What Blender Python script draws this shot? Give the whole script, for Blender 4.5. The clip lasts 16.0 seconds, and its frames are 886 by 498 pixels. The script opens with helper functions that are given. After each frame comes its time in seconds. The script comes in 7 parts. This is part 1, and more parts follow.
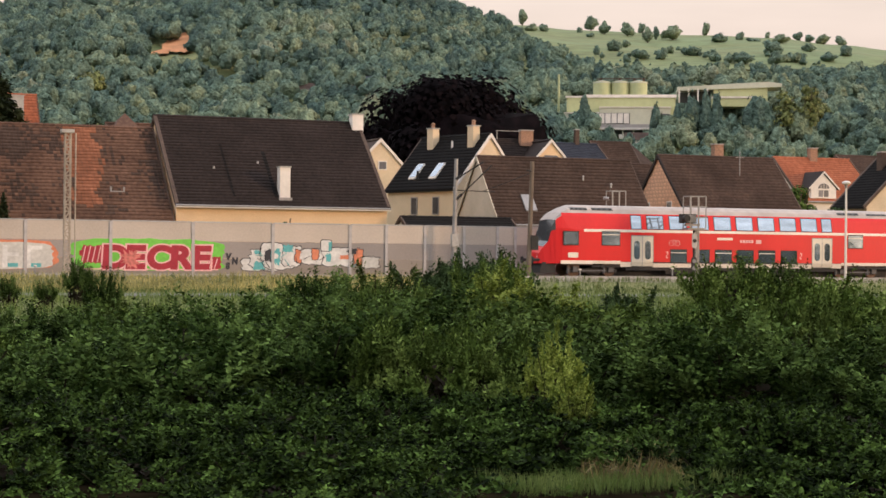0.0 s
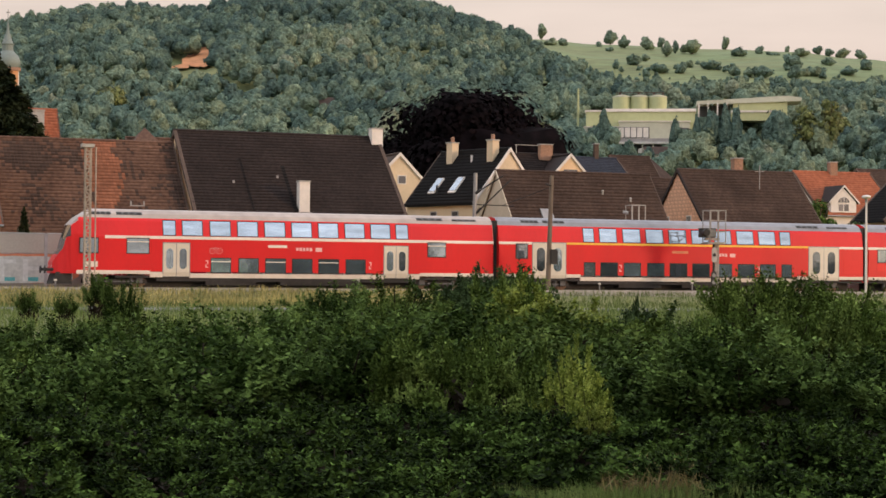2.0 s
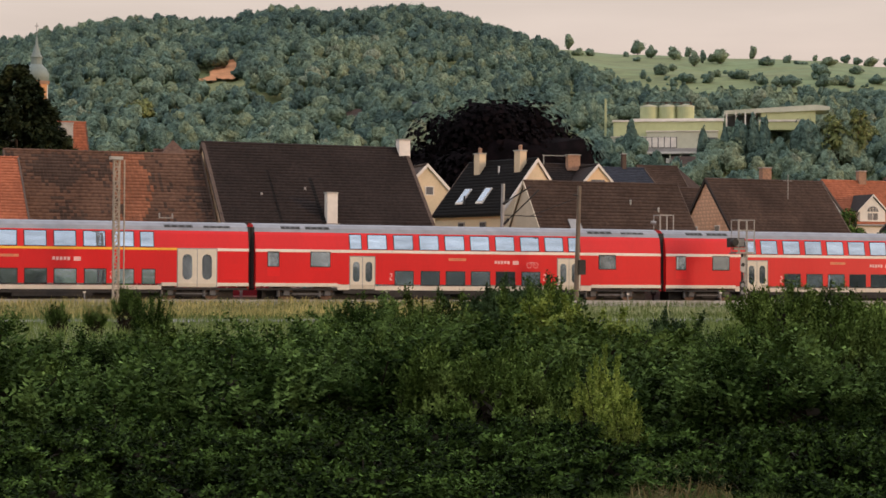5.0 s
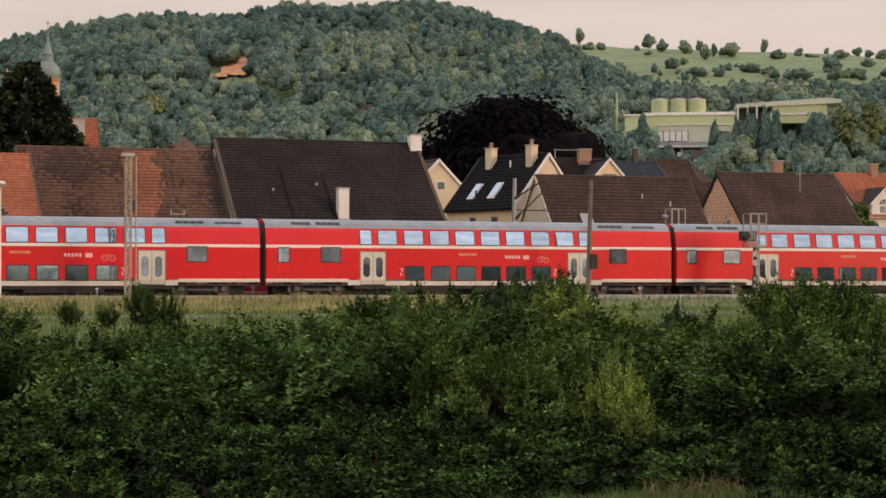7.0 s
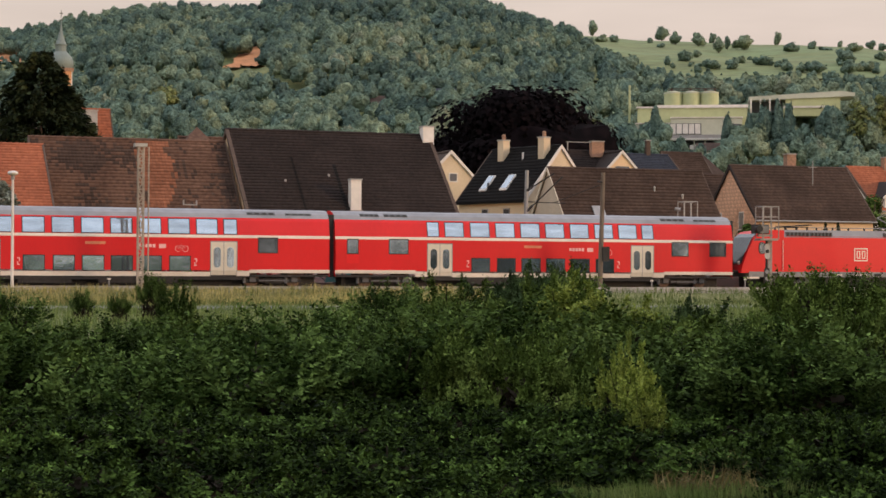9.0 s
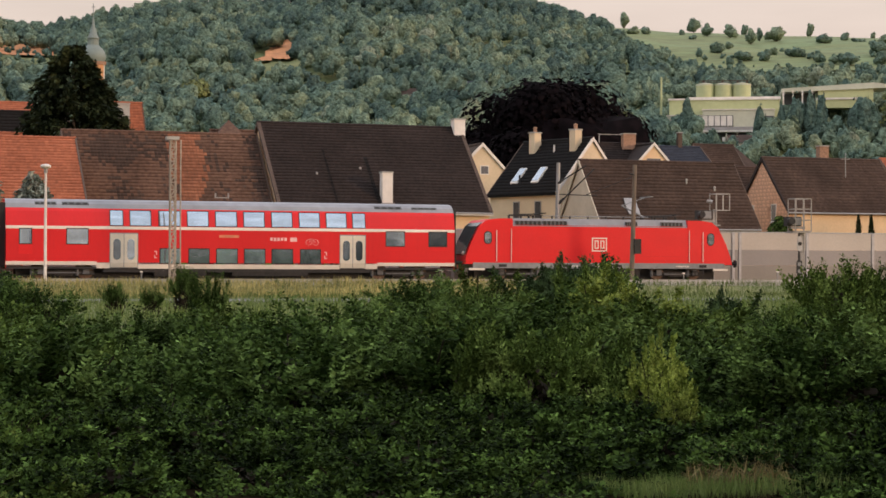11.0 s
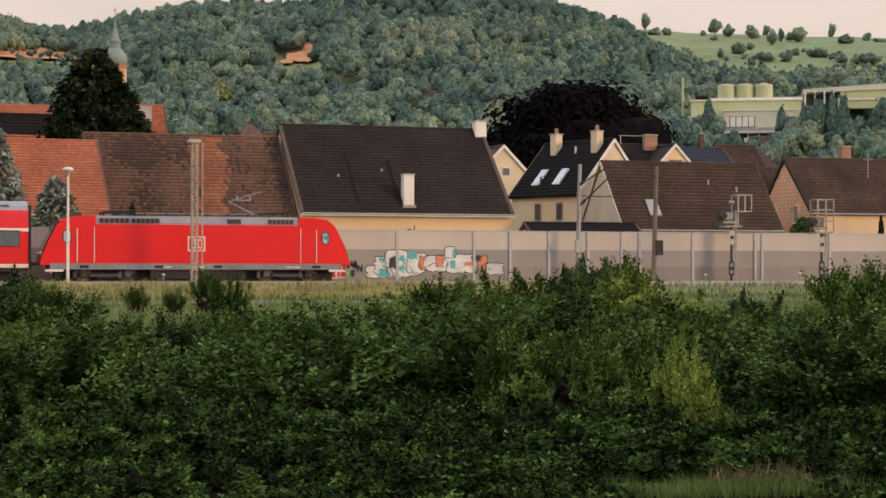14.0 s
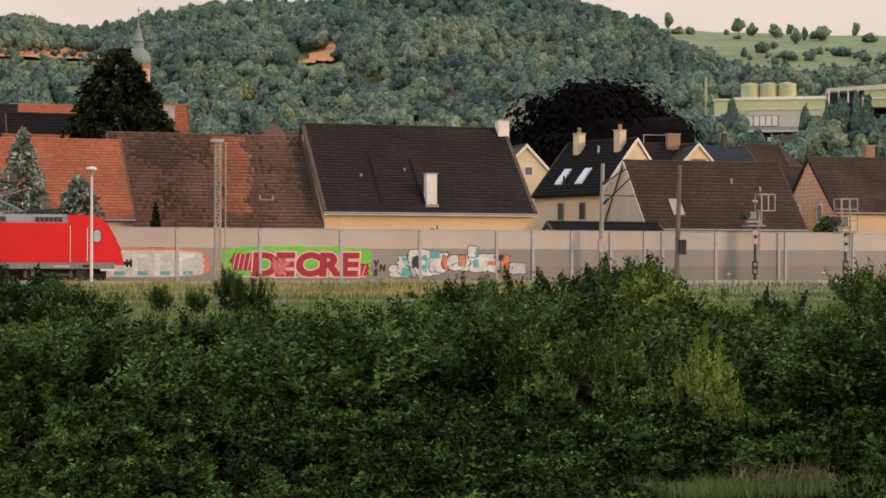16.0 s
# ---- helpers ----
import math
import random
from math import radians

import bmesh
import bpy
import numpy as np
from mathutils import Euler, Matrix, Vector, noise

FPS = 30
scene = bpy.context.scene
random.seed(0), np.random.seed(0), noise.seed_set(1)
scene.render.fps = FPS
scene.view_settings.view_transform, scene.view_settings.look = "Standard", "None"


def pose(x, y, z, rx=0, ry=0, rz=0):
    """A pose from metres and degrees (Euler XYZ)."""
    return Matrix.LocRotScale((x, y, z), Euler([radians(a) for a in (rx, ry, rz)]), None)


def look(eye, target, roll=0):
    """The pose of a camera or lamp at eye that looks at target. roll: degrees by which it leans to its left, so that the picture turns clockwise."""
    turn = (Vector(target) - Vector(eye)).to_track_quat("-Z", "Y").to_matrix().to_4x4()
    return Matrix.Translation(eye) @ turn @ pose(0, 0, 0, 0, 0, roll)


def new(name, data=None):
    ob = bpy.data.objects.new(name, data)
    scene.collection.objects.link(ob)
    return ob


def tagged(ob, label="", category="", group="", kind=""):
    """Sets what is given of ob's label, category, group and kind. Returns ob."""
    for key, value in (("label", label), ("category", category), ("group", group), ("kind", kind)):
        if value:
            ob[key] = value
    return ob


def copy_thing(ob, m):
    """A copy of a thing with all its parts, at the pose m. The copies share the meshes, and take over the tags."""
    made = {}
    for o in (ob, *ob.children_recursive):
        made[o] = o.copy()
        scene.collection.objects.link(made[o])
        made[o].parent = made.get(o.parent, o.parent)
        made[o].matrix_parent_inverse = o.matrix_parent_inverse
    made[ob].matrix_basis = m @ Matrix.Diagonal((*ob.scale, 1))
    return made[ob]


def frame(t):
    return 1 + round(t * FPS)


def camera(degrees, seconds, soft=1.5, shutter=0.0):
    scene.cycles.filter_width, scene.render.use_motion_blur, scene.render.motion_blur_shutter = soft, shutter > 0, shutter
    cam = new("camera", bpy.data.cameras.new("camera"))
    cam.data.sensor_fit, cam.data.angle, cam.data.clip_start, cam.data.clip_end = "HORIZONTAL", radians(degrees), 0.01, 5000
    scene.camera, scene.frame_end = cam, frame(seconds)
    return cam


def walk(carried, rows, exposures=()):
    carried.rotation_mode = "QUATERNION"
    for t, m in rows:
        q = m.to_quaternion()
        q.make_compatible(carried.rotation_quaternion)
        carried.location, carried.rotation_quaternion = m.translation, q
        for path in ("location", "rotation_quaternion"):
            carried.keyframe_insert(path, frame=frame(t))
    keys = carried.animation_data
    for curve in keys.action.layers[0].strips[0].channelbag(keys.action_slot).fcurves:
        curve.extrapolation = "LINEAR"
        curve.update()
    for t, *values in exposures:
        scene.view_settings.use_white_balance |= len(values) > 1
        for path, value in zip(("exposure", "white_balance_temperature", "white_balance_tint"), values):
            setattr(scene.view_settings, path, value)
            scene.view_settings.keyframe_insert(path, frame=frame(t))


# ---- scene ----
cam = camera(27.13, 16.0, soft=1.6)
# x runs along the track, y away from the camera across it, z up; the rails lie at z = 0.79
EYE = (-36.57, -104.49, 1.7)
TURN = -19.29
ROWS = [  # seconds, yaw, pitch, roll
    (0, -2.217, 0.369, 0.507),
    (0.5, -2.344, 0.482, 0.363),
    (1, -2.164, 0.563, 0.383),
    (1.5, -1.873, 0.648, 0.495),
    (2, -1.609, 0.807, 0.507),
    (2.5, -1.394, 1.026, 0.458),
    (3, -1.314, 1.040, 0.395),
    (3.5, -1.233, 1.007, 0.264),
    (4, -1.150, 1.049, 0.237),
    (4.5, -1.073, 1.045, 0.387),
    (5, -0.738, 1.141, 0.284),
    (7.5, -0.331, 0.934, 0.039),
    (8, -0.233, 0.895, 0.104),
    (8.5, -0.087, 0.859, 0.233),
    (9, -0.000, 0.723, 0.280),
    (11.5, 1.142, 0.475, 0.210),
    (12, 1.217, 0.511, 0.164),
    (12.5, 1.370, 0.509, 0.088),
    (13, 1.539, 0.549, 0.040),
    (13.5, 1.590, 0.579, 0.046),
    (14, 1.652, 0.545, 0.091),
    (14.5, 1.784, 0.534, 0.142),
    (15, 1.880, 0.565, 0.199),
    (15.5, 2.073, 0.518, 0.182),
    (16, 2.363, 0.525, 0.095),
]
walk(cam, [(t, pose(*EYE, 0, 0, yaw + TURN) @ pose(0, 0, 0, 90 + pitch) @ pose(0, 0, 0, 0, 0, roll)) for t, yaw, pitch, roll in ROWS],
     exposures=[(0, 0.46), (0.5, 0.42), (1, 0.36), (2, 0.32), (3, 0.2), (5, 0.16), (9, 0.16), (11.5, 0.28), (16, 0.3)])

# ---- light ----
world = bpy.data.worlds.new("evening_sky")
scene.world = world
world.use_nodes = True
wn = world.node_tree
wn.nodes.clear()
SUN_AZ, SUN_EL = 132.0, 7.0


def wnode(kind, **sets):
    n = wn.nodes.new(kind)
    for k, v in sets.items():
        n.inputs[k].default_value = v
    return n


sky = wn.nodes.new("ShaderNodeTexSky")
sky.sky_type, sky.sun_disc = "NISHITA", False
sky.sun_elevation, sky.sun_rotation = radians(SUN_EL), radians(SUN_AZ)
sky_bg = wnode("ShaderNodeBackground", Strength=0.06)
wn.links.new(sky.outputs[0], sky_bg.inputs[0])
# a thin veil of evening cloud, pinkish low down and greyer above
geo = wn.nodes.new("ShaderNodeTexCoord")
sep = wn.nodes.new("ShaderNodeSeparateXYZ")
wn.links.new(geo.outputs["Generated"], sep.inputs[0])
ramp = wn.nodes.new("ShaderNodeValToRGB")
ramp.color_ramp.elements[0].position, ramp.color_ramp.elements[0].color = 0.0, (0.82, 0.6, 0.52, 1)
ramp.color_ramp.elements[1].position, ramp.color_ramp.elements[1].color = 0.5, (1.3, 1.34, 1.47, 1)
mid = ramp.color_ramp.elements.new(0.17)
mid.color = (0.82, 0.69, 0.61, 1)
wn.links.new(sep.outputs[2], ramp.inputs[0])
stretch = wn.nodes.new("ShaderNodeMapping")
stretch.inputs["Scale"].default_value = (2.0, 2.0, 14.0)
wn.links.new(geo.outputs["Generated"], stretch.inputs[0])
cloud = wnode("ShaderNodeTexNoise", Scale=2.2, Detail=5.0)
wn.links.new(stretch.outputs[0], cloud.inputs["Vector"])
tone = wn.nodes.new("ShaderNodeMapRange")
tone.inputs["To Min"].default_value, tone.inputs["To Max"].default_value = 0.72, 1.16
wn.links.new(cloud.outputs[0], tone.inputs[0])
veil_bg = wn.nodes.new("ShaderNodeBackground")
wn.links.new(ramp.outputs[0], veil_bg.inputs[0])
wn.links.new(tone.outputs[0], veil_bg.inputs[1])
both = wn.nodes.new("ShaderNodeMixShader")
both.inputs[0].default_value = 0.82
wout = wn.nodes.new("ShaderNodeOutputWorld")
wn.links.new(sky_bg.outputs[0], both.inputs[1])
wn.links.new(veil_bg.outputs[0], both.inputs[2])
wn.links.new(both.outputs[0], wout.inputs[0])

sun_data = bpy.data.lights.new("sun", "SUN")
sun_data.energy, sun_data.angle, sun_data.color = 1.5, radians(12), (1.0, 0.66, 0.42)
sun = new("sun", sun_data)
sun_az, sun_el = radians(SUN_AZ), radians(SUN_EL)
sun.matrix_world = look((math.sin(sun_az) * math.cos(sun_el) * 50, math.cos(sun_az) * math.cos(sun_el) * 50, math.sin(sun_el) * 50), (0, 0, 0))


# ---- materials ----
def mat(name, color, rough=0.7, metal=0.0, grain=0.15, size=3.0, big=0.12, big_size=0.35, bump=0.0, vary=0.0, island=0.0, tint=None, coat=0.0, spec=0.5, stretch=(1, 1, 1)):
    """A surface with fine grain, broad stains, bump, and change from object to object or from piece to piece."""
    m = bpy.data.materials.new(name)
    m.use_nodes = True
    nt = m.node_tree
    b = nt.nodes["Principled BSDF"]
    b.inputs["Roughness"].default_value, b.inputs["Metallic"].default_value = rough, metal
    b.inputs["Coat Weight"].default_value, b.inputs["Specular IOR Level"].default_value = coat, spec
    co = nt.nodes.new("ShaderNodeTexCoord")
    mp = nt.nodes.new("ShaderNodeMapping")
    mp.inputs["Scale"].default_value = stretch
    nt.links.new(co.outputs["Object"], mp.inputs[0])
    value = None
    for scale, amount, detail in ((size, grain, 4.0), (big_size, big, 3.0)):
        n = nt.nodes.new("ShaderNodeTexNoise")
        n.inputs["Scale"].default_value, n.inputs["Detail"].default_value = scale, detail
        nt.links.new(mp.outputs[0], n.inputs["Vector"])
        r = nt.nodes.new("ShaderNodeMapRange")
        r.inputs["From Min"].default_value, r.inputs["From Max"].default_value = 0.3, 0.7
        r.inputs["To Min"].default_value, r.inputs["To Max"].default_value = 1 - amount, 1 + amount
        nt.links.new(n.outputs[0], r.inputs[0])
        if bump and value is None:
            bp = nt.nodes.new("ShaderNodeBump")
            bp.inputs["Strength"].default_value, bp.inputs["Distance"].default_value = bump, 0.03
            nt.links.new(n.outputs[0], bp.inputs["Height"])
            nt.links.new(bp.outputs[0], b.inputs["Normal"])
        if value is None:
            value = r.outputs[0]
            fine = n.outputs[0]
        else:
            mu = nt.nodes.new("ShaderNodeMath")
            mu.operation = "MULTIPLY"
            nt.links.new(value, mu.inputs[0])
            nt.links.new(r.outputs[0], mu.inputs[1])
            value = mu.outputs[0]
            broad = n.outputs[0]
    for node, sock, amount in (("ShaderNodeObjectInfo", "Random", vary), ("ShaderNodeNewGeometry", "Random Per Island", island)):
        if amount:
            oi = nt.nodes.new(node)
            r = nt.nodes.new("ShaderNodeMapRange")
            r.inputs["To Min"].default_value, r.inputs["To Max"].default_value = 1 - amount, 1 + amount
            nt.links.new(oi.outputs[sock], r.inputs[0])
            mu = nt.nodes.new("ShaderNodeMath")
            mu.operation = "MULTIPLY"
            nt.links.new(value, mu.inputs[0])
            nt.links.new(r.outputs[0], mu.inputs[1])
            value = mu.outputs[0]
    col = nt.nodes.new("ShaderNodeMix")
    col.data_type = "RGBA"
    col.inputs[6].default_value = (*color, 1)
    col.inputs[7].default_value = (*(tint or color), 1)
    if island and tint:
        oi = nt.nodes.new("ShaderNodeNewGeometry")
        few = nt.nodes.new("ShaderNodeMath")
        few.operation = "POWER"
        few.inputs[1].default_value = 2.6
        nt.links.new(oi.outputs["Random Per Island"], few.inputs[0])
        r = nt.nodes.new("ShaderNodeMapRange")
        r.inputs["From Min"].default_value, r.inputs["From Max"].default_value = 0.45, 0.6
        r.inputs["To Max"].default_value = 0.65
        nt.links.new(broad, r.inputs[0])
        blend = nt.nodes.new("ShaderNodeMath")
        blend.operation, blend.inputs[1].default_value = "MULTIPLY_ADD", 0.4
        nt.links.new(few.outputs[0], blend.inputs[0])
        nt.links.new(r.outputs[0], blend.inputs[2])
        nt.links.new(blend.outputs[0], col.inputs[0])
    else:
        r = nt.nodes.new("ShaderNodeMapRange")
        r.inputs["From Min"].default_value, r.inputs["From Max"].default_value = 0.42, 0.6
        nt.links.new(broad, r.inputs[0])
        nt.links.new(r.outputs[0], col.inputs[0])
    sc = nt.nodes.new("ShaderNodeVectorMath")
    sc.operation = "SCALE"
    nt.links.new(col.outputs[2], sc.inputs[0])
    nt.links.new(value, sc.inputs["Scale"])
    nt.links.new(sc.outputs[0], b.inputs["Base Color"])
    return m


def leafy(name, color, tint, rough=0.55, through_light=0.15, vary=0.2, island=0.35, patch=0.25, patch_size=0.9, spec=0.2):
    """Foliage: each leaf has its own shade, and a little light passes through."""
    m = mat(name, color, rough, grain=0.1, size=6, big=patch, big_size=patch_size, vary=vary, island=island, tint=tint, spec=spec)
    nt = m.node_tree
    b = nt.nodes["Principled BSDF"]
    tr = nt.nodes.new("ShaderNodeBsdfTranslucent")
    nt.links.new(b.inputs["Base Color"].links[0].from_socket, tr.inputs[0])
    mx = nt.nodes.new("ShaderNodeMixShader")
    mx.inputs[0].default_value = through_light
    nt.links.new(b.outputs[0], mx.inputs[1])
    nt.links.new(tr.outputs[0], mx.inputs[2])
    nt.links.new(mx.outputs[0], nt.nodes["Material Output"].inputs[0])
    return m


def wood_material(name):
    """Crowns of a mixed wood with far haze in their colour: dark conifers, green oaks, olive limes and silvery willows
    by the species value.
    """
    m = mat(name, (0.1, 0.1, 0.1), 0.9, spec=0.05)
    nt = m.node_tree
    b = nt.nodes["Principled BSDF"]
    at = nt.nodes.new("ShaderNodeAttribute")
    at.attribute_type, at.attribute_name = "GEOMETRY", "species"
    co = nt.nodes.new("ShaderNodeTexCoord")
    ramp = nt.nodes.new("ShaderNodeValToRGB")
    cr = ramp.color_ramp
    # the pale blue-green cast of these tones is distance haze put into the colour
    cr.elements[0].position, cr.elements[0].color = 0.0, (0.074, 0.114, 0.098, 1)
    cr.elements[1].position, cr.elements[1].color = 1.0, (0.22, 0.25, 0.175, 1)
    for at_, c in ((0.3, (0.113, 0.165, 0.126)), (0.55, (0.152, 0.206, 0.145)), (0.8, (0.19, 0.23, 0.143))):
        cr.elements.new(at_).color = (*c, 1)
    nt.links.new(at.outputs["Fac"], ramp.inputs[0])
    value = None
    for scale, amount in ((0.9, 0.5), (0.25, 0.3)):
        n = nt.nodes.new("ShaderNodeTexNoise")
        n.inputs["Scale"].default_value, n.inputs["Detail"].default_value = scale, 4.0
        nt.links.new(co.outputs["Object"], n.inputs["Vector"])
        r = nt.nodes.new("ShaderNodeMapRange")
        r.inputs["From Min"].default_value, r.inputs["From Max"].default_value = 0.3, 0.7
        r.inputs["To Min"].default_value, r.inputs["To Max"].default_value = 1 - amount, 1 + amount
        nt.links.new(n.outputs[0], r.inputs[0])
        if value is None:
            value = r.outputs[0]
            bp = nt.nodes.new("ShaderNodeBump")
            bp.inputs["Strength"].default_value, bp.inputs["Distance"].default_value = 1.0, 1.8
            nt.links.new(n.outputs[0], bp.inputs["Height"])
            nt.links.new(bp.outputs[0], b.inputs["Normal"])
        else:
            mu = nt.nodes.new("ShaderNodeMath")
            mu.operation = "MULTIPLY"
            nt.links.new(value, mu.inputs[0])
            nt.links.new(r.outputs[0], mu.inputs[1])
            value = mu.outputs[0]
    sc = nt.nodes.new("ShaderNodeVectorMath")
    sc.operation = "SCALE"
    nt.links.new(ramp.outputs[0], sc.inputs[0])
    nt.links.new(value, sc.inputs["Scale"])
    nt.links.new(sc.outputs[0], b.inputs["Base Color"])
    return m


RED = mat("train_red", (0.62, 0.012, 0.014), 0.42, grain=0.03, size=8, big=0.07, big_size=0.5, coat=0.12, spec=0.3, stretch=(1, 1, 0.3))
RED_LOCO = mat("loco_red", (0.68, 0.012, 0.014), 0.42, grain=0.03, size=8, big=0.05, big_size=0.5, coat=0.12, spec=0.3)
STRIPE = mat("stripe_white", (0.72, 0.64, 0.55), 0.5, grain=0.06, big=0.1)
YELLOW = mat("stripe_yellow", (0.8, 0.42, 0.03), 0.5, grain=0.05)
CREAM_DOOR = mat("door_cream", (0.6, 0.54, 0.44), 0.45, grain=0.05, big=0.08)
ROOF_GREY = mat("coach_roof_grey", (0.25, 0.25, 0.27), 0.6, grain=0.1, size=2, big=0.12, big_size=0.25)
ROOF_LIGHT = mat("coach_roof_light", (0.42, 0.35, 0.31), 0.6, grain=0.1, size=2, big=0.12, big_size=0.25)
DARK = mat("underframe_dark", (0.025, 0.022, 0.02), 0.8, grain=0.3, size=5, big=0.3)
RUBBER = mat("rubber_black", (0.015, 0.014, 0.014), 0.75, grain=0.1)
GREY_METAL = mat("frame_grey", (0.2, 0.2, 0.2), 0.6, grain=0.15, size=4, big=0.2)
VENT = mat("vent_dark", (0.09, 0.09, 0.095), 0.6, grain=0.2, size=10)
STEEL = mat("steel_galvanised", (0.27, 0.26, 0.25), 0.55, metal=0.35, grain=0.15, size=6, big=0.2)
RUST = mat("rail_rust", (0.16, 0.1, 0.07), 0.7, metal=0.2, grain=0.25, size=9)
WOOD_POLE = mat("pole_wood", (0.15, 0.11, 0.08), 0.85, grain=0.25, size=8, stretch=(1, 1, 0.1))
CONCRETE = mat("concrete", (0.36, 0.34, 0.31), 0.85, grain=0.12, size=6, big=0.15, bump=0.2)
POST_GREY = mat("post_pale", (0.4, 0.37, 0.35), 0.8, grain=0.1, size=6)
WALL_LIGHT = mat("panel_light", (0.5, 0.43, 0.36), 0.85, grain=0.06, size=9, big=0.08, vary=0.05)
WALL_MID = mat("panel_grey", (0.3, 0.265, 0.24), 0.85, grain=0.06, size=9, big=0.08, vary=0.05)
WALL_DARK = mat("panel_dark", (0.26, 0.225, 0.19), 0.85, grain=0.06, size=9, big=0.1, vary=0.05)
# blotches and pane-to-pane tone put cloud and tree reflections into the glass colour
GLASS = mat("coated_glass", (0.44, 0.52, 0.6), 0.05, metal=0.85, grain=0.12, size=1.1, big=0.15, big_size=0.9, vary=0.12, bump=0.12, stretch=(0.5, 1, 2.2))
GLASS_LOW = mat("sky_tinted_glass", (0.29, 0.38, 0.45), 0.04, metal=0.8, grain=0.15, size=1.3, big=0.25, big_size=0.7, vary=0.6, bump=0.1)
GLASS_CAB = mat("cab_glass", (0.07, 0.075, 0.08), 0.08, metal=0.3, grain=0.05)
GLASS_SKY = mat("skylight_glass", (0.4, 0.44, 0.48), 0.08, metal=0.85, grain=0.03)


# ---- building helpers ----
class Mesh:
    """Vertices and faces gathered for one mesh."""

    def __init__(self):
        self.v, self.f = [], []

    def add(self, verts, faces):
        k = len(self.v)
        self.v += [tuple(p) for p in verts]
        self.f += [[i + k for i in face] for face in faces]
        return self

    def box(self, x0, x1, y0, y1, z0, z1, m=None):
        p = [(x, y, z) for z in (z0, z1) for y in (y0, y1) for x in (x0, x1)]
        if m:
            p = [m @ Vector(q) for q in p]
        return self.add(p, [(0, 2, 3, 1), (4, 5, 7, 6), (0, 1, 5, 4), (1, 3, 7, 5), (3, 2, 6, 7), (2, 0, 4, 6)])

    def prism(self, outline, a, b, axis="x"):
        """An outline of (u, w) pairs drawn out from a to b along an axis: x gives (y, z), y gives (x, z), z gives (x, y)."""
        n = len(outline)
        put = {"x": lambda c, u, w: (c, u, w), "y": lambda c, u, w: (u, c, w), "z": lambda c, u, w: (u, w, c)}[axis]
        p = [put(c, u, w) for c in (a, b) for u, w in outline]
        return self.add(p, [tuple(range(n))[::-1], tuple(range(n, 2 * n))] + [(i, (i + 1) % n, (i + 1) % n + n, i + n) for i in range(n)])

    def tube(self, p, q, r0, r1=None, sides=8):
        p, q = Vector(p), Vector(q)
        r1 = r0 if r1 is None else r1
        z = (q - p).normalized()
        x = z.orthogonal().normalized()
        y = z.cross(x)
        ring = [(math.cos(2 * math.pi * i / sides), math.sin(2 * math.pi * i / sides)) for i in range(sides)]
        v = [c + r * (u * x + w * y) for c, r in ((p, r0), (q, r1)) for u, w in ring]
        return self.add(v, [tuple(range(sides))[::-1], tuple(range(sides, 2 * sides))] + [(i, (i + 1) % sides, (i + 1) % sides + sides, i + sides) for i in range(sides)])

    def ball(self, c, r, flat=(1, 1, 1), rings=6, sides=10):
        c = Vector(c)
        v = [c + Vector((0, 0, r * flat[2]))]
        for i in range(1, rings):
            a = math.pi * i / rings
            v += [c + Vector((r * flat[0] * math.sin(a) * math.cos(b), r * flat[1] * math.sin(a) * math.sin(b), r * flat[2] * math.cos(a))) for b in (2 * math.pi * j / sides for j in range(sides))]
        v.append(c - Vector((0, 0, r * flat[2])))
        f = [(0, 1 + j, 1 + (j + 1) % sides) for j in range(sides)]
        for i in range(rings - 2):
            k = 1 + i * sides
            f += [(k + j, k + sides + j, k + sides + (j + 1) % sides, k + (j + 1) % sides) for j in range(sides)]
        k = 1 + (rings - 2) * sides
        f += [(k + j, len(v) - 1, k + (j + 1) % sides) for j in range(sides)]
        return self.add(v, f)

    def make(self, name, material, smooth=False):
        me = bpy.data.meshes.new(name)
        me.from_pydata(self.v, [], self.f)
        me.materials.append(material)
        if smooth:
            me.shade_smooth()
        me.update()
        return me


def part(name, mesh, material, parent=None, label="", smooth=False, m=None):
    """Links a Mesh as one object, as a part of parent where there is one."""
    ob = new(name, mesh.make(name, material, smooth) if isinstance(mesh, Mesh) else mesh)
    ob.parent = parent
    if m:
        ob.matrix_basis = m
    if label:
        ob["label"] = label
    return ob


def thing(name, label, category, group="", kind="", m=None):
    ob = new(name)
    if m:
        ob.matrix_basis = m
    return tagged(ob, label, category, group, kind)


def fast_mesh(name, verts, quads, material):
    """A mesh from numpy arrays of vertices and of four-cornered faces."""
    me = bpy.data.meshes.new(name)
    me.vertices.add(len(verts))
    me.vertices.foreach_set("co", np.ascontiguousarray(verts, dtype=np.float32).ravel())
    me.loops.add(quads.size)
    me.loops.foreach_set("vertex_index", np.ascontiguousarray(quads, dtype=np.int32).ravel())
    me.polygons.add(len(quads))
    me.polygons.foreach_set("loop_start", np.arange(0, quads.size, quads.shape[1], dtype=np.int32))
    me.materials.append(material)
    me.update(calc_edges=True)
    return me


def spot(az, dist, z=0.0):
    """The place at a bearing (degrees from the y axis towards x) and a distance from where the camera stands."""
    return Vector((EYE[0] + dist * math.sin(radians(az)), EYE[1] + dist * math.cos(radians(az)), z))

# ---- ground, hill, road, track ----
def smooth(a, b, x):
    t = min(1.0, max(0.0, (x - a) / (b - a)))
    return t * t * (3 - 2 * t)


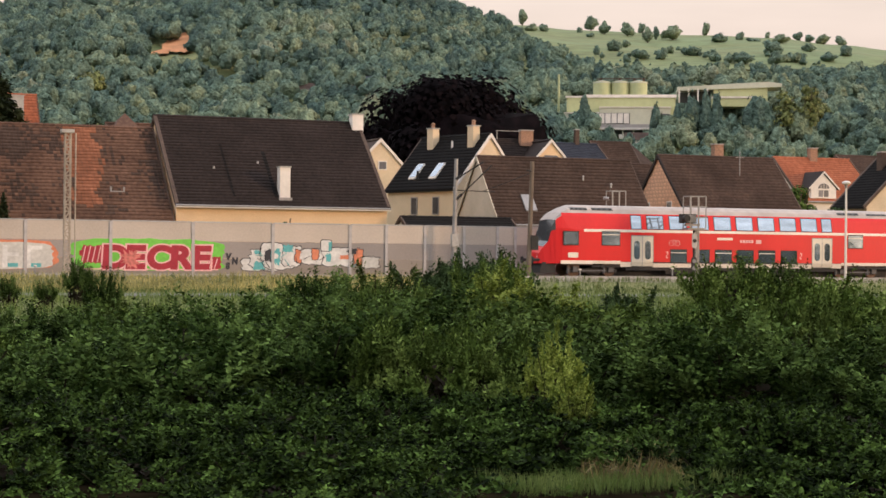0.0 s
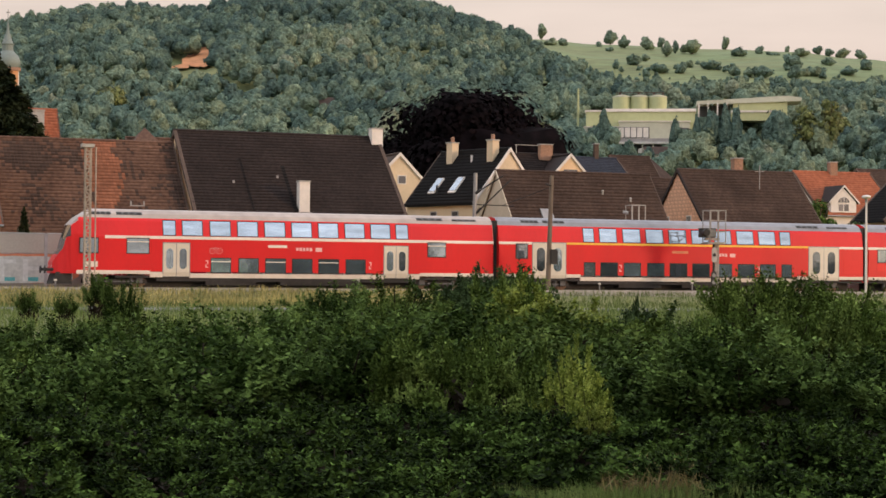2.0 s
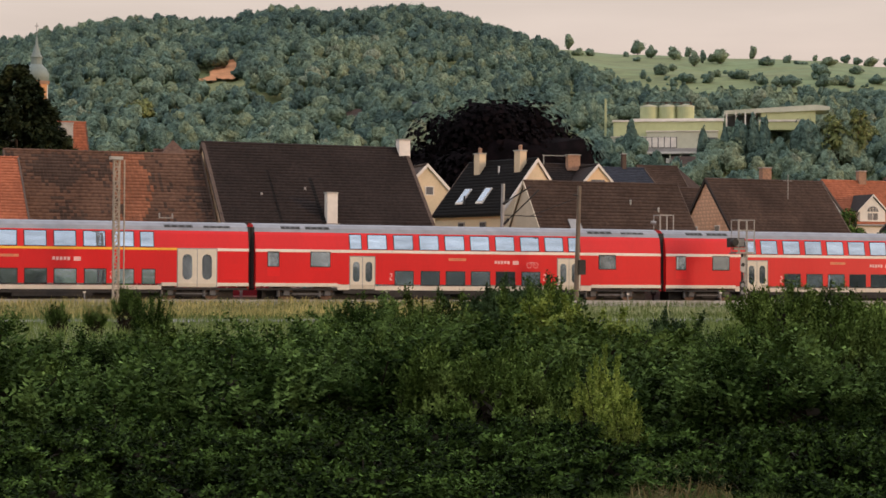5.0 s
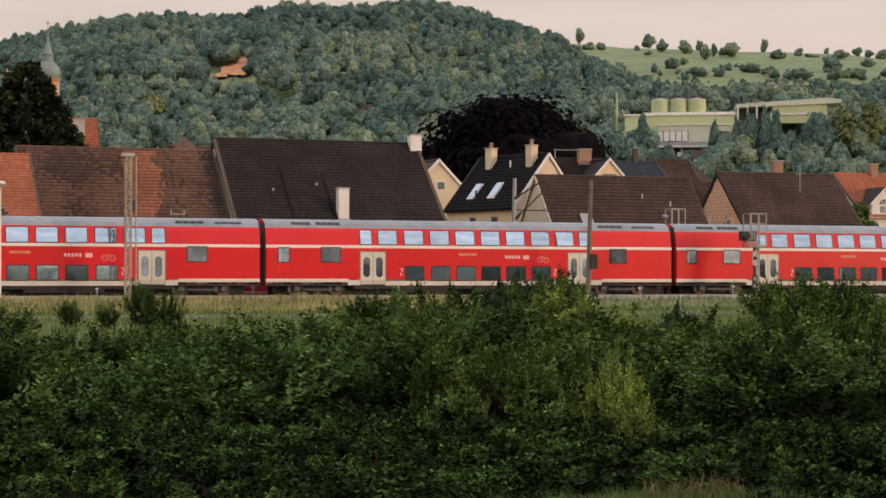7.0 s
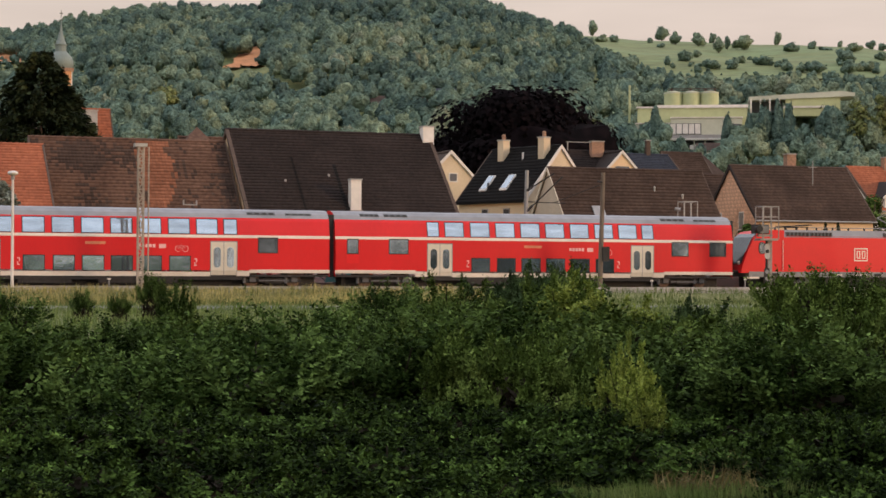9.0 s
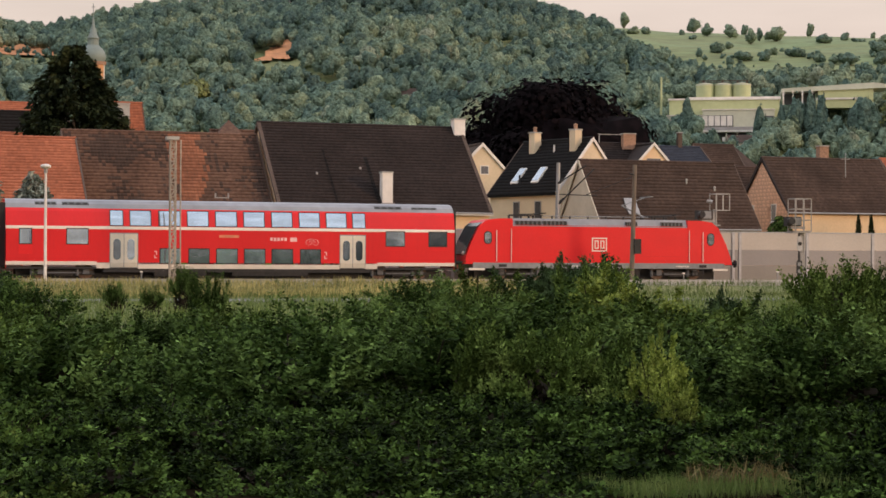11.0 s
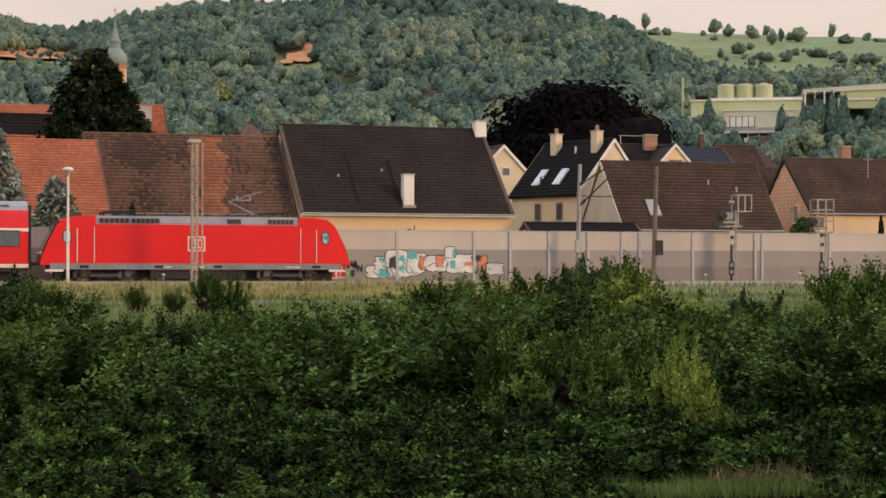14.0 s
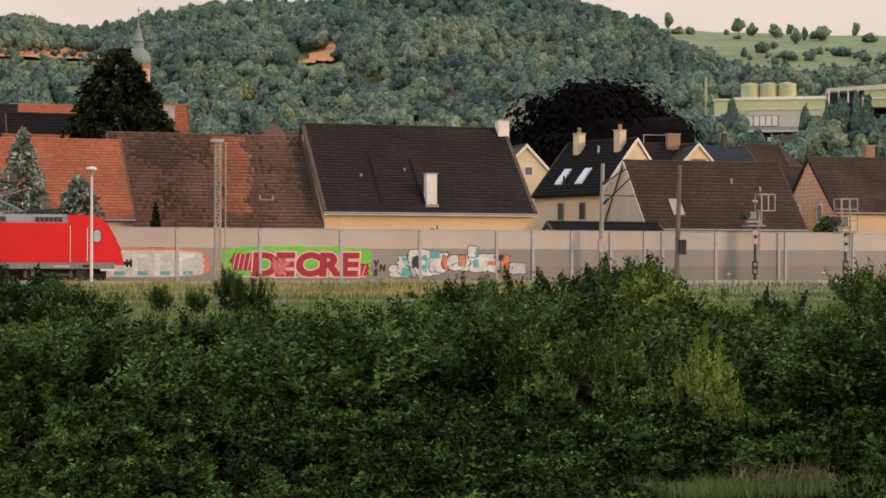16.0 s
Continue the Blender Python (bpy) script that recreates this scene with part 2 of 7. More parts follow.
# bearing and elevation of the bare ridge, below the tops of its trees
SKYLINE = [(-40, 4.60), (0, 6.30), (3.33, 7.01), (4.34, 7.04), (5.02, 6.75), (6.03, 6.75), (6.89, 7.01), (7.74, 7.20), (9.96, 7.65), (10.67, 7.75), (12.01, 7.76), (12.91, 7.66), (13.26, 7.74), (14.71, 8.13), (16.53, 8.13), (19.27, 8.15), (20.33, 8.02), (21.50, 7.72), (22.33, 7.49), (22.81, 7.27), (23.4, 7.30), (24.0, 7.28), (25.6, 7.13), (29.6, 6.96), (31.6, 6.86), (33.6, 6.62), (35.5, 6.40), (45, 5.40), (80, 3.00)]
FOOT, CREST = 330.0, 980.0


def skyline(az):
    for (a, e), (b, g) in zip(SKYLINE, SKYLINE[1:]):
        if a <= az <= b:
            return e + (g - e) * smooth(a, b, az)
    return 2.0


def height(x, y):
    dx, dy = x - EYE[0], y - EYE[1]
    r = math.hypot(dx, dy)
    z = 0.5 * smooth(-13, -4.5, y) * smooth(400, 200, abs(x)) + 0.1 * smooth(4, 12, y)
    if y < -30:
        z += 0.05 * noise.noise(Vector((x * 0.4, y * 0.4, 0)))
    if r > FOOT:
        az = math.degrees(math.atan2(dx, dy))
        top = CREST * math.tan(radians(skyline(az))) + EYE[2]
        k = (r - FOOT) / (CREST - FOOT)
        rise = 0.8 * min(k, 1) + 0.2 * smooth(0, 1, k)
        fade = smooth(100, 45, abs(az - 15))
        z += top * rise * fade + (4 * noise.noise(Vector((x * 0.012, y * 0.012, 3))) * smooth(0, 0.2, k) * (1 - smooth(0.8, 1, k)))
        if r > CREST:
            z -= (r - CREST) * 0.1
    return z


GRASS_GROUND = mat("meadow_ground", (0.1, 0.125, 0.035), 0.95, grain=0.3, size=2.5, big=0.3, big_size=0.05, bump=0.4, tint=(0.16, 0.16, 0.055))
ground = Mesh()
radii = [0, 4, 8, 11, 14, 17, 20, 24, 28, 33, 39, 46, 54, 62, 70, 76, 82, 87, 91, 95, 99, 103, 107, 111, 116, 122, 130, 140, 155, 175, 200, 240, 285, 330] + [330 + 25 * i for i in range(1, 30)] + [1150, 1350, 1700, 2400, 3600, 4800]
angles = [-180 + 10 * i for i in range(14)] + [-40 + 2.5 * i for i in range(16)] + [0.0 + 0.75 * i for i in range(54)] + [40.5 + 4 * i for i in range(12)] + [90 + 10 * i for i in range(9)]
for az in angles:
    for r in radii:
        p = spot(az, r)
        ground.v.append((p.x, p.y, height(p.x, p.y) if r < 1200 else min(height(p.x, p.y), 40) - 8))
nr = len(radii)
for i in range(len(angles)):
    j = (i + 1) % len(angles)
    for k in range(nr - 1):
        ground.f.append((i * nr + k, j * nr + k, j * nr + k + 1, i * nr + k + 1))
tagged(part("ground", ground, GRASS_GROUND, smooth=True), "rough summer meadow and wooded hillside reaching the horizon", "ground", kind="structure")

ASPHALT = mat("road_grey", (0.17, 0.165, 0.17), 0.9, grain=0.15, size=8, big=0.12, bump=0.2)
road = Mesh()
for i in range(60):
    x0, x1 = -150 + 6 * i, -144 + 6 * i
    road.box(x0, x1, -25.5, -20.6, -0.2, 0.07)
tagged(part("road", road, ASPHALT), "narrow grey asphalt farm road below the railway bank", "road", kind="structure")

BALLAST = mat("ballast_stone", (0.17, 0.14, 0.12), 0.95, grain=0.5, size=9, big=0.2, bump=0.8)
bed = Mesh().prism([(-2.6, 0.3), (-1.2, 0.66), (4.0, 0.66), (4.9, 0.45)], -260, 260)
tagged(part("track_bed", bed, BALLAST), "rusty brown crushed stone bed under the rails", "ballast", kind="structure")
for y in (0.69, 2.13):
    rail = Mesh().prism([(y - 0.07, 0.64), (y + 0.07, 0.64), (y + 0.03, 0.68), (y + 0.036, 0.79), (y - 0.036, 0.79), (y - 0.03, 0.68)], -260, 260)
    tagged(part("rail", rail, RUST), "long rusty steel rail on the stone bed", "rail", "rails of the track", "structure")
sleepers = thing("sleepers", "row of grey concrete sleepers under the rails", "sleeper", kind="structure")
sleeper_mesh = Mesh().prism([(-0.13, 0.5), (0.13, 0.5), (0.1, 0.675), (-0.1, 0.675)], 0.1, 2.7, "y").make("sleeper", CONCRETE)
for i in range(150):
    part("sleeper", sleeper_mesh, CONCRETE, sleepers, m=pose(-40 + 0.62 * i, 0, 0))
kerb = Mesh()
for i in range(50):
    kerb.box(-80 + 4 * i, -76.03 + 4 * i, -3.3, -3.0, 0.3, 0.84)
tagged(part("cable_trough", kerb, POST_GREY), "pale concrete cable trough along the rails", "trough", kind="structure")

# ---- noise barrier ----
barrier = thing("noise_barrier", "long pale concrete noise barrier with grey lower bands behind the track", "wall", kind="structure")
PITCH = 5.03
panel_meshes = {}
for key, z0, z1, material in (("panel_dark", 0.45, 1.72, WALL_DARK), ("panel_grey", 1.73, 2.76, WALL_MID), ("panel_light", 2.77, 3.9, WALL_LIGHT)):
    pm = Mesh().box(0.09, PITCH - 0.09, 5.0, 5.14, z0, z1)
    for g in range(6):
        zz = z0 + (z1 - z0) * (g + 0.5) / 6
        pm.box(0.1, PITCH - 0.1, 4.985, 5.0, zz - 0.07, zz + 0.05)
    panel_meshes[key] = pm.make("panel", material)
post_mesh = Mesh().box(-0.09, 0.09, 4.93, 4.96, 0.4, 3.93).box(-0.02, 0.02, 4.96, 5.16, 0.4, 3.93).box(-0.09, 0.09, 5.16, 5.2, 0.4, 3.93).make("post", POST_GREY)
cap_mesh = Mesh().prism([(4.96, 3.9), (5.18, 3.9), (5.15, 3.97), (4.99, 3.97)], 0.08, PITCH - 0.08).make("cap", CONCRETE)
for i in range(-16, 26):
    x = -14.8 + PITCH * i
    part("post", post_mesh, STEEL, barrier, m=pose(x, 0, 0))
    for key, me in panel_meshes.items():
        part("panel", me, None, barrier, m=pose(x, 0, 0))
    part("cap", cap_mesh, None, barrier, m=pose(x, 0, 0))
for x in (2.7, 8.0, 11.6, 19.9):
    part("post", post_mesh, STEEL, barrier, m=pose(x, -0.03, 0))

# ---- graffiti ----
def letters(name, text, x, z, size, squash, y, material, parent, bold=0.0, shear=0.0):
    cu = bpy.data.curves.new(name, "FONT")
    cu.body, cu.size, cu.extrude, cu.offset, cu.shear = text, size, 0.002, bold, shear
    cu.materials.append(material)
    ob = new(name, cu)
    ob.parent = parent
    ob.matrix_basis = pose(x, y, z, 90) @ Matrix.Diagonal((squash, 1, 1, 1))
    return ob


def paint(name, c):
    return mat(name, c, 0.7, grain=0.12, size=5, big=0.12, big_size=1.5)


P_GREEN, P_DARKRED, P_PINK, P_WHITE = paint("spray_green", (0.16, 0.5, 0.06)), paint("spray_dark_red", (0.34, 0.02, 0.035)), paint("spray_pink", (0.75, 0.42, 0.4)), paint("spray_white", (0.62, 0.6, 0.56))
P_SILVER, P_ORANGE, P_TEAL, P_BLACK = paint("spray_silver", (0.52, 0.5, 0.45)), paint("spray_orange", (0.6, 0.2, 0.1)), paint("spray_teal", (0.1, 0.36, 0.36)), paint("spray_black", (0.03, 0.03, 0.035))


def blot(x0, x1, z0, z1, y, seed, rough=0.12, n=40):
    """A flat patch of sprayed paint with an uneven edge."""
    rnd = random.Random(seed)
    pts = []
    for i in range(n):
        a = 2 * math.pi * i / n
        c, s = math.cos(a), math.sin(a)
        k = (abs(c) ** 6 + abs(s) ** 6) ** (-1 / 6) * (1 + rough * (rnd.random() - 0.5))
        pts.append(((x0 + x1) / 2 + (x1 - x0) / 2 * c * k, (z0 + z1) / 2 + (z1 - z0) / 2 * s * k))
    return Mesh().prism(pts[::-1], y, y + 0.003, "y")


FACE = 4.982
red_piece = thing("graffiti", "dark red block lettering on a bright green sprayed ground", "graffiti")
part("green_ground", blot(-17.1, -7.8, 0.98, 2.86, FACE - 0.004, 3, 0.1), P_GREEN, red_piece)
part("pink_splash", blot(-14.1, -13.1, 1.2, 2.1, FACE - 0.022, 14, 0.9), mat("spray_faded_pink", (0.55, 0.16, 0.13), 0.7, grain=0.3, size=6), red_piece)
part("base_line", Mesh().box(-16.5, -8.2, FACE - 0.009, FACE - 0.006, 1.0, 1.07), P_PINK, red_piece)
for k, (ch, lx, w) in enumerate((("D", -15.35, 1.08), ("E", -13.95, 1.2), ("C", -12.62, 1.05), ("R", -11.22, 1.1), ("E", -9.92, 1.2))):
    letters("letter_edge", ch, lx, 1.13, 1.86, w * 1.06, FACE - 0.008 - 0.0006 * k, P_PINK, red_piece, 0.185, 0.05)
    letters("letter", ch, lx, 1.13, 1.86, w * 1.06, FACE - 0.014 - 0.0006 * k, P_DARKRED, red_piece, 0.1, 0.05)
for x0, z0, n in ((-16.5, 1.45, 4), (-8.75, 1.1, 2)):
    part("flourish_ground", blot(x0 - 0.1, x0 + 0.36 * n, z0 - 0.05, z0 + (1.0 if n == 4 else 0.75), FACE - 0.007, 17 + n, 0.3), P_DARKRED, red_piece)
    for k in range(n):
        part("flourish", Mesh().tube((x0 + 0.3 * k, FACE - 0.012, z0), (x0 + 0.2 + 0.3 * k, FACE - 0.012, z0 + (0.95 if n == 4 else 0.6)), 0.035, sides=5), P_PINK, red_piece)
silver_piece = thing("graffiti", "silver block lettering with a faded orange edge", "graffiti")
part("orange_edge", blot(-26.2, -18.0, 1.02, 2.72, FACE - 0.004, 6, 0.08), P_ORANGE, silver_piece)
part("silver_ground", blot(-26.1, -18.2, 1.0, 2.6, FACE - 0.008, 7, 0.08), P_SILVER, silver_piece)
for k in range(5):
    bx = -25.2 + 1.35 * k
    part("letter_bar", Mesh().box(bx, bx + 0.28, FACE - 0.013, FACE - 0.01, 1.1, 2.4), P_WHITE, silver_piece)
    part("letter_bar", Mesh().box(bx + 0.28, bx + 0.95, FACE - 0.013, FACE - 0.01, 2.15 - 0.4 * (k % 2), 2.38 - 0.4 * (k % 2)), P_WHITE, silver_piece)
    part("shade_bar", Mesh().box(bx + 0.3, bx + 0.9, FACE - 0.013, FACE - 0.01, 1.12, 1.35), P_TEAL, silver_piece)
wild_piece = thing("graffiti", "white and turquoise cartoon-like graffiti with black outlines", "graffiti")
rnd = random.Random(12)
# white bodies with a black outline, lowest first
for k, (x0, x1, z0, z1, material, rough) in enumerate((
        (-6.7, -4.2, 1.0, 1.75, P_WHITE, 0.15), (-6.2, -3.4, 1.1, 2.3, P_WHITE, 0.15), (-5.5, -4.1, 1.6, 2.7, P_WHITE, 0.1), (-4.1, -2.9, 1.3, 2.5, P_WHITE, 0.2),
        (-3.3, -2.6, 1.5, 2.3, P_ORANGE, 0.35), (-2.9, -1.5, 1.4, 2.35, P_WHITE, 0.2), (-2.2, -1.8, 1.7, 2.35, P_ORANGE, 0.4), (-1.5, 0.5, 1.3, 2.45, P_WHITE, 0.2),
        (-1.62, -0.95, 2.25, 2.92, P_WHITE, 0.05), (0.55, 1.15, 1.4, 2.4, P_ORANGE, 0.4), (1.1, 2.2, 1.2, 1.9, P_SILVER, 0.3))):
    part("outline", blot(x0 - 0.05, x1 + 0.05, z0 - 0.04, z1 + 0.05, FACE - 0.003 - 0.001 * k, 30 + k, rough), P_BLACK, wild_piece)
    part("patch", blot(x0, x1, z0, z1, FACE - 0.0035 - 0.001 * k, 30 + k, rough), material, wild_piece)
for k, (x0, x1, z0, z1, material) in enumerate(((-4.95, -4.25, 1.4, 2.3, P_TEAL), (-5.95, -5.3, 1.02, 1.55, P_TEAL), (-4.1, -3.45, 2.15, 2.6, P_TEAL), (-5.9, -5.5, 2.0, 2.25, P_TEAL), (-1.15, -0.92, 2.25, 2.8, P_TEAL),
                                                 (-1.3, -0.95, 1.6, 2.1, P_TEAL), (-5.25, -4.85, 1.6, 2.3, P_BLACK), (0.1, 0.75, 2.05, 2.4, P_BLACK), (-4.75, -4.4, 1.75, 2.05, P_WHITE), (-3.0, -2.75, 1.7, 2.1, P_WHITE), (-0.4, 0.3, 1.75, 2.0, P_ORANGE))):
    part("colour_patch", blot(x0, x1, z0, z1, FACE - 0.018 - 0.0008 * k, 60 + k, 0.55), material, wild_piece)
for k in range(12):
    x, z, a = rnd.uniform(-6.3, 1.2), rnd.uniform(1.2, 2.0), rnd.uniform(-1.4, 1.4)
    part("stroke", Mesh().tube((x, FACE - 0.03, z), (x + 0.45 * math.cos(a), FACE - 0.03, z + 0.45 * math.sin(a)), 0.022, sides=5), (P_BLACK, P_BLACK, P_TEAL)[k % 3], wild_piece)
tag = thing("graffiti", "small black scrawled tag on the barrier", "graffiti")
for ch, x, z in (("V", -7.72, 1.66), ("N", -7.35, 1.4), ("S", -7.72, 1.1)):
    letters("letter", ch, x, z, 0.52, 0.9, FACE - 0.012, P_BLACK, tag, 0.04, 0.1)

# ---- train ----
RAIL = 0.79
# cross-section of the near side: across from the near face, height above the ground
SIDE = [(0.07, 1.4), (0.0, 1.75), (0.0, 3.72), (0.02, 3.82), (0.18, 4.62), (0.26, 4.8), (0.42, 5.05), (0.72, 5.24), (1.1, 5.32), (1.4, 5.34)]


def lean(z):
    """How far the near face lies inwards at a height."""
    for (a, p), (b, q) in zip(SIDE, SIDE[1:]):
        if p <= z <= q:
            return a + (b - a) * (z - p) / (q - p)
    return 0.0


def band(points, x0, x1, proud=0.0, close=False):
    """A shell strip along the coach over a stretch of the section, on both sides."""
    out = Mesh()
    pts = [(y - proud, z) for y, z in points]
    far = [(2.8 - y, z) for y, z in pts][::-1]
    for line in (pts, far):
        v = [(x, y, z) for x in (x0, x1) for y, z in line]
        n = len(line)
        out.add(v, [(i, i + n, i + n + 1, i + 1) for i in range(n - 1)])
    return out


def flush_plate(x0, x1, z0, z1, proud, thick=0.02):
    """A plate that lies on the near face between two heights."""
    zs = [z0] + [z for _, z in SIDE if z0 + 0.02 < z < z1 - 0.02] + [z1]
    outer = [(lean(z) - proud, z) for z in zs]
    inner = [(lean(z) - proud + thick, z) for z in zs][::-1]
    return Mesh().prism((outer + inner)[::-1], x0, x1)


def window(coach, x0, x1, z0, z1, glass, vent=False):
    w = part("window", Mesh().box(0, 0.001, 0.1, 0.101, 2, 2.001), RUBBER, coach)
    w.data = flush_plate(x0 - 0.05, x1 + 0.05, z0 - 0.05, z1 + 0.05, 0.008).make("window", RUBBER)
    part("pane", flush_plate(x0, x1, z0, z1, 0.014), glass, w)
    if vent:
        part("vent_bar", flush_plate(x0 - 0.02, x1 + 0.02, z1 - 0.2, z1 - 0.15, 0.024), STRIPE, w, "pale bar of the hopper window")
    return w


def pane_outline(x0, x1, z0, z1, y0, y1):
    r = (x1 - x0) / 2
    pts = []
    for i in range(9):
        a = math.pi * i / 8
        pts.append(((x0 + x1) / 2 + r * math.cos(a), z1 - r + r * math.sin(a)))
    for i in range(9):
        a = math.pi + math.pi * i / 8
        pts.append(((x0 + x1) / 2 + r * math.cos(a), z0 + r + r * math.sin(a)))
    return Mesh().prism(pts, y0, y1, "y")


def door(coach, x0, x1, z0, z1):
    d = part("door", flush_plate(x0 - 0.05, x1 + 0.05, z0, z1 + 0.05, 0.006), GREY_METAL, coach, "pair of cream sliding doors with rounded panes")
    mid = (x0 + x1) / 2
    for a, b in ((x0, mid - 0.02), (mid + 0.02, x1)):
        part("leaf", flush_plate(a, b, z0 + 0.03, z1, 0.016), CREAM_DOOR, d)
        c, w = (a + b) / 2, 0.2 * (b - a) + 0.06
        part("door_pane", pane_outline(c - w, c + w, z0 + 0.45, z1 - 0.3, -0.024, -0.012), GLASS_LOW, d)
    return d


def bogie(coach, x):
    b = part("bogie", Mesh().box(x - 1.7, x + 1.7, 0.32, 0.5, 1.05, 1.28).box(x - 1.7, x + 1.7, 2.3, 2.48, 1.05, 1.28).box(x - 0.5, x + 0.5, 0.3, 2.5, 1.0, 1.3), DARK, coach)
    for dx in (-1.25, 1.25):
        part("wheel", Mesh().tube((x + dx, 0.6, RAIL + 0.46), (x + dx, 0.74, RAIL + 0.46), 0.46, sides=20).tube((x + dx, 2.06, RAIL + 0.46), (x + dx, 2.2, RAIL + 0.46), 0.46, sides=20).tube((x + dx, 0.6, RAIL + 0.46), (x + dx, 2.2, RAIL + 0.46), 0.09), RUST, b)
        part("axle_box", Mesh().box(x + dx - 0.18, x + dx + 0.18, 0.25, 0.45, 1.08, 1.42), VENT, b)
        part("damper", Mesh().tube((x + dx - 0.5, 0.34, 1.0), (x + dx - 0.5, 0.34, 1.4), 0.1), VENT, b)
    part("spring_beam", Mesh().box(x - 0.9, x + 0.9, 0.22, 0.3, 1.12, 1.2), VENT, b)
    return b


def coach_roof_gear(coach, spots):
    for x, w, z0, z1 in spots:
        g = part("roof_vent", flush_plate(x, x + w, z0, z1, 0.012), VENT, coach)
        for k in range(4):
            part("slat", flush_plate(x + w * (k + 0.1) / 4, x + w * (k + 0.8) / 4, z0 + 0.03, z1 - 0.03, 0.022), DARK, g)


def writing(parent, x, z, w, h, material, n):
    """A line of writing too small to read, as short bars."""
    step = w / n
    out = Mesh()
    for k in range(n):
        out.box(x + k * step, x + (k + 0.72) * step, -0.012, -0.004, z + (0.0 if k % 3 else 0.02), z + h)
    return part("lettering", out, material, parent)


UPPER = [(5.97, 6.66), (7.1, 8.25), (8.74, 9.92), (10.38, 11.56), (12.02, 13.22), (13.67, 14.85), (15.32, 16.5), (16.97, 18.15), (18.6, 19.78), (20.2, 20.93)]
LOWER = [(8.8, 9.93), (10.46, 11.6), (12.07, 13.25), (13.7, 14.88), (15.33, 16.53), (17.03, 18.2)]


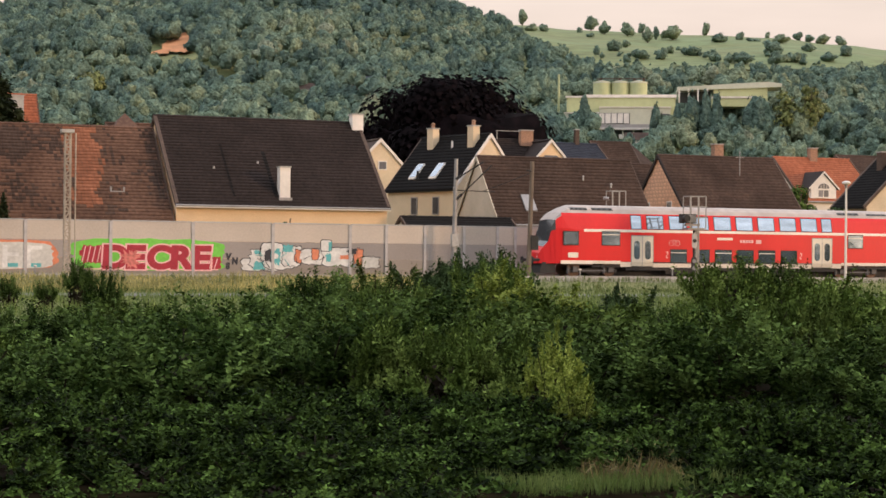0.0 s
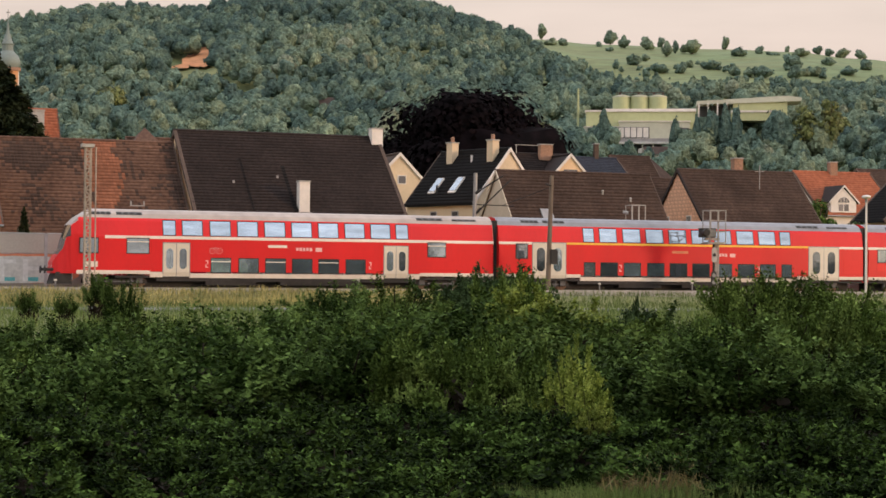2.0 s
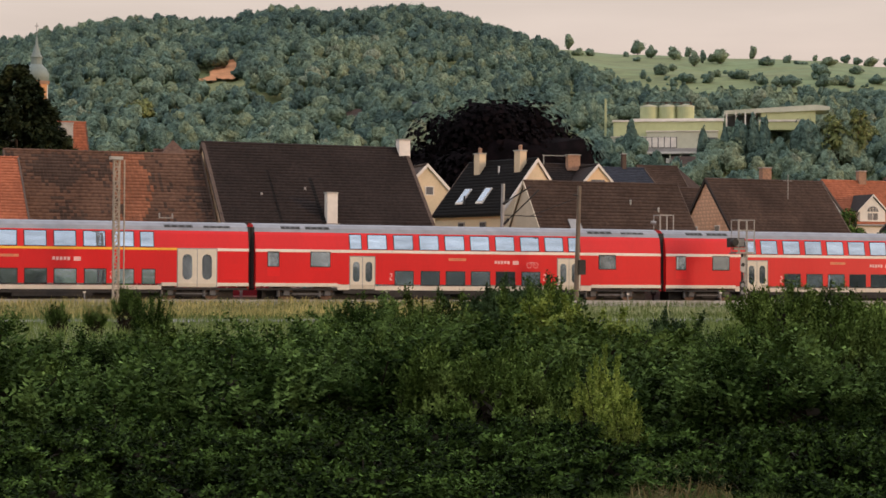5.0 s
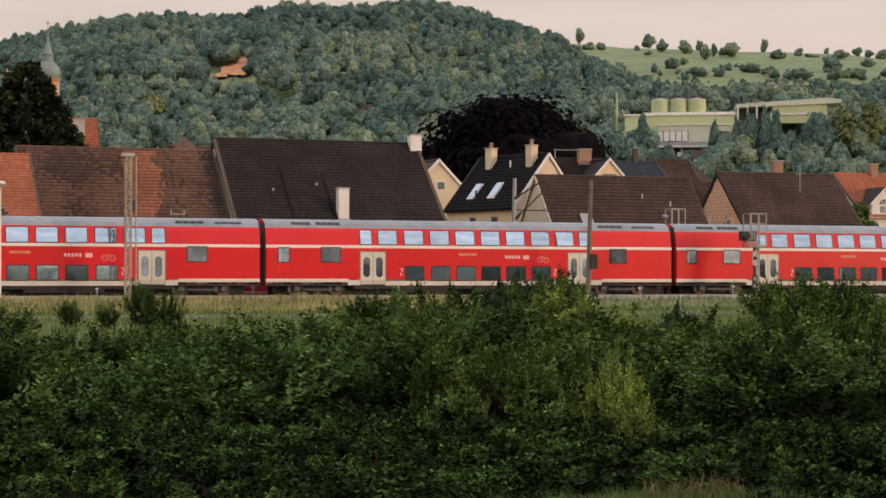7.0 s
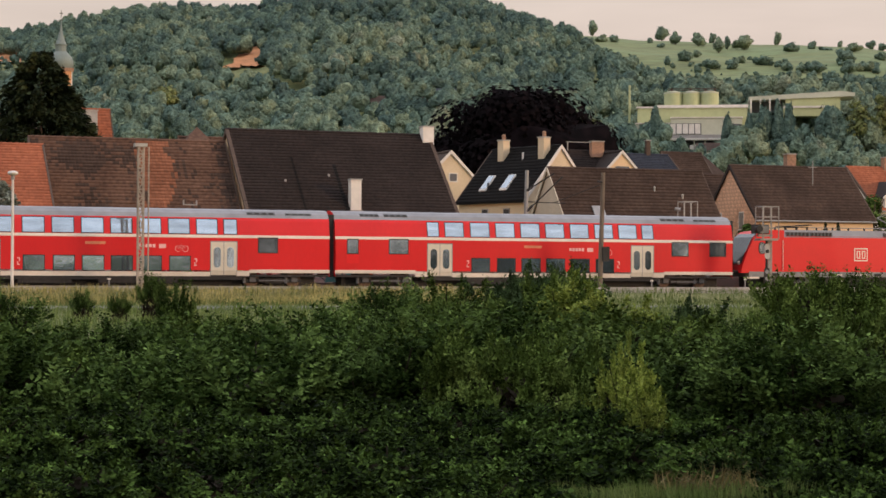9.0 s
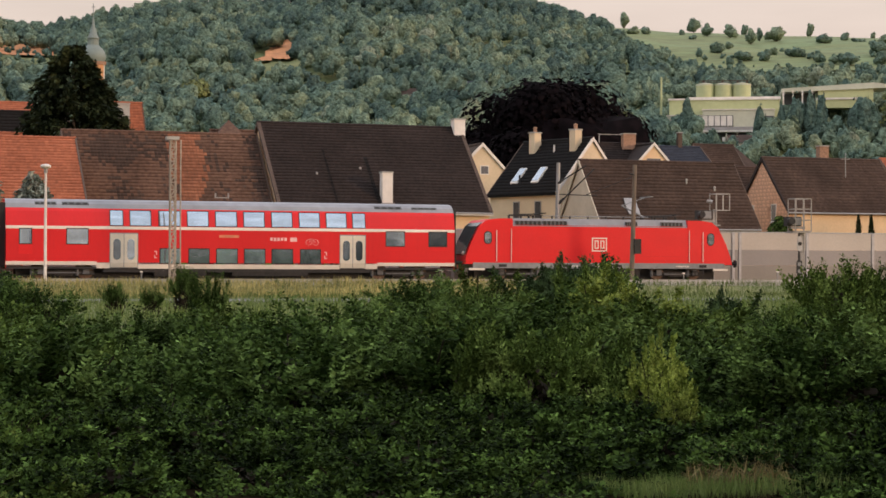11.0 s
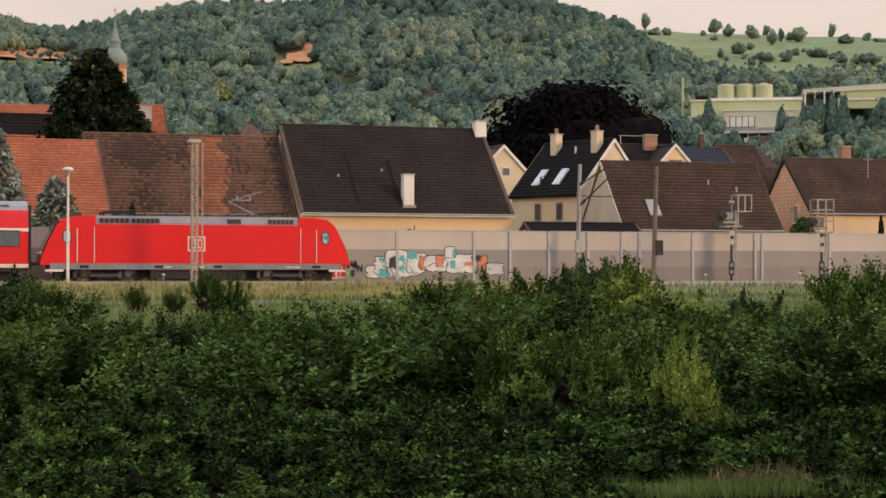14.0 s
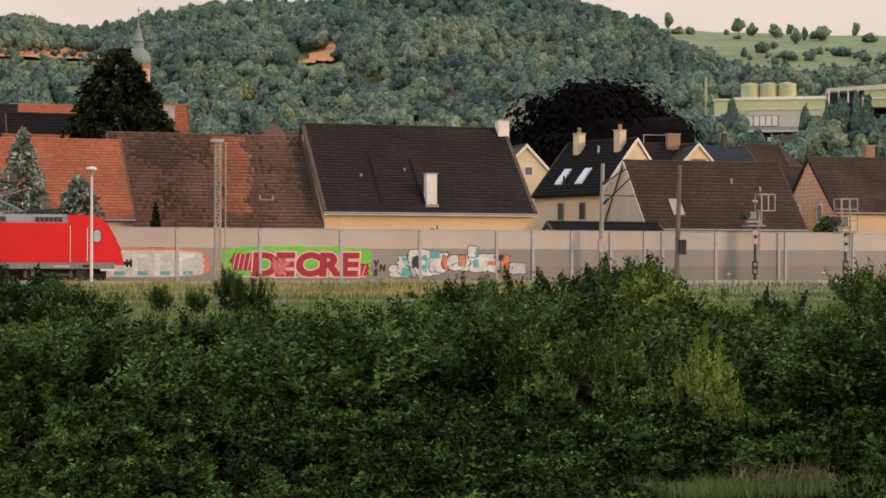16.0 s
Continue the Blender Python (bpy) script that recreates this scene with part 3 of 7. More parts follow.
def coach(kind, label, clear=False):
    """A double-deck coach from its left end. kind: plain, first (first class, end doors) or cab (driving trailer)."""
    c = thing("double_deck_coach", label, "railway coach", "coaches of the train")
    lo = 3.2 if kind == "cab" else 0.18
    roof_m = ROOF_LIGHT if kind == "cab" else ROOF_GREY
    hi = 26.53
    part("body", band(SIDE[1:6], lo, hi), RED, c, "signal red painted body side")
    part("roof", band(SIDE[5:], lo, hi, 0.001), roof_m, c, "weathered grey roof")
    ends = [hi] if kind == "cab" else [lo, hi]
    outline = [(y, z) for y, z in SIDE] + [(2.8 - y, z) for y, z in SIDE[::-1]]
    for e in ends:
        part("end_wall", Mesh().prism(outline, e - 0.03 if e > 5 else e, e if e > 5 else e + 0.03), RED if kind != "cab" else ROOF_LIGHT, c)
        s = 1 if e > 5 else -1
        part("gangway", Mesh().box(min(e, e + 0.17 * s), max(e, e + 0.17 * s), 0.32, 2.48, 1.45, 5.08), RUBBER, c)
    part("floor_pan", Mesh().box(lo, hi, 0.08, 2.72, 1.38, 1.5), DARK, c)
    # low white sill, raised over the bogies
    if kind == "first":
        for a, b, z0, z1 in ((lo, 2.4, 1.6, 1.8), (4.75, 5.75, 1.6, 1.8), (5.75, 21.4, 1.4, 1.64), (21.4, 22.3, 1.6, 1.8), (24.65, hi, 1.6, 1.8)):
            part("sill", flush_plate(a, b, z0, z1, 0.006), STRIPE, c)
    else:
        for a, b, z0, z1 in ((lo, 5.2, 1.6, 1.8), (5.2, 5.95, 1.42, 1.72), (7.52, 19.4, 1.4, 1.66), (20.95, 21.7, 1.42, 1.72), (21.7, hi, 1.6, 1.8)):
            part("sill", flush_plate(a, b, z0, z1, 0.006), STRIPE, c)
    part("skirt", Mesh().box(5.6, 21.3, 0.1, 2.7, 1.2, 1.42), DARK, c)
    part("equipment_box", Mesh().box(8.5, 11.5, 0.15, 2.6, 0.98, 1.25).box(13, 17.5, 0.15, 2.6, 1.0, 1.25), DARK, c)
    if kind == "first":
        part("waist_stripe", flush_plate(lo, 4.72, 3.63, 3.79, 0.004), STRIPE, c, "pale stripe")
        part("waist_stripe", flush_plate(4.72, 22.3, 3.66, 3.79, 0.004), YELLOW, c, "yellow first class stripe")
        part("waist_stripe", flush_plate(22.3, hi, 3.63, 3.79, 0.004), STRIPE, c, "pale stripe")
    else:
        part("waist_stripe", flush_plate(lo - (0.6 if kind == "cab" else 0), hi, 3.62, 3.79, 0.004), STRIPE, c, "pale stripe")
    for i, (a, b) in enumerate(UPPER):
        window(c, a, b, 3.86, 4.68, GLASS, False)
    low = GLASS_LOW
    if kind == "first":
        door(c, 2.47, 4.71, 1.52, 3.74)
        door(c, 22.34, 24.61, 1.52, 3.74)
        window(c, 1.35, 2.1, 2.78, 3.64, GLASS)
        lows = [(6.02, 6.73)] + [(a - 1.63, b - 1.63) for a, b in LOWER[:1]] + LOWER + [(18.68, 19.78), (20.3, 21.0)]
        for i, (a, b) in enumerate(lows):
            window(c, a, b, 1.73, 2.53, GLASS if i == 0 else GLASS_LOW)
        part("hatch", Mesh().box(25.0, 26.3, -0.008, 0, 2.0, 2.9), RED_LOCO, c)
    else:
        door(c, 5.97, 7.5, 1.45, 3.39)
        door(c, 19.42, 20.93, 1.45, 3.39)
        for i, (a, b) in enumerate(LOWER):
            window(c, a, b, 1.73, 2.53, low, kind == "cab" and i % 2 == 0)
        if kind == "cab":
            window(c, 3.88, 5.11, 2.8, 3.62, GLASS_LOW, True)
            window(c, 22.23, 23.35, 2.8, 3.62, GLASS_LOW, True)
        else:
            window(c, 0.95, 1.58, 2.8, 3.6, GLASS_LOW)
            window(c, 3.55, 4.7, 2.8, 3.62, GLASS_LOW)
            window(c, 22.24, 23.35, 2.8, 3.62, GLASS_LOW)
            if clear:
                window(c, 24.91, 26.0, 2.8, 3.62, GLASS_LOW)
            part("hatch", flush_plate(0.9, 1.65, 2.2, 2.72, 0.004), RED_LOCO, c)
    wx = 13.9 if kind == "cab" else 15.2
    writing(c, wx, 3.03, 1.05, 0.2, P_PINK, 5)
    part("emblem", flush_plate(wx + 1.2, wx + 1.6, 3.0, 3.24, 0.006), P_PINK, c)
    part("destination_board", flush_plate(12.2, 13.35, 3.2, 3.36, 0.008), STRIPE if kind == "cab" else P_ORANGE, c)
    bx = 8.85 if kind == "cab" else 17.5
    bike = Mesh()
    for dx in (0, 0.42):
        for k in range(10):
            a0, a1 = 2 * math.pi * k / 10, 2 * math.pi * (k + 1) / 10
            bike.tube((bx + dx + 0.17 * math.cos(a0), -0.006, 2.97 + 0.17 * math.sin(a0)), (bx + dx + 0.17 * math.cos(a1), -0.006, 2.97 + 0.17 * math.sin(a1)), 0.016, sides=4)
    bike.tube((bx, -0.006, 2.97), (bx + 0.2, -0.006, 3.2), 0.016, sides=4).tube((bx + 0.2, -0.006, 3.2), (bx + 0.42, -0.006, 2.97), 0.016, sides=4)
    if kind != "first":
        part("bicycle_sign", bike, P_PINK, c)
    for x in (8.45, 18.45):
        part("class_number", Mesh().box(x, x + 0.16, -0.006, 0, 2.36, 2.42).box(x + 0.1, x + 0.16, -0.006, 0, 2.2, 2.36).box(x, x + 0.06, -0.006, 0, 2.05, 2.2).box(x, x + 0.16, -0.006, 0, 2.0, 2.06), P_PINK, c)
    # added dark box stands in for the shade below the coach
    part("brake_gear", Mesh().box(max(lo, 0.8), 25.8, 0.8, 2.0, 0.84, 1.4), DARK, c)
    bogie(c, 3.4)
    bogie(c, 23.2)
    coach_roof_gear(c, [(1.8, 1.2, 4.98, 5.16), (3.3, 1.5, 4.98, 5.16), (21.6, 1.7, 4.98, 5.16), (23.9, 1.6, 4.98, 5.12)])
    if kind == "cab":
        cab_end(c, lo)
    return c


def cab_end(c, x0):
    """The sloping nose of the driving trailer, to the left of x0."""
    # stations along the nose: distance left of x0, height of the top, inset of the side
    stations = [(0.0, 5.34, 0.0), (1.15, 5.32, 0.0), (1.6, 5.2, 0.02), (2.1, 4.85, 0.06), (2.5, 4.4, 0.14), (2.75, 3.7, 0.22), (2.92, 3.05, 0.3), (3.2, 2.72, 0.4), (3.46, 2.3, 0.55), (3.52, 1.6, 0.62)]
    red, grey, front = Mesh(), Mesh(), Mesh()

    def ring(st):
        d, top, inset = st
        pts = []
        ins = [(y, z) for y, z in SIDE[1:]]
        over = [k for k, (y, z) in enumerate(ins) if z > top]
        for k, (y, z) in enumerate(ins):
            yy = max(inset, y)
            if k in over and len(over) > 0 and top < 5.3:
                first = over[0]
                yy = max(yy, inset + 0.06 + (1.34 - inset) * ((k - first) / (len(ins) - 1 - first)))
                z = top - 0.06 * (1 - (k - first) / (len(ins) - 1 - first))
            pts.append((x0 - d, yy if k < len(ins) - 1 else 1.4, max(1.6, z) if k else 1.6))
        return pts + [(a, 2.8 - b, z) for a, b, z in pts[::-1][1:]]
    rings = [ring(s) for s in stations]
    n = len(rings[0])
    half = n // 2
    for i in range(len(rings) - 1):
        for j in range(n - 1):
            jj = j if j < half else n - 2 - j
            q = [rings[i][j], rings[i + 1][j], rings[i + 1][j + 1], rings[i][j + 1]]
            z_mid = sum(p[2] for p in q) / 4
            clipped = jj >= 1 and i >= 3
            if z_mid > 4.78 and jj >= 3 or (i < 4 and jj >= 4):
                target = grey
            elif clipped and 2.75 < z_mid < 4.7 and jj >= 1 and i >= 4:
                target = front
            elif clipped and i == 3 and jj >= 3:
                target = grey
            else:
                target = red
            target.add(q, [(0, 1, 2, 3)])
    red.add(rings[-1], [tuple(range(n))])
    part("nose", red, RED, c, "sloping red nose")
    part("nose_roof", grey, ROOF_LIGHT, c, "pale grey roof over the cab")
    part("windscreen", front, GLASS_CAB, c, "large raked windscreen")
    window(c, x0 - 2.0, x0 - 1.0, 2.8, 3.6, GLASS_LOW)
    part("notice", Mesh().box(x0 - 1.7, x0 - 1.0, -0.006, 0.0, 1.98, 2.3), STRIPE, c, "white number plate with faint bars")
    part("nose_sill", Mesh().box(x0 - 2.2, x0, -0.006, 0.03, 1.58, 1.8), STRIPE, c)
    part("headlight", Mesh().ball((x0 - 3.4, 0.82, 2.0), 0.11), STRIPE, c)
    part("headlight", Mesh().ball((x0 - 3.4, 1.98, 2.0), 0.11), STRIPE, c)
    for y in (0.6, 2.2):
        part("buffer", Mesh().tube((x0 - 3.4, y, 1.82), (x0 - 3.85, y, 1.82), 0.09).tube((x0 - 3.85, y, 1.82), (x0 - 3.92, y, 1.82), 0.22, sides=14), DARK, c)
    part("snow_plough", Mesh().prism([(x0 - 3.5, 1.0), (x0 - 3.3, 1.68), (x0 - 2.4, 1.68), (x0 - 2.4, 1.0)], 0.35, 2.45, "y"), DARK, c)


def locomotive():
    """An electric locomotive, 17.9 m over the body, from its left end."""
    l = thing("electric_locomotive", "bright red electric locomotive with grey frame and roof vents", "locomotive")
    prof = [(0.0, 1.75), (0.1, 2.2), (0.45, 3.1), (0.95, 4.05), (1.4, 4.42), (2.2, 4.52)]
    outline = prof + [(3.1, 4.52), (3.1, 4.06), (14.8, 4.06), (14.8, 4.52)] + [(17.9 - x, z) for x, z in prof[::-1]]
    part("body", Mesh().prism(outline[::-1], 0.02, 2.78, "y"), RED_LOCO, l, "bright red body shell")
    for z in (2.0, 2.25, 4.12):
        part("body_rib", Mesh().box(3.2, 14.7, 0.008, 0.022, z, z + 0.02), RED, l)
    part("roof", Mesh().prism([(0.1, 4.05), (0.28, 4.55), (2.52, 4.55), (2.7, 4.05)], 3.1, 14.8), ROOF_GREY, l, "grey roof with vents")
    for x, w in ((3.3, 1.7), (5.1, 1.6), (10.6, 0.8), (13.0, 1.5)):
        v = part("roof_vent", Mesh().box(x, x + w, 0.1, 0.2, 4.12, 4.4), VENT, l)
        for k in range(6):
            part("slat", Mesh().box(x + w * (k + 0.2) / 6, x + w * (k + 0.7) / 6, 0.085, 0.1, 4.14, 4.38), DARK, v)
    part("frame", Mesh().box(0.55, 17.35, 0.0, 2.8, 1.5, 1.84), GREY_METAL, l, "grey underframe")
    for x in (2.2, 6.4, 9.8, 15.6):
        part("frame_box", Mesh().box(x, x + 0.5, -0.02, 0.02, 1.58, 1.74), DARK, l)
    for side in (0, 1):
        def fx(x):
            return x if not side else 17.9 - x
        cw = part("cab_window", pane_outline(min(fx(1.25), fx(1.75)), max(fx(1.25), fx(1.75)), 2.95, 3.75, 0.0, 0.02), RUBBER, l)
        part("pane", pane_outline(min(fx(1.3), fx(1.7)), max(fx(1.3), fx(1.7)), 3.0, 3.7, -0.01, 0.0), GLASS, cw)
        part("handrail", Mesh().tube((fx(2.05), -0.03, 1.9), (fx(2.05), -0.03, 3.8), 0.025), STRIPE, l)
        part("handrail", Mesh().tube((fx(3.0), -0.03, 1.9), (fx(3.0), -0.03, 3.9), 0.02), STRIPE, l)
        line = [(0.1, 2.35), (0.42, 3.1), (0.92, 4.05), (1.2, 4.28)]
        ws = Mesh()
        for (xa, za), (xb, zb) in zip(line, line[1:]):
            ws.add([(fx(xa - 0.03), 0.16, za), (fx(xa - 0.03), 2.64, za), (fx(xb - 0.03), 2.58, zb), (fx(xb - 0.03), 0.22, zb)], [(0, 1, 2, 3)])
        part("windscreen", ws, GLASS_CAB, l, "dark raked windscreen")
        for y in (0.55, 2.25):
            part("buffer", Mesh().tube((fx(0.2), y, 1.82), (fx(-0.42), y, 1.82), 0.1).tube((fx(-0.42), y, 1.82), (fx(-0.5), y, 1.82), 0.24, sides=14), DARK, l)
            part("lamp", Mesh().ball((fx(0.12), y, 2.4), 0.12), STRIPE, l)
        part("steps", Mesh().box(fx(2.3) - 0.3, fx(2.3) + 0.3, -0.02, 0.2, 1.05, 1.1).box(fx(2.3) - 0.3, fx(2.3) + 0.3, -0.02, 0.2, 1.3, 1.35).box(fx(2.3) - 0.3, fx(2.3) - 0.26, 0, 0.05, 1.05, 1.5).box(fx(2.3) + 0.26, fx(2.3) + 0.3, 0, 0.05, 1.05, 1.5), DARK, l)
        bogie(l, fx(3.7))
        part("skirt_white", Mesh().box(min(fx(0.3), fx(1.3)), max(fx(0.3), fx(1.3)), 0.0, 0.1, 1.38, 1.5), STRIPE, l)
    part("transformer", Mesh().box(6.2, 11.6, 0.2, 2.6, 0.98, 1.5), DARK, l)
    # dark box added in place of the shade under the locomotive
    part("brake_gear", Mesh().box(0.9, 17.0, 0.8, 2.0, 0.84, 1.5), DARK, l)
    sign = part("emblem", Mesh().box(8.3, 9.3, 0.005, 0.02, 2.55, 3.4), STRIPE, l, "white square emblem with red bars")
    part("emblem_field", Mesh().box(8.37, 9.23, -0.003, 0.005, 2.62, 3.33), RED_LOCO, sign)
    for x in (8.47, 8.86):
        part("emblem_bar", Mesh().box(x, x + 0.27, -0.01, -0.003, 2.72, 2.79).box(x, x + 0.27, -0.01, -0.003, 3.16, 3.23).box(x, x + 0.07, -0.01, -0.003, 2.79, 3.16).box(x + 0.2, x + 0.27, -0.01, -0.003, 2.79, 3.16), STRIPE, sign)
    for x in (8.4, 6.5, 14.0):
        writing(l, x, 1.6, 0.9, 0.08, STRIPE, 6)
    # folded collectors and insulators on the roof
    for x in (4.4, 13.5):
        pg = part("pantograph", Mesh().box(x - 0.9, x + 0.9, 0.7, 0.76, 4.72, 4.77).box(x - 0.9, x + 0.9, 2.04, 2.1, 4.72, 4.77).tube((x - 0.8, 0.73, 4.8), (x + 0.9, 1.2, 4.86), 0.03).tube((x - 0.8, 2.07, 4.8), (x + 0.9, 1.6, 4.86), 0.03).box(x + 0.8, x + 1.1, 0.6, 2.2, 4.86, 4.92), DARK, l)
        for dx in (-0.8, 0.0, 0.8):
            part("insulator", Mesh().tube((x + dx, 0.73, 4.55), (x + dx, 0.73, 4.74), 0.07).tube((x + dx, 2.07, 4.55), (x + dx, 2.07, 4.74), 0.07), DARK, pg)
    raised = part("raised_arm", Mesh().tube((12.4, 1.4, 4.75), (10.9, 1.4, 5.45), 0.045).tube((10.9, 1.4, 5.45), (12.6, 1.4, 6.0), 0.03).box(12.5, 12.7, 0.6, 2.2, 5.98, 6.03), GREY_METAL, l)
    part("roof_conductor", Mesh().tube((5.4, 0.9, 4.72), (12.5, 0.9, 4.72), 0.025), GREY_METAL, l)
    for k in range(6):
        part("insulator", Mesh().tube((6 + 1.2 * k, 0.9, 4.55), (6 + 1.2 * k, 0.9, 4.72), 0.06), DARK, l)
    return l


coach_cab = coach("cab", "red double-deck driving trailer with a sloping cab")
coach_first = coach("first", "red double-deck first class coach with a yellow stripe")
coach_plain = coach("plain", "red double-deck coach with two rows of windows")
coach_clear = copy_thing(coach_plain, Matrix())
coach_last = coach("plain", "red double-deck coach coupled to the locomotive", clear=True)
loco = locomotive()

# ---- houses ----
TILE_BROWN = mat("tiles_brown", (0.064, 0.042, 0.033), 0.8, spec=0.15, grain=0.2, size=5, big=0.3, big_size=0.35, island=0.13, bump=0.2)
TILE_OLD = mat("tiles_weathered", (0.115, 0.066, 0.047), 0.85, spec=0.15, grain=0.25, size=4, big=0.25, big_size=0.3, island=0.13, bump=0.2)
TILE_PATCH = mat("tiles_new_red", (0.23, 0.095, 0.055), 0.8, spec=0.15, grain=0.2, size=4, big=0.2, island=0.13)
TILE_DARK = mat("tiles_dark", (0.03, 0.022, 0.02), 0.75, spec=0.15, grain=0.2, size=5, big=0.2, big_size=0.3, island=0.13, bump=0.2)
TILE_BLACK = mat("tiles_black", (0.014, 0.013, 0.013), 0.85, spec=0.15, grain=0.2, size=5, big=0.15, island=0.13)
TILE_ORANGE = mat("tiles_orange", (0.34, 0.115, 0.062), 0.75, spec=0.15, grain=0.15, size=5, big=0.12, island=0.13)
TILE_BLUE = mat("roof_blue_black", (0.03, 0.035, 0.05), 0.5, spec=0.15, grain=0.15, size=5, island=0.15)
RENDER_CREAM = mat("plaster_cream", (0.62, 0.49, 0.33), 0.9, grain=0.06, size=10, big=0.1, big_size=0.5, bump=0.1)
RENDER_BEIGE = mat("plaster_beige", (0.47, 0.4, 0.31), 0.9, grain=0.06, size=10, big=0.1, big_size=0.5, bump=0.1)
RENDER_YELLOW = mat("plaster_yellow", (0.72, 0.5, 0.3), 0.9, grain=0.06, size=10, big=0.08, bump=0.1)
STONE = mat("sandstone", (0.56, 0.32, 0.2), 0.9, grain=0.35, size=3, big=0.25, big_size=0.8, bump=0.5, island=0.25)
TRIM_WHITE = mat("trim_white", (0.68, 0.62, 0.56), 0.7, grain=0.06)
GUTTER = mat("gutter_zinc", (0.3, 0.28, 0.27), 0.5, metal=0.4, grain=0.1)
WIN_DARK = mat("window_dark", (0.16, 0.16, 0.17), 0.1, metal=0.5, grain=0.1, vary=0.4)
BRICK = mat("chimney_brick", (0.32, 0.18, 0.115), 0.9, grain=0.25, size=8, big=0.15, bump=0.3)
TIMBER = mat("verge_timber", (0.075, 0.045, 0.03), 0.8, grain=0.25, size=4)


def tile_field(x0, x1, y0, z0, y1, z1, course=0.33, width=0.23, seed=1, keep=None):
    """Overlapping tiles from the eave (y0, z0) up to the ridge (y1, z1)."""
    rnd = np.random.RandomState(seed)
    run = Vector((0, y1 - y0, z1 - z0))
    n = max(2, int(run.length / course))
    up = run / n
    out = Vector((0, -run.z, run.y)).normalized()
    if out.z < 0:
        out = -out
    m = max(2, int((x1 - x0) / width))
    w = (x1 - x0) / m
    verts, quads = [], []
    for k in range(n):
        base = Vector((0, y0, z0)) + up * k
        for i in range(m):
            if keep and not keep(x0 + (i + 0.5) * w, (k + 0.5) / n):
                continue
            xa, xb = x0 + i * w + 0.008, x0 + (i + 1) * w - 0.008
            lift = 0.07 + 0.014 * rnd.rand()
            a, b, t = base + out * lift, base + out * (lift - 0.05), base + up * 1.12 + out * 0.02
            q = len(verts)
            verts += [(xa, a.y, a.z), (xb, a.y, a.z), (xb, t.y, t.z), (xa, t.y, t.z), (xa, b.y, b.z), (xb, b.y, b.z)]
            quads += [(q, q + 1, q + 2, q + 3), (q + 4, q + 5, q + 1, q)]
    if not verts:
        return None
    return np.array(verts), np.array(quads)


def tiles(name, parent, material, *args, **kw):
    data = tile_field(*args, **kw)
    if data:
        ob = part(name, fast_mesh(name, *data, material), material, parent)
        ob["kind"] = "stuff"
        return ob


def chimney(house, x, y, w, d, z0, z1, material=RENDER_CREAM, pots=1):
    c = part("chimney", Mesh().box(x, x + w, y, y + d, z0, z1), material, house, "plastered chimney stack")
    part("chimney_cap", Mesh().box(x - 0.06, x + w + 0.06, y - 0.06, y + d + 0.06, z1, z1 + 0.09), CONCRETE, c)
    for k in range(pots):
        part("chimney_pot", Mesh().tube((x + w * (k + 0.5) / pots, y + d / 2, z1 + 0.09), (x + w * (k + 0.5) / pots, y + d / 2, z1 + 0.38), 0.17, 0.13, sides=12).ball((x + w * (k + 0.5) / pots, y + d / 2, z1 + 0.42), 0.17, (1, 1, 0.7)), BRICK, c)
    return c


def house_window(house, x, y, z, w, h, side="front", frame=TRIM_WHITE):
    """A window in a front wall (at y) or in a left gable (at x), with frame, pane and sill."""
    if side == "front":
        f = part("window", Mesh().box(x, x + w, y - 0.05, y + 0.06, z, z + h), frame, house)
        part("pane", Mesh().box(x + 0.07, x + w / 2 - 0.03, y - 0.058, y - 0.04, z + 0.07, z + h - 0.07), WIN_DARK, f)
        part("pane", Mesh().box(x + w / 2 + 0.03, x + w - 0.07, y - 0.058, y - 0.04, z + 0.07, z + h - 0.07), WIN_DARK, f)
        part("sill", Mesh().box(x - 0.08, x + w + 0.08, y - 0.14, y - 0.05, z - 0.07, z), CONCRETE, f)
    else:
        f = part("window", Mesh().box(x - 0.05, x + 0.06, y, y + w, z, z + h), frame, house)
        part("pane", Mesh().box(x - 0.058, x - 0.04, y + 0.07, y + w - 0.07, z + 0.07, z + h - 0.07), WIN_DARK, f)
        part("sill", Mesh().box(x - 0.14, x - 0.05, y - 0.08, y + w + 0.08, z - 0.07, z), CONCRETE, f)
    return f


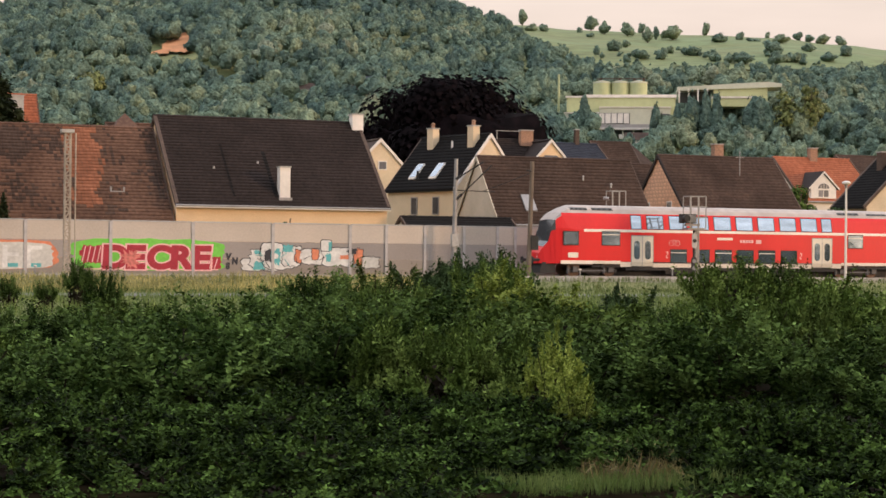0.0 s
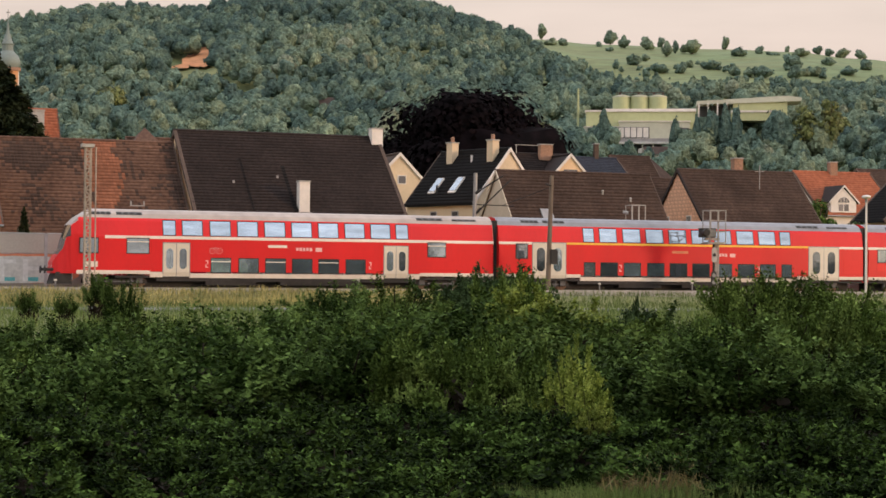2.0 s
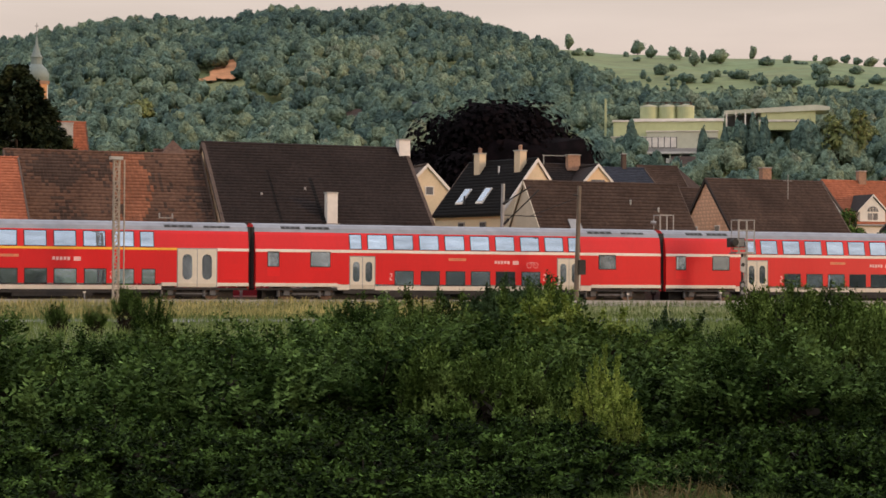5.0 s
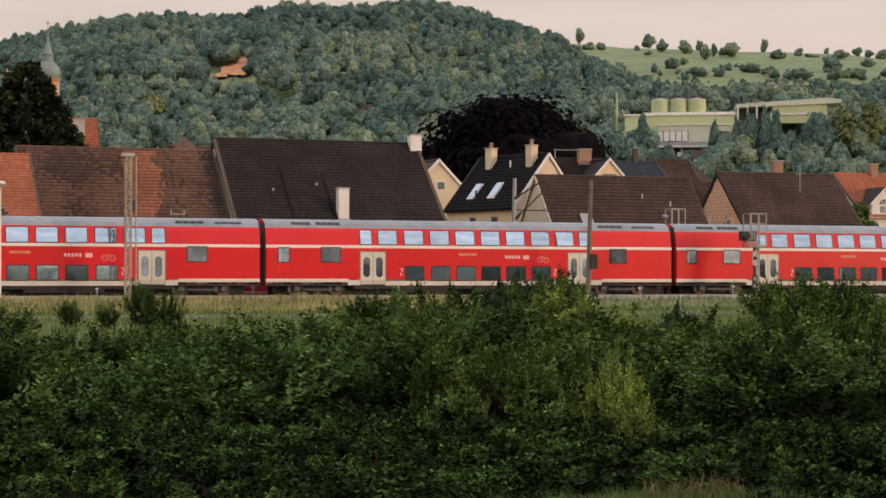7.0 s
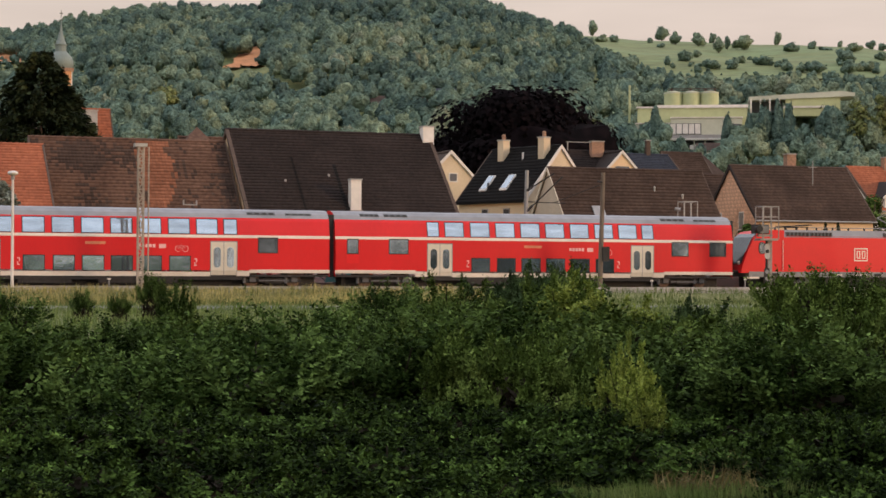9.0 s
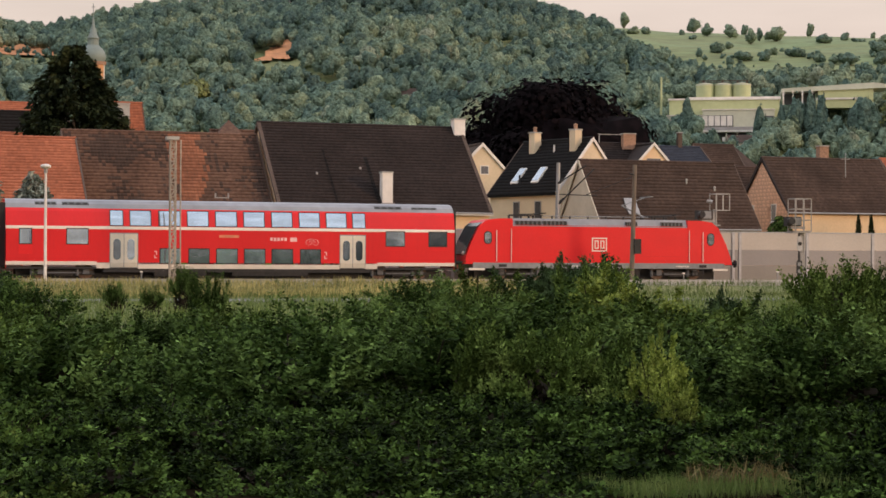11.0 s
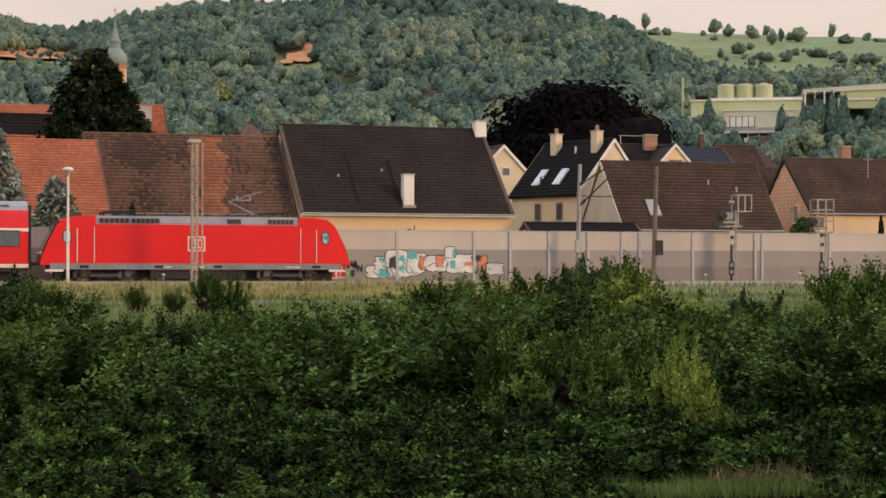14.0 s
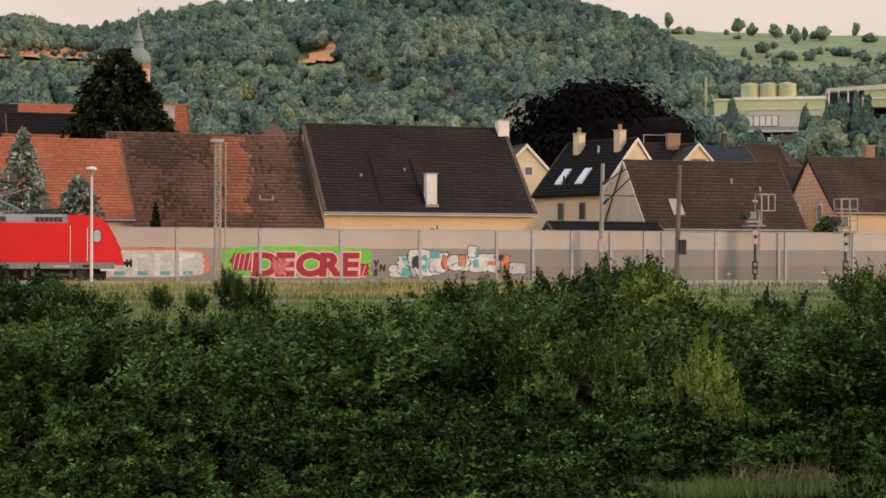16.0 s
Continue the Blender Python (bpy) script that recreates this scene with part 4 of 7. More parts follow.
def house(name, label, length, depth, eave, ridge, wall, tile, m, base=0.5, over=0.35, verge=TIMBER, seed=1, field=True, category="house", verge_w=0.12):
    """A gabled house in its own space: the front at y = 0, the ridge along x from 0 to length."""
    h = thing(name, label, category, m=m)
    half = depth / 2
    slope = (ridge - eave) / half
    body = [(0, base), (depth, base), (depth, eave), (half, ridge - 0.12), (0, eave)]
    part("wall", Mesh().prism(body[::-1], 0.15, length - 0.15), wall, h)
    part("plinth", Mesh().box(0.1, length - 0.1, -0.05, depth + 0.05, base - 0.4, base + 0.6), CONCRETE, h)
    fy, fz = -over, eave - over * slope
    for s, nm in ((1, "roof"), (-1, "roof")):
        y0, y1 = (fy, half) if s > 0 else (depth + over, half)
        part(nm, Mesh().prism([(y0, fz), (y1, ridge), (y1, ridge - 0.14), (y0, fz - 0.14)], 0, length), tile, h)
    if field:
        tiles("tile_cover", h, tile, 0, length, fy, fz, half, ridge, seed=seed)
    for x, board in ((-0.02, verge), (length - verge_w + 0.02, TIMBER)):
        part("verge_board", Mesh().prism([(fy, fz + 0.1), (half, ridge + 0.12), (depth + over, fz + 0.1), (depth + over, fz - 0.2), (half, ridge - 0.2), (fy, fz - 0.2)], x, x + verge_w), board, h)
    part("gutter", Mesh().tube((0, fy - 0.06, fz - 0.06), (length, fy - 0.06, fz - 0.06), 0.07), GUTTER, h)
    caps = Mesh()
    n = int(length / 0.4)
    for i in range(n):
        caps.tube((length * i / n, half, ridge + 0.02), (length * (i + 0.96) / n, half, ridge + 0.04), 0.12, 0.13, sides=6)
    part("ridge_tiles", caps, tile, h)
    return h


# large dark barn
barn = house("barn", "large barn with a steep dark tiled roof and cream walls", 15.5, 13.4, 5.75, 11.85, RENDER_YELLOW, TILE_DARK, pose(-7.85, 18.3, 0), over=0.4, seed=2, category="barn", verge_w=0.25)
part("fascia", Mesh().box(0.0, 15.5, -0.46, -0.4, 5.18, 5.36), TRIM_WHITE, barn)
chimney(barn, 7.5, 0.15, 0.75, 0.7, 5.4, 8.1, TRIM_WHITE, 0)
part("flashing", Mesh().box(7.4, 8.35, 0.0, 0.95, 5.5, 6.0), GUTTER, barn)
chimney(barn, 14.75, 6.0, 0.85, 0.8, 10.4, 12.45, TRIM_WHITE, 0)
tiles("roof_seam", barn, TILE_BLACK, 4.2, 4.35, 0.2, 5.98, 4.5, 9.9, width=0.15, seed=5)
tiles("roof_seam", barn, TILE_BLACK, 7.15, 7.4, 0.2, 5.98, 3.9, 9.35, width=0.15, seed=6)
for x, y in ((3.3, 2.4), (6.6, 2.9)):
    part("roof_hook", Mesh().box(x, x + 0.14, y, y + 0.1, 5.75 + y * 0.91, 6.0 + y * 0.91), GUTTER, barn)

# weathered brown barn beside it
old = house("barn", "old barn under a weathered patchy brown tiled roof", 13.9, 13.0, 4.45, 10.9, STONE, TILE_OLD, pose(-21.8, 18.2, 0), over=0.35, seed=3, field=False, category="barn")


def red_patch(x, v):
    x += 0.5 * noise.noise(Vector((x * 9.1, v * 47, 3)))
    return 7.4 + 0.5 * noise.noise(Vector((v * 6, 1, 0))) < x < 10.0 + 0.9 * noise.noise(Vector((v * 5, 4, 0))) - 1.0 * (1 - v) and 0.16 < v + 0.07 * noise.noise(Vector((x * 2, 0, 2)))


def lichen(x, v):
    return not red_patch(x, v) and noise.noise(Vector((x * 0.4, v * 3, 7))) + 0.75 * noise.noise(Vector((x * 8.3, v * 43, 5))) > 0.22 - 0.5 * max(0.0, 1.0 - x * 0.6)


args = (0, 13.9, -0.35, 4.1, 6.5, 10.9)
tiles("tile_cover", old, TILE_OLD, *args, seed=3, keep=lambda x, v: not red_patch(x, v) and not lichen(x, v))
tiles("red_tile_patch", old, TILE_PATCH, *args, seed=3, keep=red_patch)
tiles("mossy_tile_patch", old, TILE_BROWN, *args, seed=3, keep=lichen)
part("snow_hook", Mesh().box(9.9, 10.0, 1.7, 1.8, 6.2, 6.55).box(10.8, 10.9, 1.7, 1.8, 6.2, 6.55).box(9.9, 10.9, 1.68, 1.74, 6.2, 6.27), GUTTER, old)

# orange roofed house
orange = house("house", "low house with a bright orange pantile roof", 16.0, 14.2, 4.8, 9.98, RENDER_CREAM, TILE_ORANGE, pose(-37.4, 12.2, 0), over=0.3, seed=4)

# house with a steep gable and brown roof
gable = house("house", "beige gabled house with a steep brown tiled roof", 12.9, 8.3, 4.75, 9.5, RENDER_BEIGE, TILE_BROWN, pose(15.9, 18.0, 0), over=0.3, seed=5, verge=RENDER_BEIGE, verge_w=0.08)
sk = part("skylight", Mesh().prism([(0.45, 5.39), (1.5, 6.59), (1.45, 6.66), (0.4, 5.46)], 2.5, 3.4), GUTTER, gable, "roof window")
part("pane", Mesh().prism([(0.52, 5.53), (1.41, 6.54), (1.39, 6.57), (0.5, 5.56)], 2.57, 3.33), GLASS_LOW, sk)
for x, y in ((8.2, 2.7), (10.3, 2.2)):
    part("roof_vent", Mesh().tube((x, y, 4.75 + y * 1.14), (x, y, 5.05 + y * 1.14), 0.07).ball((x, y, 5.08 + y * 1.14), 0.09), CONCRETE, gable)
lean_to = house("shed", "low dark roofed shed beside the gabled house", 8.6, 3.0, 3.9, 4.75, RENDER_BEIGE, TILE_BLACK, pose(8.2, 16.0, 0), over=0.2, seed=9, category="shed")

# black roofed house whose ridge runs away from the track
black = house("house", "cream house with a black tiled roof, skylights and two chimneys", 8.1, 7.4, 7.46, 11.56, RENDER_CREAM, TILE_BLACK, pose(22.66, 28.33, 0, 0, 0, 111), over=0.25, seed=6, verge=TRIM_WHITE, verge_w=0.1)
black2 = tile_field(0, 8.1, 7.65, 7.46 - 0.28, 3.7, 11.56, seed=8)
part("tile_cover", fast_mesh("tile_cover", *black2, TILE_BLACK), TILE_BLACK, black)
for x in (2.9, 5.3):
    f = part("skylight", Mesh().prism([(6.9, 7.46 + 0.6), (5.8, 7.46 + 1.82), (5.85, 7.46 + 1.92), (6.95, 7.46 + 0.7)], x, x + 0.8), TRIM_WHITE, black, "roof window")
    part("pane", Mesh().prism([(6.82, 7.46 + 0.78), (5.88, 7.46 + 1.82), (5.92, 7.46 + 1.89), (6.86, 7.46 + 0.85)], x + 0.07, x + 0.73), GLASS_SKY, f)
chimney(black, 1.0, 4.0, 0.65, 0.7, 11.56 - 1.0, 11.56 + 0.65, RENDER_CREAM, 1)
chimney(black, 5.7, 4.0, 0.65, 0.7, 11.56 - 1.0, 11.56 + 0.65, RENDER_CREAM, 1)
part("vent_pipe", Mesh().tube((5.0, 6.9, 7.46 + 0.5), (5.0, 6.9, 7.46 + 1.3), 0.08), DARK, black)
part("vent_pipe", Mesh().tube((3.5, 4.6, 11.56 - 1.0), (3.5, 4.6, 11.56 - 0.4), 0.08), TRIM_WHITE, black)
for x in (1.9, 4.4):
    w = part("window", Mesh().box(x, x + 0.75, 7.38, 7.46, 7.46 - 2.2, 7.46 - 0.8), GUTTER, black)
    part("pane", Mesh().box(x + 0.08, x + 0.67, 7.46, 7.47, 7.46 - 2.12, 7.46 - 0.88), WIN_DARK, w)

# small cream gable behind the dark barn
small = house("house", "small cream gabled house with white verges", 9.0, 5.6, 9.3, 12.15, RENDER_CREAM, TILE_BROWN, pose(19.3, 45.0, 0, 0, 0, 90), over=0.35, seed=10, verge=TRIM_WHITE, base=0.6)
w = part("window", Mesh().box(-0.06 + 0.15, 0.16, 2.2, 3.0, 9.5, 10.3), TRIM_WHITE, small)
part("pane", Mesh().box(0.08, 0.09, 2.28, 2.92, 9.58, 10.22), WIN_DARK, w)

# sandstone gable
stone = house("house", "old sandstone gabled house with a dark brown roof", 10.6, 8.2, 6.1, 10.15, STONE, TILE_BROWN, pose(32.2, 20.0, 0), over=0.3, seed=11, verge=TILE_DARK)
rnd = random.Random(21)
stone_meshes = [Mesh().box(-0.03, 0.0, 0, w, 0, 0.27).make("stone", STONE) for w in (0.38, 0.5, 0.62)]
for k in range(19):
    z = 4.2 + 0.29 * k
    a = max(0.1, (z + 0.3 - 6.1) / (10.15 - 6.1) * 4.1 + 0.15) if z > 5.7 else 0.1
    y = a
    while y < 8.2 - a - 0.4:
        j = rnd.randrange(3)
        if not (5.0 < z < 6.6 and (1.6 < y < 2.6 or 5.2 < y < 6.3)):
            part("stone", stone_meshes[j], STONE, stone, m=pose(0.15 - rnd.random() * 0.012, y, z))
        y += (0.38, 0.5, 0.62)[j] + 0.02
house_window(stone, 0.15, 1.9, 5.1, 0.8, 1.4, "left")
house_window(stone, 0.15, 5.5, 5.1, 0.8, 1.4, "left")
chimney(stone, 5.3, 4.3, 0.8, 0.6, 9.6, 11.2, BRICK, 0)
part("aerial", Mesh().tube((6.6, 2.6, 8.4), (6.6, 2.6, 10.6), 0.035).box(6.2, 7.0, 2.58, 2.62, 10.1, 10.14), STEEL, stone)
part("eave_wall", Mesh().box(0.5, 10.4, -0.06, 0.0, 0.6, 5.6), RENDER_YELLOW, stone)
annex = house("house", "dark brown roofed annex between two gabled houses", 6.5, 7.0, 6.5, 9.9, RENDER_BEIGE, TILE_BROWN, pose(30.0, 29.5, 0), seed=12)

# houses further back
back = house("house", "dark brown roofed house seen over the gables", 6.4, 9.0, 9.2, 13.6, RENDER_CREAM, TILE_DARK, pose(33.6, 56.0, 0), seed=13, base=1.0)
chimney(back, 2.6, 3.6, 1.3, 0.6, 13.0, 14.5, BRICK, 0)
part("roof_rack", Mesh().box(0.0, 2.6, 3.8, 3.9, 14.4, 14.46).box(0.1, 0.16, 3.8, 3.9, 13.6, 14.4), STEEL, back)
cross_wing = house("house", "bright cream gable with a dark brown roof", 8.0, 6.2, 10.0, 13.35, RENDER_YELLOW, TILE_DARK, pose(40.6, 55.3, 0, 0, 0, 90), seed=26, base=1.0, over=0.3, verge=TRIM_WHITE)
part("pane", Mesh().box(0.08, 0.14, 2.4, 3.8, 10.9, 11.9), WIN_DARK, cross_wing)
blue = house("house", "house with a blue-black slate roof", 5.2, 8.0, 11.4, 13.95, RENDER_BEIGE, TILE_BLUE, pose(43.4, 64.0, 0), seed=14, base=1.0)
chimney(blue, 2.6, 3.8, 0.45, 0.45, 13.6, 15.4, TIMBER, 0)
far1 = house("house", "brown hipped roof house among trees", 5.2, 10.0, 11.0, 15.5, RENDER_BEIGE, TILE_BROWN, pose(56.0, 80.0, 0), seed=15, base=2.0)
part("hip", Mesh().add([(5.2, -0.35, 10.7), (5.2, 10.35, 10.7), (5.2, 5.0, 15.5), (8.4, -0.35, 10.7), (8.4, 10.35, 10.7)], [(0, 3, 2), (4, 1, 2), (3, 4, 2), (0, 1, 4, 3)]), TILE_BROWN, far1, "hipped roof end")
part("hip_wall", Mesh().box(5.0, 8.1, 0.1, 9.9, 1.0, 10.75), RENDER_BEIGE, far1)
low_gable = house("house", "small stone gable among the roofs", 6.0, 3.6, 10.4, 12.3, STONE, TILE_OLD, pose(58.6, 62.0, 0, 0, 0, 90), seed=27, base=1.0)
low_roofs = house("house", "long low red-brown roof below the wood", 8.0, 7.0, 11.6, 14.0, RENDER_BEIGE, TILE_OLD, pose(67.0, 80.0, 0), seed=28, base=1.0)
right_orange = house("house", "house with an orange-red roof and a white dormer", 8.9, 10.0, 8.0, 12.1, TRIM_WHITE, TILE_ORANGE, pose(59.3, 46.0, 0), seed=16, base=1.0)
dm = part("dormer", Mesh().prism([(1.1, 8.0), (3.9, 8.0), (3.9, 9.0), (2.5, 10.3), (1.1, 9.0)], -0.2, 3.0, "y"), TRIM_WHITE, right_orange, "white dormer with an arched window")
part("dormer_roof", Mesh().prism([(0.8, 8.85), (2.5, 10.45), (4.2, 8.85), (4.2, 9.0), (2.5, 10.62), (0.8, 9.0)], -0.3, 3.2, "y"), TILE_DARK, dm)
part("dormer_verge", Mesh().prism([(0.8, 8.8), (2.5, 10.42), (4.2, 8.8), (4.2, 8.98), (2.5, 10.6), (0.8, 8.98)], -0.36, -0.3, "y"), TRIM_WHITE, dm)
part("arched_pane", Mesh().prism([(2.5 + 0.62 * math.cos(math.pi * k / 10), 8.95 + 0.5 * math.sin(math.pi * k / 10)) for k in range(11)], -0.23, -0.2, "y"), WIN_DARK, dm)
for x in (1.95, 2.55):
    part("lower_pane", Mesh().box(x, x + 0.48, -0.23, -0.2, 8.15, 8.78), WIN_DARK, dm)
part("glazing_bar", Mesh().box(2.47, 2.53, -0.25, -0.23, 8.95, 9.43).box(2.16, 2.2, -0.25, -0.23, 8.95, 9.3).box(2.8, 2.84, -0.25, -0.23, 8.95, 9.3), TRIM_WHITE, dm)
chimney(right_orange, 4.1, 4.6, 0.8, 0.6, 11.5, 13.1, BRICK, 0)
right_dark = house("house", "cream gabled house with a black roof and dark verges", 5.0, 9.0, 6.8, 11.0, RENDER_CREAM, TILE_BLACK, pose(60.8, 24.0, 0, 0, 0, 90), seed=17, verge=TIMBER, verge_w=0.25)
part("tile_cover", fast_mesh("tile_cover", *tile_field(0, 5.0, 9.3, 6.5, 4.5, 11.0, seed=18), TILE_BLACK), TILE_BLACK, right_dark)
chimney(right_dark, 2.4, 5.4, 0.7, 0.6, 9.6, 11.2, TIMBER, 0)
right_back = house("house", "dark brown roof behind the orange roofed house", 8.5, 10.0, 9.6, 12.9, RENDER_BEIGE, TILE_BROWN, pose(70.5, 52.0, 0), seed=19, base=1.0)
chimney(right_back, 6.0, 4.0, 0.6, 0.6, 12.6, 13.9, CONCRETE, 0)
mansard = house("house", "tall house with a steep orange-red roof and grey chimney", 5.2, 9.0, 9.5, 15.7, RENDER_CREAM, TILE_ORANGE, pose(-16.3, 52.0, 0), seed=20, base=1.0)
chimney(mansard, 2.6, 1.9, 1.1, 0.8, 12.5, 15.4, CONCRETE, 0)
spire_roof = house("house", "house with a long low red roof ridge", 8.0, 8.0, 8.0, 12.6, RENDER_CREAM, TILE_OLD, pose(-7.6, 40.0, 0), seed=21, base=1.0)
part("turret_roof", Mesh().add([(0.2, 2.5, 12.0), (2.8, 2.5, 12.0), (2.8, 5.5, 12.0), (0.2, 5.5, 12.0), (1.6, 4.0, 13.5)], [(0, 1, 4), (1, 2, 4), (2, 3, 4), (3, 0, 4), (3, 2, 1, 0)]), TILE_OLD, spire_roof)
left_orange = house("house", "distant house with an orange roof", 6.0, 6.0, 13.6, 15.8, RENDER_CREAM, TILE_ORANGE, pose(-26.0, 58.0, 0), seed=22, base=1.0)
left_low = house("house", "lower house with a dark slate roof", 9.0, 8.0, 9.0, 14.3, RENDER_CREAM, TILE_BLACK, pose(-27.0, 48.0, 0), seed=23, base=1.0)
left_front = house("house", "low house with an orange-brown roof", 8.0, 8.0, 9.0, 12.8, RENDER_CREAM, TILE_ORANGE, pose(-27.5, 44.0, -0.6), seed=25, base=1.0)
left_dark = house("house", "dark roofed house behind the orange roofs", 10.0, 8.0, 10.0, 15.4, RENDER_CREAM, TILE_DARK, pose(-35.6, 53.0, 0), seed=24, base=1.0)

# church tower
COPPER = mat("slate_dome", (0.17, 0.2, 0.18), 0.6, grain=0.15, size=4)
TOWER = mat("tower_orange", (0.62, 0.3, 0.14), 0.9, grain=0.08, size=3, big=0.1)
church = thing("church_tower", "orange church tower with a grey onion dome and spire", "church", m=pose(16.6, 300.0, -2.0))
part("shaft", Mesh().box(-2.2, 2.2, -2.2, 2.2, 4, 47.0), TOWER, church)
part("cornice", Mesh().box(-2.5, 2.5, -2.5, 2.5, 46.9, 47.6), BRICK, church)
for x in (-2.2, 2.0):
    part("corner_strip", Mesh().box(x, x + 0.2, -2.26, -2.2, 30, 46.9), TRIM_WHITE, church)
part("belfry_window", pane_outline(-0.7, 0.7, 40.0, 44.5, -2.3, -2.15), WIN_DARK, church)
part("belfry_window", pane_outline(-0.6, 0.6, 33.0, 36.0, -2.3, -2.15), WIN_DARK, church)


def lathe(profile, sides=16):
    out = Mesh()
    n = len(profile)
    for i in range(sides):
        a = 2 * math.pi * i / sides
        out.v += [(r * math.cos(a), r * math.sin(a), z) for r, z in profile]
    for i in range(sides):
        j = (i + 1) % sides
        out.f += [(i * n + k, j * n + k, j * n + k + 1, i * n + k + 1) for k in range(n - 1)]
    return out


part("dome", lathe([(2.4, 47.6), (2.75, 48.4), (2.7, 49.2), (2.3, 50.2), (1.6, 50.9), (1.25, 51.3)], 20), COPPER, church, smooth=True)
part("lantern", lathe([(1.2, 51.2), (1.2, 52.6), (1.4, 52.7), (1.4, 52.9)], 12), COPPER, church)
part("spire", lathe([(1.25, 52.9), (0.7, 54.2), (0.35, 55.6), (0.12, 57.6), (0.04, 59.0)], 12), COPPER, church, smooth=True)
part("cross", Mesh().box(-0.07, 0.07, -0.07, 0.07, 58.8, 60.4).box(-0.4, 0.4, -0.07, 0.07, 59.6, 59.75), STEEL, church)


# ---- factory on the slope ----
def hillside(az, el):
    """Where the line of sight at a bearing and an elevation meets the hill."""
    for k in range(330, 1000, 2):
        p = spot(az, k)
        if EYE[2] + k * math.tan(radians(el)) < height(p.x, p.y):
            return k, p
    return 985, spot(az, 985)


FACT_GREEN = mat("factory_pale_green", (0.42, 0.44, 0.23), 0.7, grain=0.06, size=0.6, big=0.08, big_size=0.06)
FACT_GREY = mat("factory_grey", (0.5, 0.49, 0.38), 0.7, grain=0.06, size=0.6, big=0.1, big_size=0.06)
fr, fp = hillside(27.2, 3.85)
FK = fr / 784.0
factory = thing("factory", "pale green factory with silos on the hillside", "factory", m=pose(fp.x, fp.y, EYE[2], 0, 0, -27.2) @ Matrix.Diagonal((FK, FK, FK, 1)))


def fbox(name, x0, x1, z0, z1, y0, depth, material, label=""):
    return part(name, Mesh().box(x0, x1, y0, y0 + depth, z0, z1), material, factory, label)


fbox("main_hall", -25.9, 20.5, 55.0, 70.6, 6, 22, FACT_GREEN, "pale green hall")
fbox("roof_edge", -26.4, 21, 70.6, 71.3, 5.5, 23, TRIM_WHITE)
fbox("front_block", -26.5, -11.7, 56.8, 63.6, 1.0, 5, FACT_GREY, "pale grey wing")
fbox("block_edge", -26.9, -11.7, 63.6, 63.9, 0.6, 5.4, TRIM_WHITE)
fbox("front_block", -11.7, 18.3, 56.8, 65.8, 0, 6, FACT_GREY, "pale grey front block")
fbox("block_edge", -11.9, 18.6, 65.8, 66.2, -0.4, 6.4, TRIM_WHITE)
fbox("panel_band", -12.0, 1.2, 58.9, 63.5, -0.25, 0.25, VENT)
for k in range(5):
    fbox("panel", -11.8 + 2.6 * k, -9.6 + 2.6 * k, 59.1, 63.3, -0.5, 0.25, TRIM_WHITE)
fbox("side_louvre", 13.0, 18.0, 61.2, 63.2, -0.2, 0.2, VENT)
# dark box: the shade behind the open pillars is put into its colour
fbox("undercroft", -11, 17, 46.0, 56.8, 3, 3, VENT)
for k in range(7):
    fbox("pillar", -11 + 4.5 * k, -10.5 + 4.5 * k, 46.0, 56.8, -3.4, 0.5, FACT_GREY)
fbox("canopy", -11.5, 9.5, 56.2, 57.0, -4, 4.5, TRIM_WHITE, "white loading canopy")
fbox("canopy_front", -11.5, 9.5, 57.0, 58.7, -0.6, 0.6, GUTTER)
fbox("loading_wall", 2, 16, 48, 53.0, -3, 0.6, TRIM_WHITE)
fbox("stored_goods", 4, 8, 53.0, 54.4, -3.2, 0.8, TILE_PATCH)
fbox("stored_goods", -8, -5, 50.0, 53.4, -3.2, 0.8, RENDER_BEIGE)
fbox("truck_box", -3.5, 0.5, 50.0, 54.2, -3.4, 1.0, TRIM_WHITE)
fbox("roof_step", -17.5, 21.0, 71.3, 72.0, 7, 20, TRIM_WHITE)
for k in range(3):
    s = part("silo", Mesh().tube((-10.8 + 7.75 * k, 12, 68), (-10.8 + 7.75 * k, 12, 77.8), 3.86, sides=24), FACT_GREEN, factory)
    part("silo_top", Mesh().tube((-10.8 + 7.75 * k, 12, 77.8), (-10.8 + 7.75 * k, 12, 78.5), 3.86, 0.9, sides=24), FACT_GREY, s)
for k in range(3):
    part("silo_band", Mesh().tube((-10.8 + 7.75 * k, 12, 77.2), (-10.8 + 7.75 * k, 12, 77.6), 3.95, sides=24), FACT_GREY, factory)
part("railing", Mesh().box(-13, 7, 9.0, 9.2, 79.0, 79.3).box(-13, 7, 9.0, 9.2, 78.3, 78.5), TIMBER, factory)
for x in (-12, -4, 2.5, 6.5):
    part("roof_unit", Mesh().box(x, x + 1.0, 11, 12, 77.2, 79.4), TIMBER, factory)
part("long_roof", Mesh().prism([(21.5, 75.9), (60, 78.2), (66, 77.4), (66, 75.9), (21.5, 74.4)], 14, 34, "y"), FACT_GREY, factory, "long pale shed roof")
part("long_hall", Mesh().box(37, 60, 15, 32, 68, 76), FACT_GREEN, factory)
# dark wall stands in for the shade below the open shed roof
part("shed_shadow_wall", Mesh().box(22.5, 36, 24, 25, 70, 75), VENT, factory)
for k in range(4):
    part("hall_pillar", Mesh().box(22 + 4 * k, 22.6 + 4 * k, 13.6, 14.2, 69, 75), TRIM_WHITE, factory)
part("terrace", Mesh().box(36, 54, 8, 14, 67, 70.5), FACT_GREEN, factory)
part("terrace_edge", Mesh().box(36, 55, 7.6, 14, 70.5, 71.3), TRIM_WHITE, factory)
